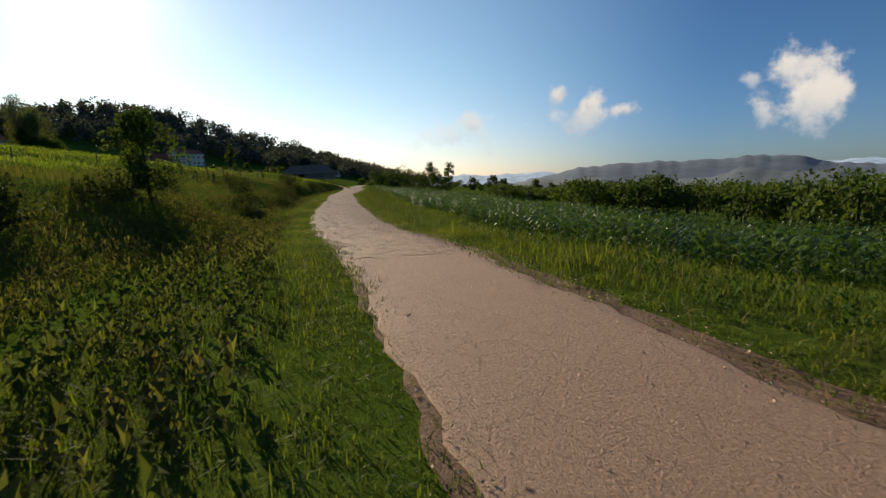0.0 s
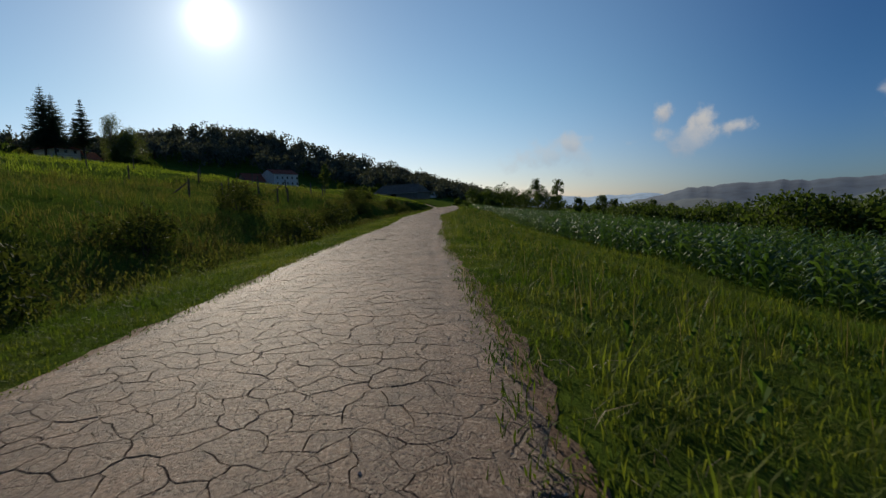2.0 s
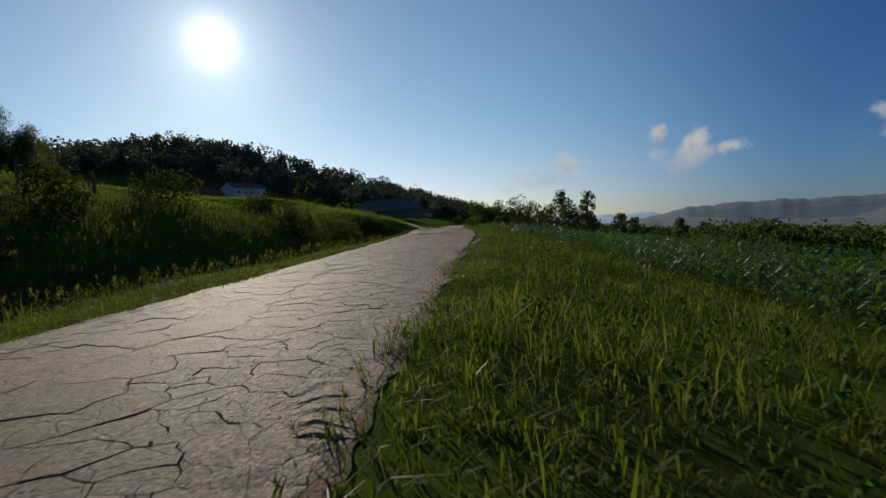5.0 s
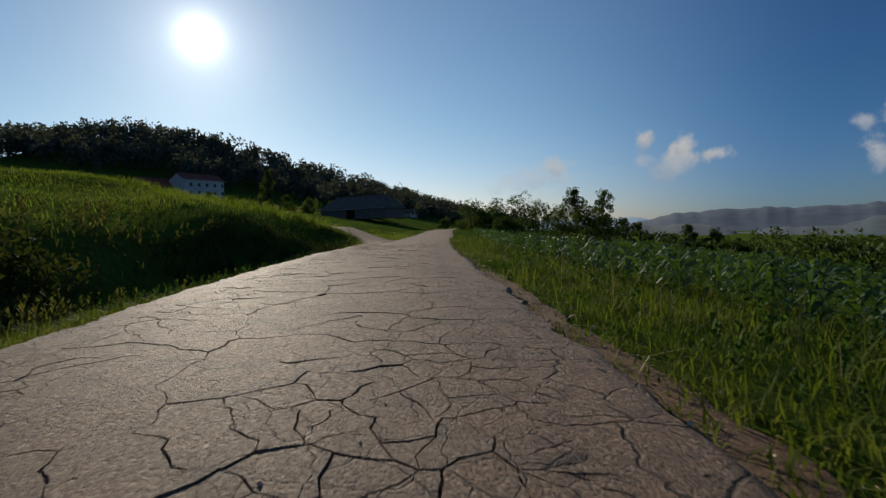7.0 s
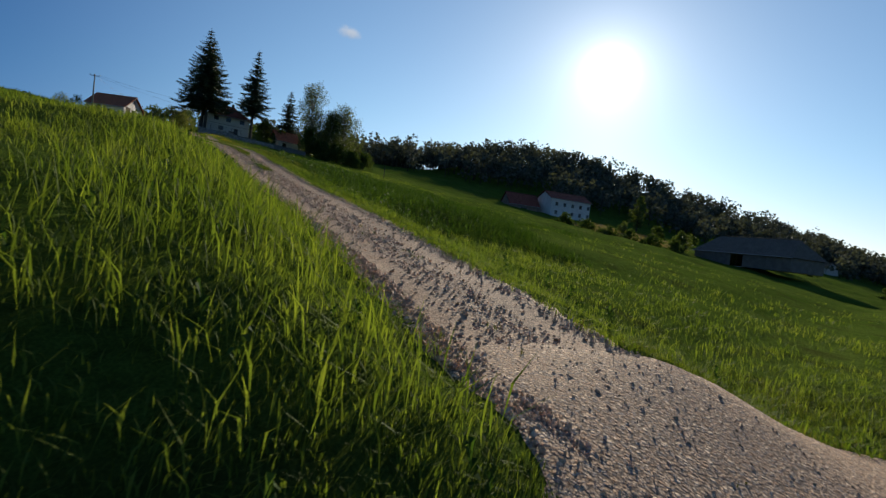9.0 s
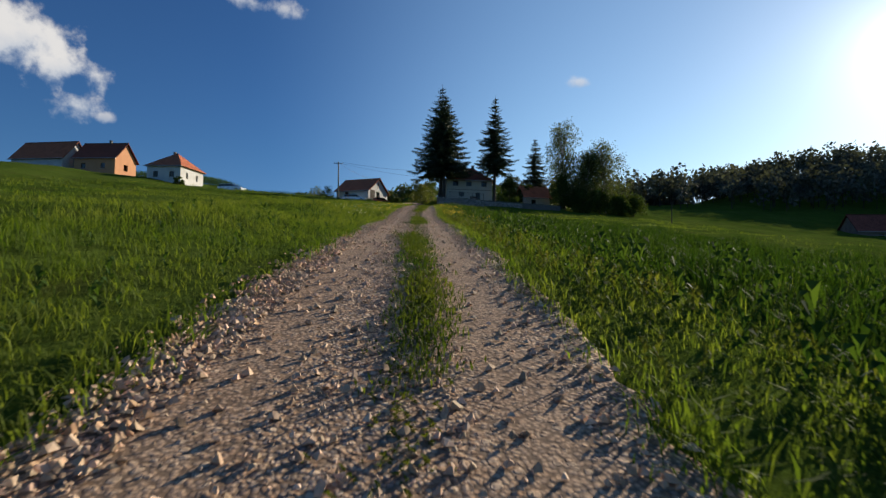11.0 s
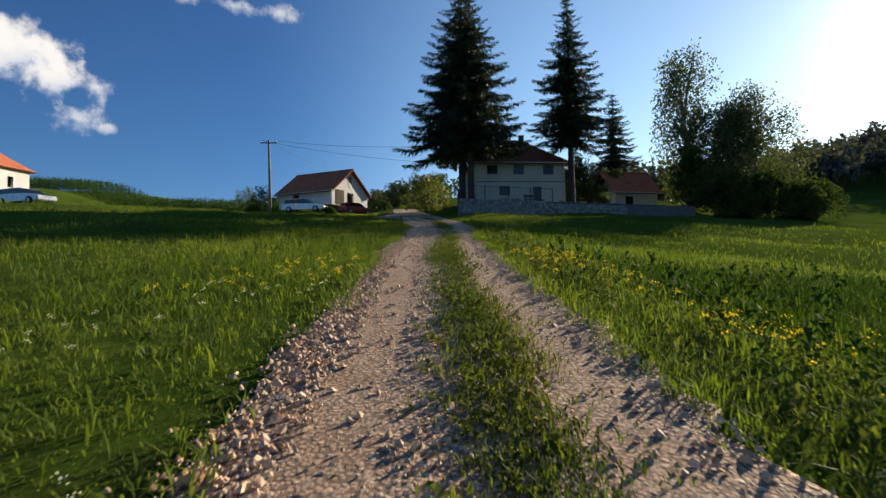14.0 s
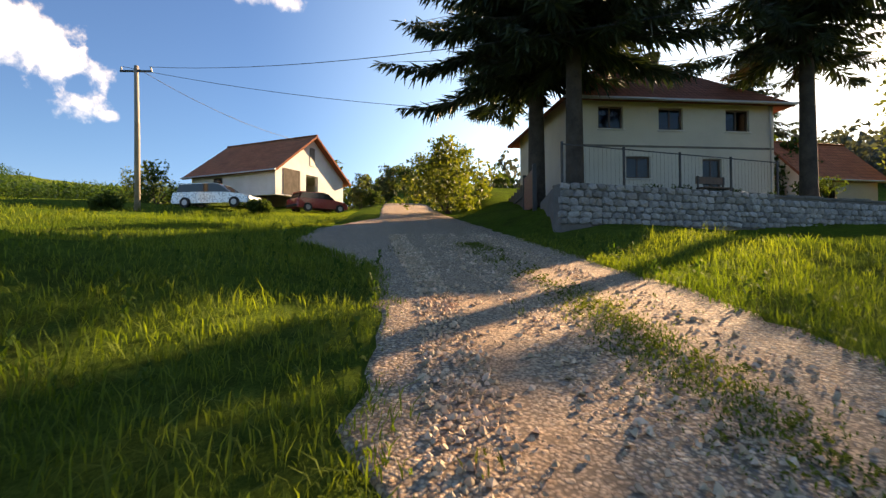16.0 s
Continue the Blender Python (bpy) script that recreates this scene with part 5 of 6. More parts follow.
# garden wall, fence and gate
garden_wall = thing("garden_wall", -128.35, 29.75, 17.2, math.degrees(math.atan2(53.3 - 29.75, -136.2 + 128.35)), "rough grey fieldstone garden wall with mortar", "wall")
WL = math.hypot(53.3 - 29.75, -136.2 + 128.35)
bm = bmesh.new()
slab(bm, (0.02, -0.42, -0.6), (WL, -0.06, 1.06))
part("core", bm, M_mortar, garden_wall)
cap = bmesh.new()
for k in range(28):
    slab(cap, (k * WL / 28 + 0.01, -0.47, 1.06), ((k + 1) * WL / 28 - 0.01, 0.0, 1.13 + 0.02 * (k % 3)), 0.015)
part("coping", cap, M_mortar, garden_wall)
end_wall = thing("wall_return", -128.35, 29.75, 17.2, 172, "short stone return of the garden wall at the gate", "wall")
part("core", slab(bmesh.new(), (0.0, -0.4, -0.5), (3.9, -0.04, 1.06)), M_mortar, end_wall)

fence = thing("mesh_fence", -128.45, 29.85, 18.3, math.degrees(math.atan2(53.3 - 29.75, -136.2 + 128.35)), "dark iron post and rail fence on the wall", "fence")
for k in range(5):
    part("post", box((0.1 + 2.15 * k - 0.03, -0.27, 0), (0.1 + 2.15 * k + 0.03, -0.21, 1.25), 0.006), M_iron, fence)
    if k < 4:
        for zz in (0.08, 1.17):
            part("rail", box((0.13 + 2.15 * k, -0.255, zz), (0.07 + 2.15 * (k + 1), -0.225, zz + 0.03)), M_iron, fence)
        wires = bmesh.new()
        for j in range(1, 14):
            slab(wires, (0.13 + 2.15 * k + j * 0.15, -0.242, 0.11), (0.134 + 2.15 * k + j * 0.15, -0.238, 1.17))
        part("wire_mesh", wires, M_iron, fence)
gate = thing("yard_gate", -132.3, 30.15, None, 176, "closed reddish-brown sheet gate beside plank fencing", "gate")
part("gate_leaf", box((0.1, -0.03, 0.12), (2.6, 0.03, 1.5), 0.01), M_gate, gate)
for k in range(2):
    part("gate_post", box((-0.05 + 2.6 * k, -0.07, -0.2), (0.09 + 2.6 * k, 0.07, 1.65), 0.01), M_iron, gate)
for k in range(26):
    part("plank", box((2.75 + 0.3 * k, -0.02, 0.06), (3.03 + 0.3 * k, 0.02, 1.25 + 0.05 * (k % 4)), 0.008), M_post, gate)
part("fence_rail", box((2.75, 0.02, 0.8), (10.5, 0.07, 0.9)), M_post, gate)

bench = thing("garden_bench", -131.6, 36.0, 18.3, 105, "dark garden bench with a slatted back on the terrace", "bench")
part("seat", box((0, 0, 0.42), (1.3, 0.42, 0.47), 0.01), M_brown, bench)
part("backrest", box((0, 0.40, 0.62), (1.3, 0.45, 0.88), 0.01), M_brown, bench)
for a in (0.05, 1.2):
    for b in (0.02, 0.38):
        part("leg", box((a, b, 0), (a + 0.05, b + 0.05, 0.9 if b > 0.2 else 0.42)), M_iron, bench)
for k, (px, py, w) in enumerate(((-131.0, 33.6, 0.9), (-131.2, 34.7, 0.8), (-132.3, 37.4, 0.5), (-133.2, 39.4, 0.6))):
    pl = thing("flower_trough", px, py, 18.3, 105, "low terracotta trough with red and green plants", "planter", "terrace troughs")
    part("trough", box((0, 0, 0), (w, 0.25, 0.22), 0.02), M_clay, pl)
    rng = np.random.default_rng(400 + k)
    quads_mesh("plants", rng.uniform((0, 0, 0.2), (w, 0.25, 0.5), (120, 3)), 0.05, 0.5, rng, M_leaf, pl)


# ---------------------------------------------------------------- woods, maize, grass, stones
def scatter_leaves(name, trees, material, label, seed, per=84, size=0.82, category="woodland", trunks=True):
    """A far wood as one mesh: trees as (x, y, z, height, radius)."""
    rng = np.random.default_rng(seed)
    t = np.asarray(trees)
    n = len(t)
    ti = np.repeat(np.arange(n), per)
    blob = 7
    bc = rng.normal(size=(n, blob, 3))
    bc /= np.linalg.norm(bc, axis=2, keepdims=True)
    bc *= rng.uniform(0.35, 0.8, (n, blob, 1))
    bi = rng.integers(0, blob, len(ti))
    d = rng.normal(size=(len(ti), 3))
    d /= np.linalg.norm(d, axis=1, keepdims=True)
    p = bc[ti, bi] + d * rng.uniform(0.25, 0.5, (len(ti), 1))
    h, r = t[ti, 3], t[ti, 4]
    c = np.stack([t[ti, 0] + p[:, 0] * r, t[ti, 1] + p[:, 1] * r, t[ti, 2] + h * (0.54 + 0.42 * p[:, 2])], -1)
    ob = quads_mesh(name, c, size, 0.6, rng, material)
    tagged(ob, label, category, kind="stuff")
    if trunks:
        v = []
        for x, y, z, hh, rr in t:
            a = rng.uniform(0, 3.14)
            dx, dy = 0.16 * math.cos(a), 0.16 * math.sin(a)
            v += [(x - dx, y - dy, z - 0.5), (x + dx, y + dy, z - 0.5), (x + dx * 0.5, y + dy * 0.5, z + hh * 0.7), (x - dx * 0.5, y - dy * 0.5, z + hh * 0.7)]
            v += [(x + dy, y - dx, z - 0.5), (x - dy, y + dx, z - 0.5), (x - dy * 0.5, y + dx * 0.5, z + hh * 0.7), (x + dy * 0.5, y - dx * 0.5, z + hh * 0.7)]
        tk = mesh_object("wood_trunks", np.array(v), np.arange(len(v)).reshape(-1, 4), M_bark)
        tagged(tk, "dark bare trunks inside the wood", category, kind="stuff")
    return ob


rng = np.random.default_rng(9)


def along_line(pts, count, spread):
    pts = np.asarray(pts, float)
    seg = np.hypot(*np.diff(pts, axis=0).T)
    at = np.concatenate([[0], np.cumsum(seg)])
    u = rng.uniform(0, at[-1], count)
    x, y = np.interp(u, at, pts[:, 0]), np.interp(u, at, pts[:, 1])
    return x + rng.normal(size=count) * spread, y + rng.normal(size=count) * spread


RIDGE = [(-345, 40), (-300, 105), (-270, 162), (-240, 239), (-205, 285), (-170, 323), (-152, 375), (-146, 415), (-132, 470)]
wx_, wy_ = along_line(RIDGE, 560, 17)
fx, fy = along_line([(-280, 70), (-250, 120), (-222, 165), (-200, 215), (-172, 255), (-150, 290), (-134, 330), (-124, 390)], 520, 19)
wx_, wy_ = np.concatenate([wx_, fx]), np.concatenate([wy_, fy])
ok = (np.hypot(wx_ + 147, wy_ - 142) > 30) & ~((wx_ > -172) & (wy_ < 205)) & ~((wx_ > -205) & (wy_ < 110))
wx_, wy_ = wx_[ok], wy_[ok]
scatter_leaves("wood", np.stack([wx_, wy_, land(wx_, wy_), rng.uniform(10.5, 16, len(wx_)), rng.uniform(3.8, 5.8, len(wx_))], -1), M_hazy_wood_leaf, "dark deciduous wood covering the hill", 3)
kx, ky = along_line(RIDGE, 230, 14)
ok = ~((kx > -205) & (ky < 110))
kx, ky = kx[ok], ky[ok]
scatter_leaves("undergrowth", np.stack([kx, ky, land(kx, ky) - 0.6, rng.uniform(4.5, 7.0, len(kx)), rng.uniform(4, 6, len(kx))], -1), M_hazy_wood_leaf, "dark thicket under the hilltop wood", 13, per=56, size=0.9, trunks=False)
ex, ey = along_line([(-120, 300), (-100, 340), (-85, 400)], 60, 9)
scatter_leaves("copse", np.stack([ex, ey, land(ex, ey), rng.uniform(7, 11, len(ex)), rng.uniform(3, 4.5, len(ex))], -1), M_hazy_wood_leaf, "dark copse where the lane disappears", 4)
vx, vy = along_line([(52, 245), (78, 205), (96, 150), (104, 90), (106, 30), (104, -40)], 170, 7)
scatter_leaves("valley_wood", np.stack([vx, vy, land(vx, vy), rng.uniform(9, 14, len(vx)), rng.uniform(4, 6, len(vx))], -1), M_leaf, "dark green wood below the maize field", 5, per=150, size=0.55)
us = rng.uniform(-75, 75, 210)
um = 50 + rng.normal(size=210) * 5 + 6 * np.sin(us * 0.11)
ux, uy = xy(us, um + interp(us, ROAD_MID))
scatter_leaves("valley_wood", np.stack([ux, uy, land(ux, uy), rng.uniform(4.6, 7.2, 210) * np.interp(us, [-20, 10], [1, 0.62]), rng.uniform(3.0, 4.6, 210)], -1), M_leaf, "dark green wood at the foot of the maize", 15, per=240, size=0.3)
qx, qy = along_line([(-40, 330), (0, 310), (40, 280), (70, 240)], 90, 14)
scatter_leaves("scrub", np.stack([qx, qy, land(qx, qy), rng.uniform(4, 8, len(qx)), rng.uniform(3, 5, len(qx))], -1), M_leaf, "scrubby trees on the valley side", 6, per=90, size=0.7)
lx, ly = along_line([(-330, -30), (-260, 0), (-225, 20), (-230, 70), (-250, 100)], 70, 10)
scatter_leaves("far_copse", np.stack([lx, ly, land(lx, ly), rng.uniform(5, 9, len(lx)), rng.uniform(3, 4.5, len(lx))], -1), M_leaf, "distant trees behind the farm", 7, per=90, size=0.6)


def planted(name, verts, faces, x, y, z, turn, scale, material, label, category, lean=None):
    """Copies a small template over many places into one mesh."""
    v = np.asarray(verts, float)
    f = np.asarray(faces)
    c, s = np.cos(turn)[:, None], np.sin(turn)[:, None]
    sc = scale[:, None]
    X = (v[None, :, 0] * c - v[None, :, 1] * s) * sc + x[:, None]
    Y = (v[None, :, 0] * s + v[None, :, 1] * c) * sc + y[:, None]
    Z = v[None, :, 2] * sc + z[:, None]
    if lean is not None:
        X = X + lean[0][:, None] * (v[None, :, 2] ** 1.5) * sc
        Y = Y + lean[1][:, None] * (v[None, :, 2] ** 1.5) * sc
    V = np.stack([X, Y, Z], -1).reshape(-1, 3)
    F = (f[None] + (np.arange(len(x)) * len(v))[:, None, None]).reshape(-1, f.shape[1])
    ob = mesh_object(name, V, F, material)
    return tagged(ob, label, category, kind="stuff")


def maize_template(seed, leaves=7):
    r = np.random.default_rng(seed)
    V, F = [], []

    def add_strip(rows):
        b = len(V)
        for a, c in rows:
            V.extend([a, c])
        for k in range(len(rows) - 1):
            F.append((b + 2 * k, b + 2 * k + 1, b + 2 * k + 3, b + 2 * k + 2))

    for a in (0, math.pi / 2):
        dx, dy = 0.014 * math.cos(a), 0.014 * math.sin(a)
        add_strip([((-dx, -dy, -0.05), (dx, dy, -0.05)), ((-dx * 0.6, -dy * 0.6, 1.75), (dx * 0.6, dy * 0.6, 1.75))])
    for k in range(leaves):
        z0 = 0.2 + 1.45 * k / leaves
        a = math.pi * k + r.uniform(-0.5, 0.5)
        ln = r.uniform(0.55, 0.8) * (0.75 + 0.5 * math.sin(math.pi * (k + 1) / leaves))
        out, side = np.array((math.cos(a), math.sin(a), 0)), np.array((-math.sin(a), math.cos(a), 0))
        rows = []
        for u, w in ((0.02, 0.02), (0.36, 0.055), (0.70, 0.042), (1.0, 0.004)):
            p = out * ln * u * 0.9 + np.array((0, 0, z0 + ln * (1.35 * u - 1.05 * u * u)))
            tw = side * w + np.array((0, 0, w * 0.5))
            rows.append((tuple(p - tw), tuple(p + tw)))
        add_strip(rows)
    for k in range(3):
        a = 2.1 * k
        add_strip([((-0.004, 0, 1.65), (0.004, 0, 1.65)), ((0.09 * math.cos(a) - 0.008, 0.09 * math.sin(a), 1.82), (0.09 * math.cos(a) + 0.008, 0.09 * math.sin(a), 1.82))])
    return V, F


def maize_edge(s):
    return np.interp(s, [-130, -95, -75, -40, -5, 12, 30, 70], [12.0, 11.4, 11.0, 10.0, 6.6, 4.9, 4.6, 5.0])


for k, (m0, m1, row, gap, size) in enumerate(((0, 3.5, 0.72, 0.40, 0.72), (3.5, 12, 1.0, 1.0, 0.78), (12, 27, 1.9, 1.9, 0.9))):
    ss, mm = np.meshgrid(np.arange(-108, 88, gap), np.arange(m0, m1, row), indexing="ij")
    ss, mm = ss.ravel(), mm.ravel()
    ss = ss + rng.normal(size=ss.size) * gap * 0.3
    mm = mm + rng.normal(size=mm.size) * 0.05
    n_ = interp(ss, ROAD_MID) + maize_edge(ss) + mm
    x_, y_ = xy(ss, n_)
    V, F = maize_template(k, 7 - (k == 2))
    planted("maize_field", V, F, x_, y_, land(x_, y_), rng.uniform(0, 6.3, x_.size), size * np.interp(ss, [-40, -5], [1.28, 0.84]) * rng.uniform(0.74, 1.0, x_.size), M_corn, "dark green maize with arching leaves in rows", "maize")


fx_, fy_ = np.meshgrid(np.arange(-176, -163, 0.9), np.arange(-42, 6, 0.55), indexing="ij")
fx_, fy_ = fx_.ravel() + rng.normal(size=fx_.size) * 0.15, fy_.ravel() + rng.normal(size=fy_.size) * 0.15
planted("maize_field", V, F, fx_, fy_, land(fx_, fy_), rng.uniform(0, 6.3, fx_.size), rng.uniform(0.95, 1.2, fx_.size), M_corn, "tall maize strip behind the farmyard", "maize")


def blades(name, x, y, tall, width, material, label, per=6, spread=0.05, bend=0.8, category="grass", lift=0.0):
    """Tufts of bent grass blades as one mesh."""
    n = len(x) * per
    bx = np.repeat(x, per) + rng.normal(size=n) * spread
    by = np.repeat(y, per) + rng.normal(size=n) * spread
    h = np.repeat(tall, per) * rng.uniform(0.45, 1.1, n)
    a = rng.uniform(0, 2 * math.pi, n)
    z = (land(bx, by) if lift else ground_z(bx, by)) - 0.02 + lift
    w = width * rng.uniform(0.6, 1.3, n)
    ox, oy = np.cos(a), np.sin(a)
    k = h * bend * rng.uniform(0.1, 1.0, n)
    sx, sy = -oy * w, ox * w
    v = np.empty((n, 4, 3))
    mx, my, mz = bx + ox * k * 0.25, by + oy * k * 0.25, z + h * 0.5
    v[:, 0] = np.stack([bx, by, z], -1)
    v[:, 1] = np.stack([mx - sx, my - sy, mz], -1)
    v[:, 2] = np.stack([mx + sx, my + sy, mz], -1)
    v[:, 3] = np.stack([bx + ox * k, by + oy * k, z + h * (1 - 0.25 * k / h)], -1)
    base = (np.arange(n) * 4)[:, None]
    f = np.stack([base + [0, 2, 1], base + [1, 2, 3]], 1).reshape(-1, 3)
    ob = mesh_object(name, v.reshape(-1, 3), f, material)
    return tagged(ob, label, category, kind="stuff")


def patchy(x, y, scale=0.35):
    return 0.5 + 0.25 * (np.sin(x * scale + 1.7 * np.sin(y * scale * 0.6)) + np.sin(y * scale * 1.3 + 2.1 * np.sin(x * scale * 0.5)))


def off_track(x, y, gap):
    return ~((np.abs(y - track_y(x)) < gap) & (x < -9.5)) & ~in_apron(x, y)


def in_apron(x, y):
    s, n = sn(x, y)
    m = n - interp(s, ROAD_MID)
    return (s > 17.5) & (s < 31.9) & (m < 0) & (m > mouth(s) + 0.12)


def hollow(x, y):
    """The ditch's end beside the track mouth, its shade painted by dark nettles."""
    s, n = sn(x, y)
    m = n - interp(s, ROAD_MID)
    return (s > 15) & (s < 21.8) & (m < -2.25) & (m > -9.0)


def beside_lane(m0, m1, density, s0=-104, s1=36):
    n = int((s1 - s0) * abs(m1 - m0) * density)
    s, m = rng.uniform(s0, s1, n), rng.uniform(m0, m1, n)
    m = m + np.where(m > 0, edge_right(s) - 1.95, 1.95 - edge_left(s)) * (np.abs(m) < 5)
    x, y = xy(s, m + interp(s, ROAD_MID))
    keep = off_track(x, y, 1.5)
    return x[keep], y[keep], m[keep]


def beside_track(o0, o1, density, x0=-150.0, x1=-9.5):
    n = int((x1 - x0) * abs(o1 - o0) * density)
    x, o = rng.uniform(x0, x1, n), rng.uniform(min(o0, o1), max(o0, o1), n)
    y = track_y(x) + o
    s, nn = sn(x, y)
    keep = (nn - interp(s, ROAD_MID) < -1.65) & ~in_apron(x, y) & ~((x < -126.5) & (y > 29.3)) & ~((x < -128) & (np.abs(o) < 3.5)) & ~((o < 0) & (-o < 1.25 + track_pad(x)) & (x < -112)) & ~((o > 0) & (o < track_right(x) - 0.2))
    return x[keep], y[keep], o[keep]


for a, b, dens, tall in ((1.76, 2.5, 74, 0.12), (2.4, 4.0, 46, 0.18), (4.0, 7.2, 22, 0.24), (7.0, 11.0, 5.5, 0.28)):
    x, y, m = beside_lane(a, b, dens)
    blades("verge_grass", x, y, tall * (0.55 + 0.9 * patchy(x, y, 0.8)), 0.0042 + 0.0009 * a, M_grass, "long green verge grass beside the lane", per=6, spread=0.08, bend=1.2)
for a, b, dens, tall in ((-2.6, -1.74, 74, 0.13), (-4.9, -2.5, 44, 0.19)):
    x, y, m = beside_lane(a, b, dens)
    # bright grass stays out of the hollow, where darker leaves stand for shade
    dry = ~hollow(x, y)
    x, y = x[dry], y[dry]
    blades("verge_grass", x, y, tall * (0.55 + 0.9 * patchy(x, y, 0.8)), 0.005, M_grass, "bright green verge grass beside the lane", per=6, spread=0.08, bend=1.2)
x, y, m = beside_lane(-10, -4.6, 8, s1=12)
blades("rank_weeds", x, y, 0.45 * (0.4 + 1.1 * patchy(x, y, 0.7)), 0.010, M_weed, "rank dark weeds filling the ditch", per=6, spread=0.13, bend=0.9, category="weeds")
x, y, m = beside_lane(-24, -10, 3.2, s1=4)
blades("rank_weeds", x, y, 0.6 * (0.4 + 1.1 * patchy(x, y, 0.5)), 0.012, M_weed, "tall weedy growth on the slope", per=6, spread=0.2, bend=0.9, category="weeds")
x, y, m = beside_lane(-60, -22, 1.0, s1=4)
blades("slope_grass", x, y, 0.55 * (0.4 + 1.1 * patchy(x, y, 0.4)), 0.03, M_meadow, "unmown grass on the upper slope", per=6, spread=0.3, bend=0.9)
nd = 2600
xd, yd = rng.uniform(-136, -96, nd), rng.uniform(120, 168, nd)
keep = (patchy(xd, yd, 0.16) > 0.42) & (yd > 96 - 0.30 * xd - 8) & (yd < 152 - 0.30 * (xd + 100))
blades("dry_grass", xd[keep], yd[keep], rng.uniform(0.4, 0.8, keep.sum()), 0.05, M_dry, "dry tan grass on the terrace below the farmhouse", per=8, spread=0.5, bend=1.0)
for o0, o1, dens, tall in ((1.18, 2.1, 52, 0.10), (2.0, 3.6, 46, 0.18), (3.5, 6, 22, 0.23), (6, 12, 7.5, 0.26), (12, 22, 1.7, 0.30), (22, 45, 0.5, 0.32)):
    for sg in (-1, 1):
        x, y, o = beside_track(sg * o0, sg * o1, dens)
        keep = ~hollow(x, y) & ((o < 3.2) | (x > -28) | (x < -99) | (rng.uniform(0, 1, x.size) < 0.25))
        x, y = x[keep], y[keep]
        blades("meadow_grass", x, y, tall * (0.6 + 0.8 * patchy(x, y, 0.6)), 0.0042 * (1 + o0 * 0.24), M_meadow, "lush unmown meadow grass beside the track", per=7, spread=0.08 + 0.014 * o0, bend=1.2)


def strip_mid(x):
    """Where the grass ridge between the ruts runs, north of the track's middle."""
    return np.interp(-x, [90, 98, 112, 126], [0.15, 0.27, 0.47, 0.45])


xm = rng.uniform(-126, -34, 18000)
om = strip_mid(xm) + rng.normal(size=18000) * np.interp(-xm, [34, 74, 84], [0.11, 0.13, 0.20]) + 0.10 * np.sin(xm * 0.4)
keep = patchy(xm, om * 0 + 3, 0.9) - 0.25 * (xm < -98) + rng.uniform(-0.3, 0.3, 18000) > np.interp(-xm, [66, 82], [0.62, 0.26])
xm, om = xm[keep], om[keep]
blades("track_grass", xm, track_y(xm) + om, rng.uniform(0.04, 0.12, xm.size) * np.interp(xm, [-104, -94], [0.5, 1]), 0.007, M_grass, "grass ridge between the wheel ruts", per=6, spread=0.06, bend=1.1, lift=0.06)
n = 900
xm = rng.uniform(-125, -12, n)
om = rng.uniform(-1.45, 1.45, n)
keep = (patchy(xm * 2, om * 3, 1.1) > 0.6) & (np.abs(np.abs(om) - 0.7) > 0.3)
blades("track_weeds", xm[keep], track_y(xm[keep]) + om[keep], rng.uniform(0.05, 0.14, keep.sum()), 0.007, M_weed, "small weeds growing through the gravel", per=7, spread=0.05, bend=1.2, category="weeds", lift=0.06)
n = 7000
xe = rng.uniform(-128, -14, n)
side_ = rng.choice((-1.0, 1.0), n)
oe = np.where(side_ > 0, track_right(xe), 1.40 + track_pad(xe)) + rng.normal(size=n) * 0.10 - 0.02
keep = (patchy(xe * 1.7, side_ * 9, 0.8) + rng.uniform(-0.35, 0.35, n) > 0.36) & ~in_apron(xe, track_y(xe) + side_ * oe) & ~((xe < -126) & (side_ > 0))
xe, ye = xe[keep], (track_y(xe) + side_ * oe)[keep]
blades("edge_tufts", xe, ye, rng.uniform(0.10, 0.26, xe.size), 0.007, M_meadow, "grass tufts leaning over the gravel's edge", per=7, spread=0.07, bend=1.3, lift=0.02)
x, y, m = beside_lane(1.85, 2.6, 7)
blades("dry_straw", x, y, rng.uniform(0.1, 0.3, x.size), 0.004, M_dry, "dry straw lying along the lane edge", per=3, spread=0.08, bend=2.5, category="straw")
x, y, m = beside_lane(2.3, 9.0, 1.3)
blades("tall_tufts", x, y, rng.uniform(0.3, 0.55, x.size), 0.0075, M_grass, "tall rank tussocks standing in the verge", per=14, spread=0.11, bend=1.0)
x, y, m = beside_track(1.8, 7.0, 0.9)
blades("tall_tufts", x, y, rng.uniform(0.28, 0.5, x.size), 0.0075, M_meadow, "tall grass tussocks standing in the meadow", per=12, spread=0.12, bend=1.0)
x, y, m = beside_track(2.9, 13.0, 14.0, -99, -28)
blades("tall_grass", x, y, (0.34 + 0.36 * patchy(x, y, 0.5)) * smooth(2.6, 4.0, m), 0.011, M_hay, "tall dark hay grass beside the track", per=7, spread=0.13, bend=0.9)
x, y, m = beside_track(13.0, 24.0, 4.0, -99, -40)
blades("tall_grass", x, y, 0.34 + 0.36 * patchy(x, y, 0.5), 0.016, M_hay, "tall dark hay grass beyond the verge", per=8, spread=0.22, bend=0.9)
x, y, m = beside_track(-4.6, -1.75, 12.0, -32, -14)
keep = ~hollow(x, y)
x, y = x[keep], y[keep]
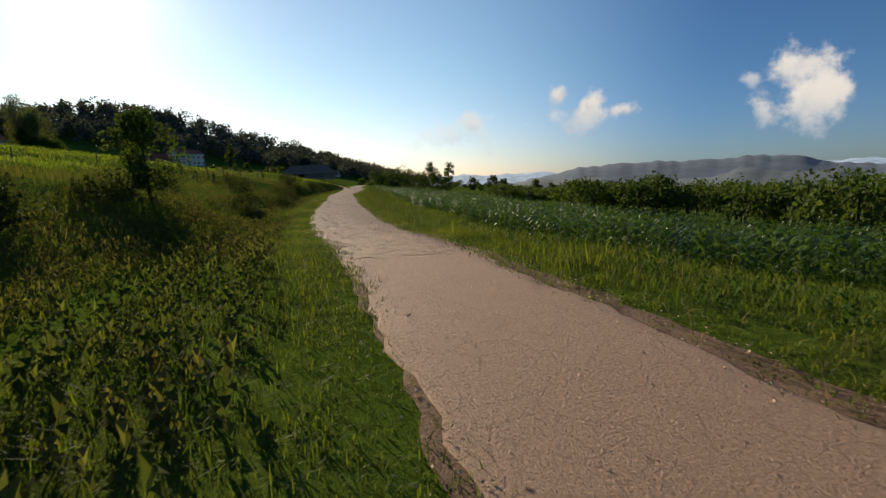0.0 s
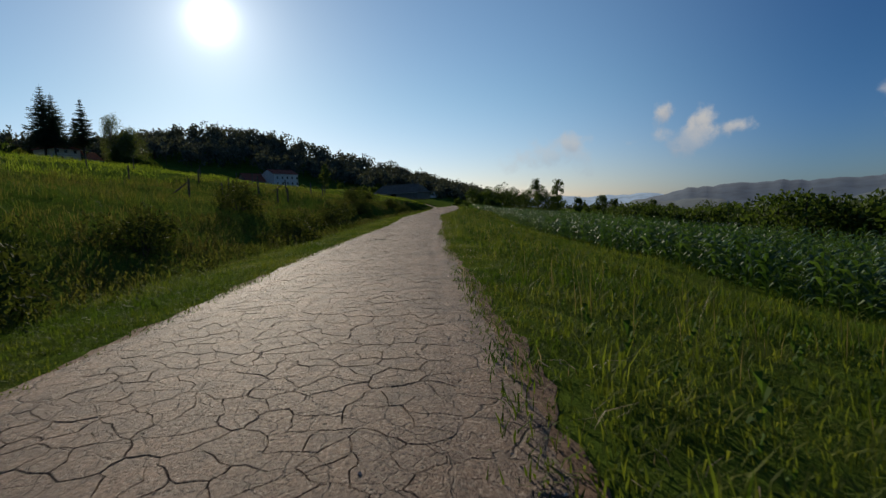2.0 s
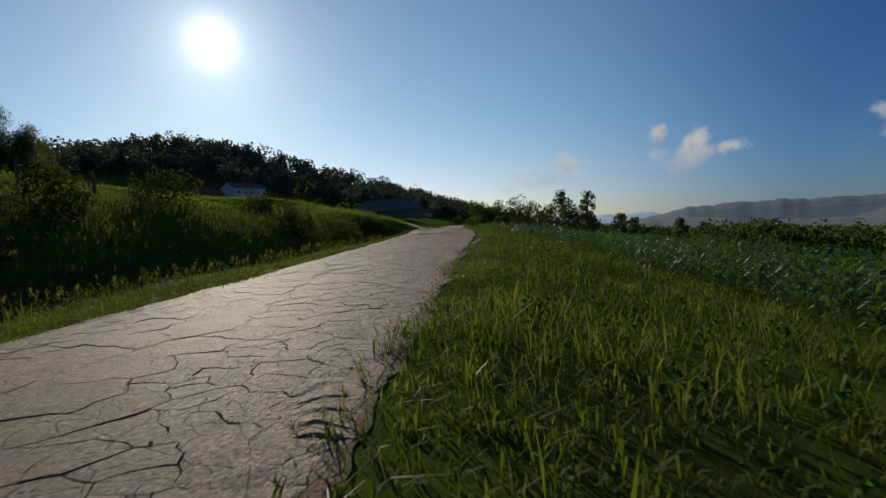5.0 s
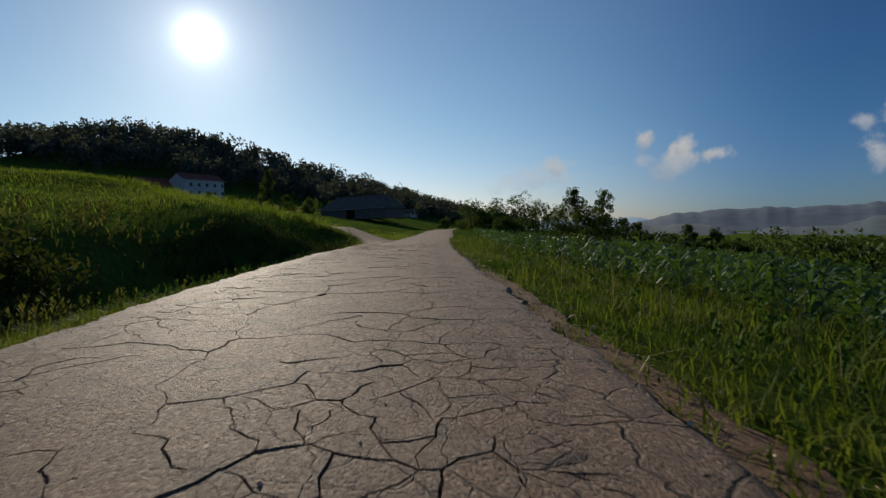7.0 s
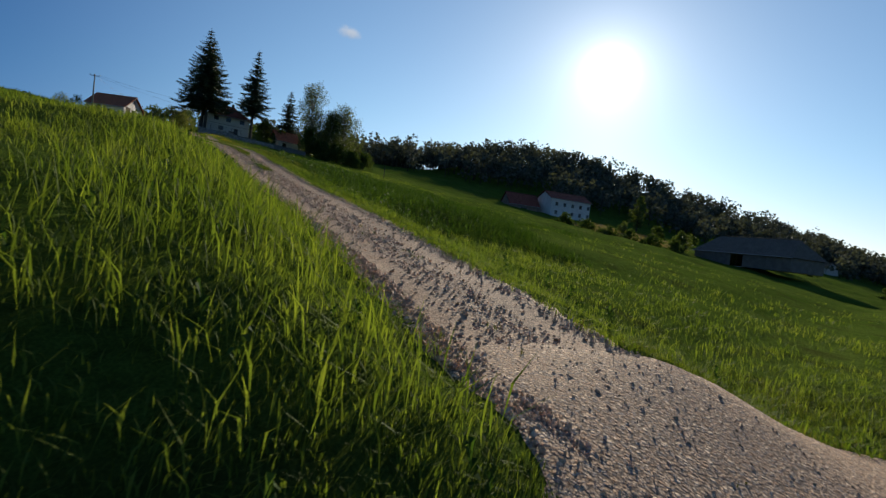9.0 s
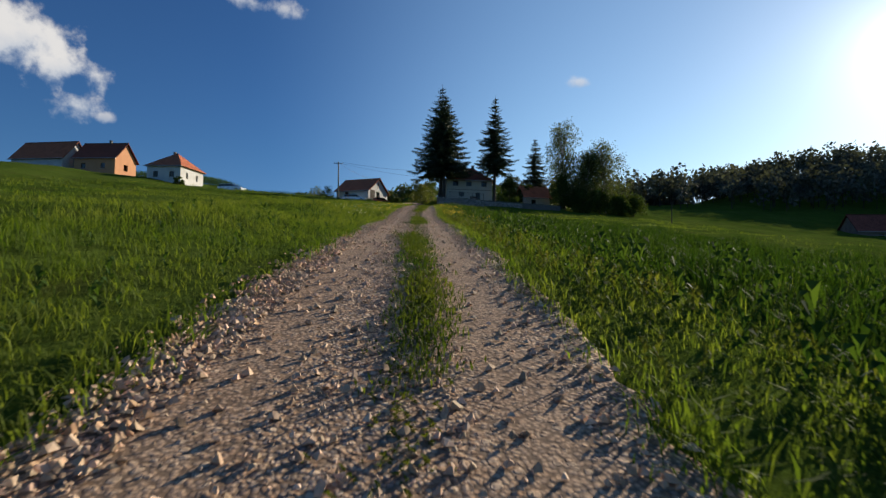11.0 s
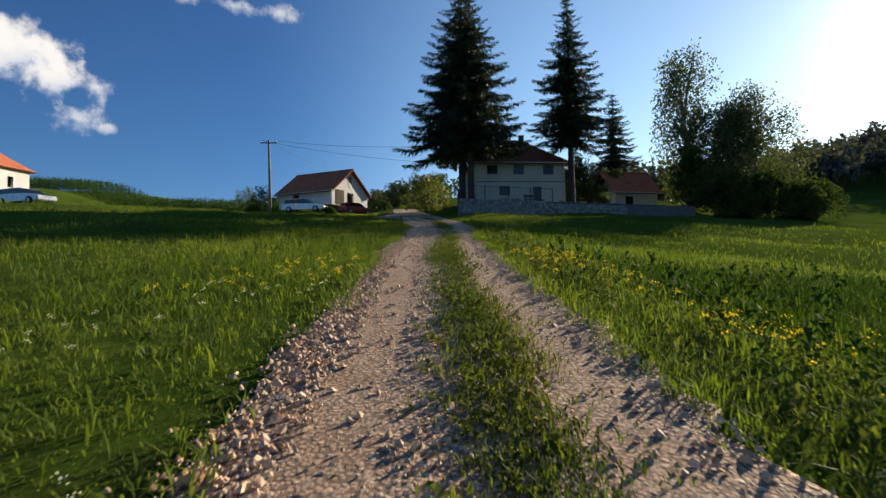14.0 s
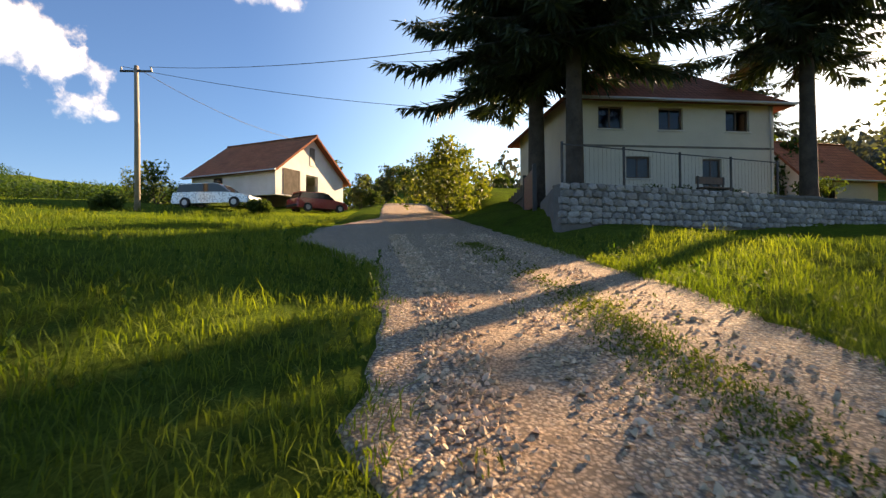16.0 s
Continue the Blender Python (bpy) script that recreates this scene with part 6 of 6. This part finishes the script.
blades("tall_grass", x, y, (0.30 + 0.30 * patchy(x, y, 0.9)) * (1 + 0.35 * smooth(-24, -18, x)), 0.008, M_meadow, "tall grass on the bank at the foot of the track", per=8, spread=0.12, bend=0.9)
x, y, m = beside_track(-7.0, -1.8, 0.7)
blades("tall_tufts", x, y, rng.uniform(0.24, 0.42, x.size), 0.0075, M_meadow, "tall grass tussocks standing in the meadow", per=12, spread=0.12, bend=1.0)
x, y, m = beside_lane(2.6, 6.0, 0.9)
blades("seed_stalks", x, y, rng.uniform(0.5, 0.8, x.size), 0.003, M_dry, "pale seeding grass stalks in the verge", per=2, spread=0.05, bend=0.4)

# broad-leaved herbs and flowers
herb_v, herb_f = [], []
for k in range(8):
    a, up, ln = 0.8 * k, 0.25 + 0.11 * k, 0.30 - 0.015 * k
    o_, s_ = np.array((math.cos(a), math.sin(a), 0)), np.array((-math.sin(a), math.cos(a), 0))
    b = len(herb_v)
    z_ = np.array((0, 0, 1))
    herb_v += [tuple(z_ * up * 0.75), tuple(o_ * ln * 0.5 + s_ * 0.075 + z_ * (up + 0.06)), tuple(o_ * ln + z_ * (up - 0.05)), tuple(o_ * ln * 0.5 - s_ * 0.075 + z_ * (up + 0.06))]
    herb_f.append((b, b + 1, b + 2, b + 3))
for lab, (x, y, m), lo, hi in (("broad-leaved docks and nettles in the ditch", beside_lane(-9.5, -3.8, 5.0, s1=20), 0.22, 0.55), ("broad-leaved docks in the verge grass", beside_lane(2.75, 6.5, 4.5), 0.12, 0.36), ("rank brown docks in the ditch", beside_lane(-7.5, -3.0, 13.0, s0=-102, s1=-66), 0.16, 0.46), ("dark nettles, coloured for shade, in the hollow", beside_lane(-7.0, -2.2, 42.0, s0=15, s1=21.8), 0.16, 0.42), ("low yellow-green herbs along the gravel", beside_track(1.5, 3.2, 16.0, -112, -40), 0.10, 0.30), ("leafy herbs at the track mouth", beside_lane(-4.3, -2.4, 16.0, s0=8, s1=19.5), 0.12, 0.32), ("leafy herbs in the meadow edge", beside_track(1.7, 3, 2.0), 0.15, 0.42), ("tall dark herbs in the meadow", beside_track(2.4, 9, 2.2, -98, -28), 0.25, 0.62), ("leafy herbs in the meadow edge", beside_track(-5, -1.7, 1.2), 0.15, 0.38)):
    planted("broad_weeds", herb_v, herb_f, x, y, ground_z(x, y) - 0.03, rng.uniform(0, 6.3, x.size), rng.uniform(lo, hi, x.size), M_weed if "ditch" in lab else M_shaded_thicket if "hollow" in lab else M_verge_herb if "gravel" in lab else M_herb, lab, "weeds")
xh = rng.uniform(-126, -36, 4200)
yh = track_y(xh) + strip_mid(xh) + rng.normal(size=4200) * np.interp(-xh, [34, 74, 84], [0.11, 0.13, 0.21])
low_v = [(a * 1.2, b * 1.2, c * 0.5) for a, b, c in herb_v]
planted("track_weeds", low_v, herb_f, xh, yh, track_z(xh) + 0.02, rng.uniform(0, 6.3, 4200), rng.uniform(0.08, 0.24, 4200) * np.interp(xh, [-104, -94], [0.6, 1]) * np.interp(-xh, [34, 72, 84], [0.45, 0.6, 1]), M_verge_herb, "low plantain and clover between the ruts", "weeds")
flower_v, flower_f = [], []
for k in range(9):
    a, r_ = 2.4 * k, 0.03 * math.sqrt(k)
    c_ = np.array((r_ * math.cos(a), r_ * math.sin(a), 1.0 - 7 * r_ * r_ + 0.03 * (k % 3)))
    u_, w_ = np.array((math.cos(a * 1.7), math.sin(a * 1.7), 0.0)) * 0.017, np.array((0.3 * math.cos(a), 0.3 * math.sin(a), 0.95)) * 0.015
    b = len(flower_v)
    flower_v += [tuple(c_ - u_), tuple(c_ - w_), tuple(c_ + u_), tuple(c_ + w_)]
    flower_f.append((b, b + 1, b + 2, b + 3))
for mat, lab, count, side in ((M_yellow, "small yellow meadow flowers by the track", 150, -1), (M_yellow, "small yellow meadow flowers by the track", 420, 1), (M_petal, "white umbel flowers in the meadow", 260, -1)):
    cx = rng.uniform(-97, -62, 14)
    co_ = side * rng.uniform(1.6, 4.0, 14)
    pick = rng.integers(0, 14, count)
    x = cx[pick] + rng.normal(size=count) * 0.9
    y = track_y(x) + side * np.maximum(1.55, np.abs(co_[pick] + rng.normal(size=count) * 0.5))
    planted("meadow_flowers", flower_v, flower_f, x, y, ground_z(x, y) + rng.uniform(0.14, 0.28, count) - (0.4 if mat is M_petal else 0.62), rng.uniform(0, 6.3, count), np.full(count, 0.4 if mat is M_petal else 0.62), mat, lab, "flowers")

# loose stones of the track
oct_v = np.array([(1, 0, -0.35), (-1, 0, -0.35), (0, 0.8, -0.35), (0, -0.8, -0.35), (0.3, 0.15, 0.6), (-0.35, -0.1, 0.5)], float)
oct_f = np.array([(0, 2, 4), (2, 1, 5), (2, 5, 4), (1, 3, 5), (3, 0, 4), (3, 4, 5)])


def stones(name, x, y, z, size, material, label):
    n = len(x)
    turn, tip = rng.uniform(0, 2 * math.pi, n), rng.normal(size=(n, 2)) * 0.22
    q = np.empty((n, 3, 3))
    q[:, 0] = np.stack([np.cos(turn), -np.sin(turn), tip[:, 0]], -1)
    q[:, 1] = np.stack([np.sin(turn), np.cos(turn), tip[:, 1]], -1)
    q[:, 2] = np.stack([-tip[:, 0], -tip[:, 1], np.ones(n)], -1)
    v = (oct_v[None] * rng.uniform(0.6, 1.25, (n, 6, 1))) * np.stack([rng.uniform(0.7, 1.2, n), rng.uniform(0.7, 1.2, n), rng.uniform(0.6, 1.1, n)], -1)[:, None, :]
    v = np.einsum("nij,nkj->nki", q, v) * size[:, None, None]
    v += np.stack([x, y, z], -1)[:, None, :]
    f = (oct_f[None] + (np.arange(n) * 6)[:, None, None]).reshape(-1, 3)
    ob = mesh_object(name, v.reshape(-1, 3), f, material)
    return tagged(ob, label, "gravel", kind="stuff")


n = 100000
x = -12.5 - 116 * rng.uniform(0, 1, n) ** 1.1
o = np.where(rng.uniform(0, 1, n) < 0.35, -rng.uniform(0.85, 1.5, n), rng.uniform(-1.45, 1.45, n))
keep = (np.abs(o) < 1.36) & (np.abs(np.abs(o) - 0.68) > 0.22) | ((np.abs(o) < 1.36) & (rng.uniform(0, 1, n) < 0.3))
x, o = x[keep], o[keep]
stones("gravel", x, track_y(x) + o, land(x, track_y(x) + o) + 0.05, 0.008 + 0.034 * rng.uniform(0, 1, x.size) ** 2.4, M_pebble, "loose pale limestone gravel on the farm track")
n = 2600
s = rng.uniform(17.5, 30, n)
nn = interp(s, ROAD_MID) - 1.0 - rng.uniform(0, 1, n) * 3.6
x, y = xy(s, nn)
keep = in_apron(x, y)
x, y = x[keep], y[keep]
stones("gravel", x, y, np.maximum(land(x, y), interp(sn(x, y)[0], ROAD_Z)) + 0.065, 0.010 + 0.025 * rng.uniform(0, 1, x.size) ** 2, M_pebble, "loose gravel at the track mouth")
n = 5200
s = np.where(rng.uniform(0, 1, n) < 0.5, rng.uniform(-112, 14, n), rng.uniform(-98, -78, n))
m = np.where(rng.uniform(0, 1, n) < 0.6, rng.choice((-1, 1), n) * (edge_right(s) + rng.uniform(-0.3, 0.35, n)), rng.uniform(-1.4, 1.4, n))
x, y, z = on_road(s, m)
stones("road_grit", x, y, z + np.where(np.abs(m) < 1.7, 0.05, 0.02), 0.005 + 0.013 * rng.uniform(0, 1, n) ** 3, M_pebble, "stray grit and pebbles along the asphalt")

n = 6500
x = rng.uniform(-100, -36, n)
o = -1.24 + rng.normal(size=n) * 0.16
keep = (o > -1.62) & (patchy(x, x * 0, 0.5) > 0.35)
x, o = x[keep], o[keep]
stones("rubble", x, track_y(x) + o, np.maximum(land(x, track_y(x) + o), track_z(x)) + 0.05, 0.012 + 0.036 * rng.uniform(0, 1, x.size) ** 2, M_rubble, "orange broken stones heaped along the track edge")

# the garden wall's stones, one by one
stone_meshes = []
for k in range(12):
    r = random.Random(70 + k)
    bm = bmesh.new()
    bmesh.ops.create_icosphere(bm, subdivisions=1, radius=1.0)
    for v in bm.verts:
        v.co = Vector((math.copysign(abs(v.co.x) ** 0.6, v.co.x), v.co.y * 0.8, math.copysign(abs(v.co.z) ** 0.6, v.co.z))) * r.uniform(0.88, 1.08)
    me = bpy.data.meshes.new("stone")
    bm.to_mesh(me)
    bm.free()
    me.materials.append(M_stone)
    stone_meshes.append(me)


def lay_stones(parent, length, height, seed, most):
    r = random.Random(seed)
    z, count = 0.02, 0
    while z < height - 0.05:
        h = r.uniform(0.16, 0.26)
        x = r.uniform(-0.1, 0.0)
        while x < length and count < most:
            w = r.uniform(0.18, 0.44)
            ob = new("stone", r.choice(stone_meshes))
            ob.parent = parent
            ob.matrix_basis = Matrix.LocRotScale((x + w / 2, -0.42 + r.uniform(-0.02, 0.02), z + h / 2 + r.uniform(-0.02, 0.02)), Euler((0, r.uniform(-0.25, 0.25), r.choice((0, math.pi)))), (w * 0.54, 0.13, h * 0.56))
            x += w
            count += 1
        z += h * 0.95


lay_stones(garden_wall, 16.5, 1.06, 4, 290)
lay_stones(end_wall, 3.9, 1.06, 5, 80)


# the asphalt, broken into plates by its cracks
def warp_field(p):
    o, s_ = p[:, 0], p[:, 1]
    return p + 0.028 * np.stack([np.sin(s_ * 7.3 + 2 * np.sin(o * 3.1)) + 0.6 * np.sin(s_ * 23 + o * 11) + 0.25 * np.sin(s_ * 61 + o * 17), np.sin(o * 8.1 + 2 * np.sin(s_ * 2.7)) + 0.6 * np.sin(o * 21 - s_ * 13) + 0.25 * np.sin(o * 57 - s_ * 23)], -1)


def clipped(poly, mid, way):
    """The part of a convex outline that lies behind a line."""
    out = []
    side = [(p[0] - mid[0]) * way[0] + (p[1] - mid[1]) * way[1] for p in poly]
    for k, p in enumerate(poly):
        q, a, b = poly[k - 1], side[k - 1], side[k]
        if (a > 0) != (b > 0):
            t = a / (a - b)
            out.append((q[0] + (p[0] - q[0]) * t, q[1] + (p[1] - q[1]) * t))
        if b <= 0:
            out.append(p)
    return out


def crazed(o, s_):
    """Where the asphalt is broken small: the edges and some stretches; elsewhere it lies in large sheets."""
    right = smooth(0.1, 0.45, o + 0.15 * np.sin(s_ * 0.9)) * (0.80 - 0.48 * smooth(-3, 2, s_))
    left = smooth(-0.65, -1.05, o + 0.18 * np.sin(s_ * 0.7 + 1)) * (0.85 - 0.75 * smooth(-46, -42, s_) * smooth(10, 13, s_))
    left = left + 0.85 * smooth(-0.25, -0.5, o) * (smooth(11, 13, s_) + smooth(-60, -56, s_) * smooth(-46, -50, s_) + smooth(-10, -8, s_) * smooth(-1, -4, s_))
    left = left + 0.6 * smooth(-0.35, -0.7, o) * smooth(-62, -68, s_)
    left = left + 0.72 * smooth(-71, -67, s_ - 2 * o) * smooth(-48, -53, s_ + 2 * o) + 0.85 * smooth(-8.5, -7, s_) * smooth(3 + o, 1 + o, s_)
    return np.clip(0.03 + right + left + 0.07 * np.sin(s_ * 0.53) * np.sin(o * 2.1 + s_ * 0.31), 0.02, 1.0)


pr = np.random.default_rng(31)
go, gs_ = np.meshgrid(np.arange(-2.4, 2.5, 0.215), np.arange(PLATES[0], PLATES[1], 0.215), indexing="ij")
seeds = np.stack([go.ravel(), gs_.ravel()], -1) + pr.uniform(-0.135, 0.135, (go.size, 2))
seeds = seeds[pr.uniform(0, 1, len(seeds)) < crazed(seeds[:, 0], seeds[:, 1])]
seeds = seeds[np.argsort(seeds[:, 1])]
first = np.searchsorted(seeds[:, 1], seeds[:, 1] - 2.2)
last = np.searchsorted(seeds[:, 1], seeds[:, 1] + 2.2)
rest_v, rest_f, rest_uv, singles = [], [], [], 0


def plate_shape(k):
    c = seeds[k]
    near = np.arange(first[k], last[k])
    d2 = ((seeds[near] - c) ** 2).sum(1)
    poly = [(c[0] - 1.6, c[1] - 1.6), (c[0] + 1.6, c[1] - 1.6), (c[0] + 1.6, c[1] + 1.6), (c[0] - 1.6, c[1] + 1.6)]
    for j in np.argsort(d2)[1:]:
        far = max((p[0] - c[0]) ** 2 + (p[1] - c[1]) ** 2 for p in poly)
        if d2[j] > 4 * far:
            break
        q = seeds[near[j]]
        poly = clipped(poly, ((c[0] + q[0]) / 2, (c[1] + q[1]) / 2), (q[0] - c[0], q[1] - c[1]))
        if len(poly) < 3:
            return None
    poly = clipped(poly, (float(edge_right(c[1])) - 0.03, 0), (1, 0))
    poly = clipped(poly, (0.03 - float(edge_left(c[1])), 0), (-1, 0)) if len(poly) > 2 else poly
    if len(poly) < 3:
        return None
    pts = []
    for a, b in zip(poly, poly[1:] + poly[:1]):
        n = max(1, int(math.hypot(b[0] - a[0], b[1] - a[1]) / 0.06))
        pts += [(a[0] + (b[0] - a[0]) * i / n, a[1] + (b[1] - a[1]) * i / n) for i in range(n)]
    p = warp_field(np.array(pts))
    mid = p.mean(0)
    if np.abs(p - mid).max() < 0.06:
        return None
    r = np.linalg.norm(p - mid, axis=1, keepdims=True)
    inward = (mid - p) / r
    worn = 0.12 + 0.88 * float(smooth(0.06, 0.30, crazed(c[0], c[1])))
    gap = np.minimum(worn * pr.choice((0.0012, 0.0017, 0.0022, 0.0028, 0.0036)), r * 0.3)
    low = p + inward * gap
    top = p + inward * np.minimum(gap + 0.0032 * worn, r * 0.5)
    hw = np.where(top[:, 0] < 0, edge_left(top[:, 1]), edge_right(top[:, 1]))
    tilt = pr.normal(size=3) * (0.006, 0.006, 0.0015)
    rise = lambda q, w: interp(q[:, 1], ROAD_Z) + 0.045 * np.clip(6 * (0.5 - np.abs(q[:, 0]) / (2 * w)), 0.25, 1) + (q - mid) @ tilt[:2] + tilt[2]
    flat = np.concatenate([top, low, mid[None]])
    z = np.concatenate([rise(top, hw), rise(low, hw) - 0.014, rise(mid[None], np.array([1.95]))])
    x, y = xy(flat[:, 1], flat[:, 0] + interp(flat[:, 1], ROAD_MID))
    n = len(p)
    i = np.arange(n)
    j = (i + 1) % n
    f = np.concatenate([np.stack([i, j, 0 * i + 2 * n], -1), np.stack([i, i + n, j + n], -1), np.stack([i, j + n, j], -1)])
    return np.stack([x, y, z], -1), f, flat


count = 0
for k in range(len(seeds)):
    got = plate_shape(k)
    if got is None or not PLATES[0] + 0.8 < seeds[k, 1] < PLATES[1] - 0.8:
        continue
    v, f, uv = got
    if bare_earth(seeds[k, 1], seeds[k, 0]):
        continue
    if any(((seeds[k, 1] - ps) / pl) ** 2 + ((seeds[k, 0] - po) / pw) ** 2 < 1 for ps, po, pl, pw in POTHOLES):
        continue
    if seeds[k, 1] > -76 and singles < 290:
        with_uv(mesh_object("asphalt_plate", v, f, M_plate, road), uv)
        singles += 1
    else:
        rest_v.append(v)
        rest_f.append(f + count)
        rest_uv.append(uv)
        count += len(v)
plates = with_uv(mesh_object("asphalt_plates", np.concatenate(rest_v), np.concatenate(rest_f), M_plate, road), np.concatenate(rest_uv))
tagged(plates, "cracked plates of worn asphalt", kind="stuff")
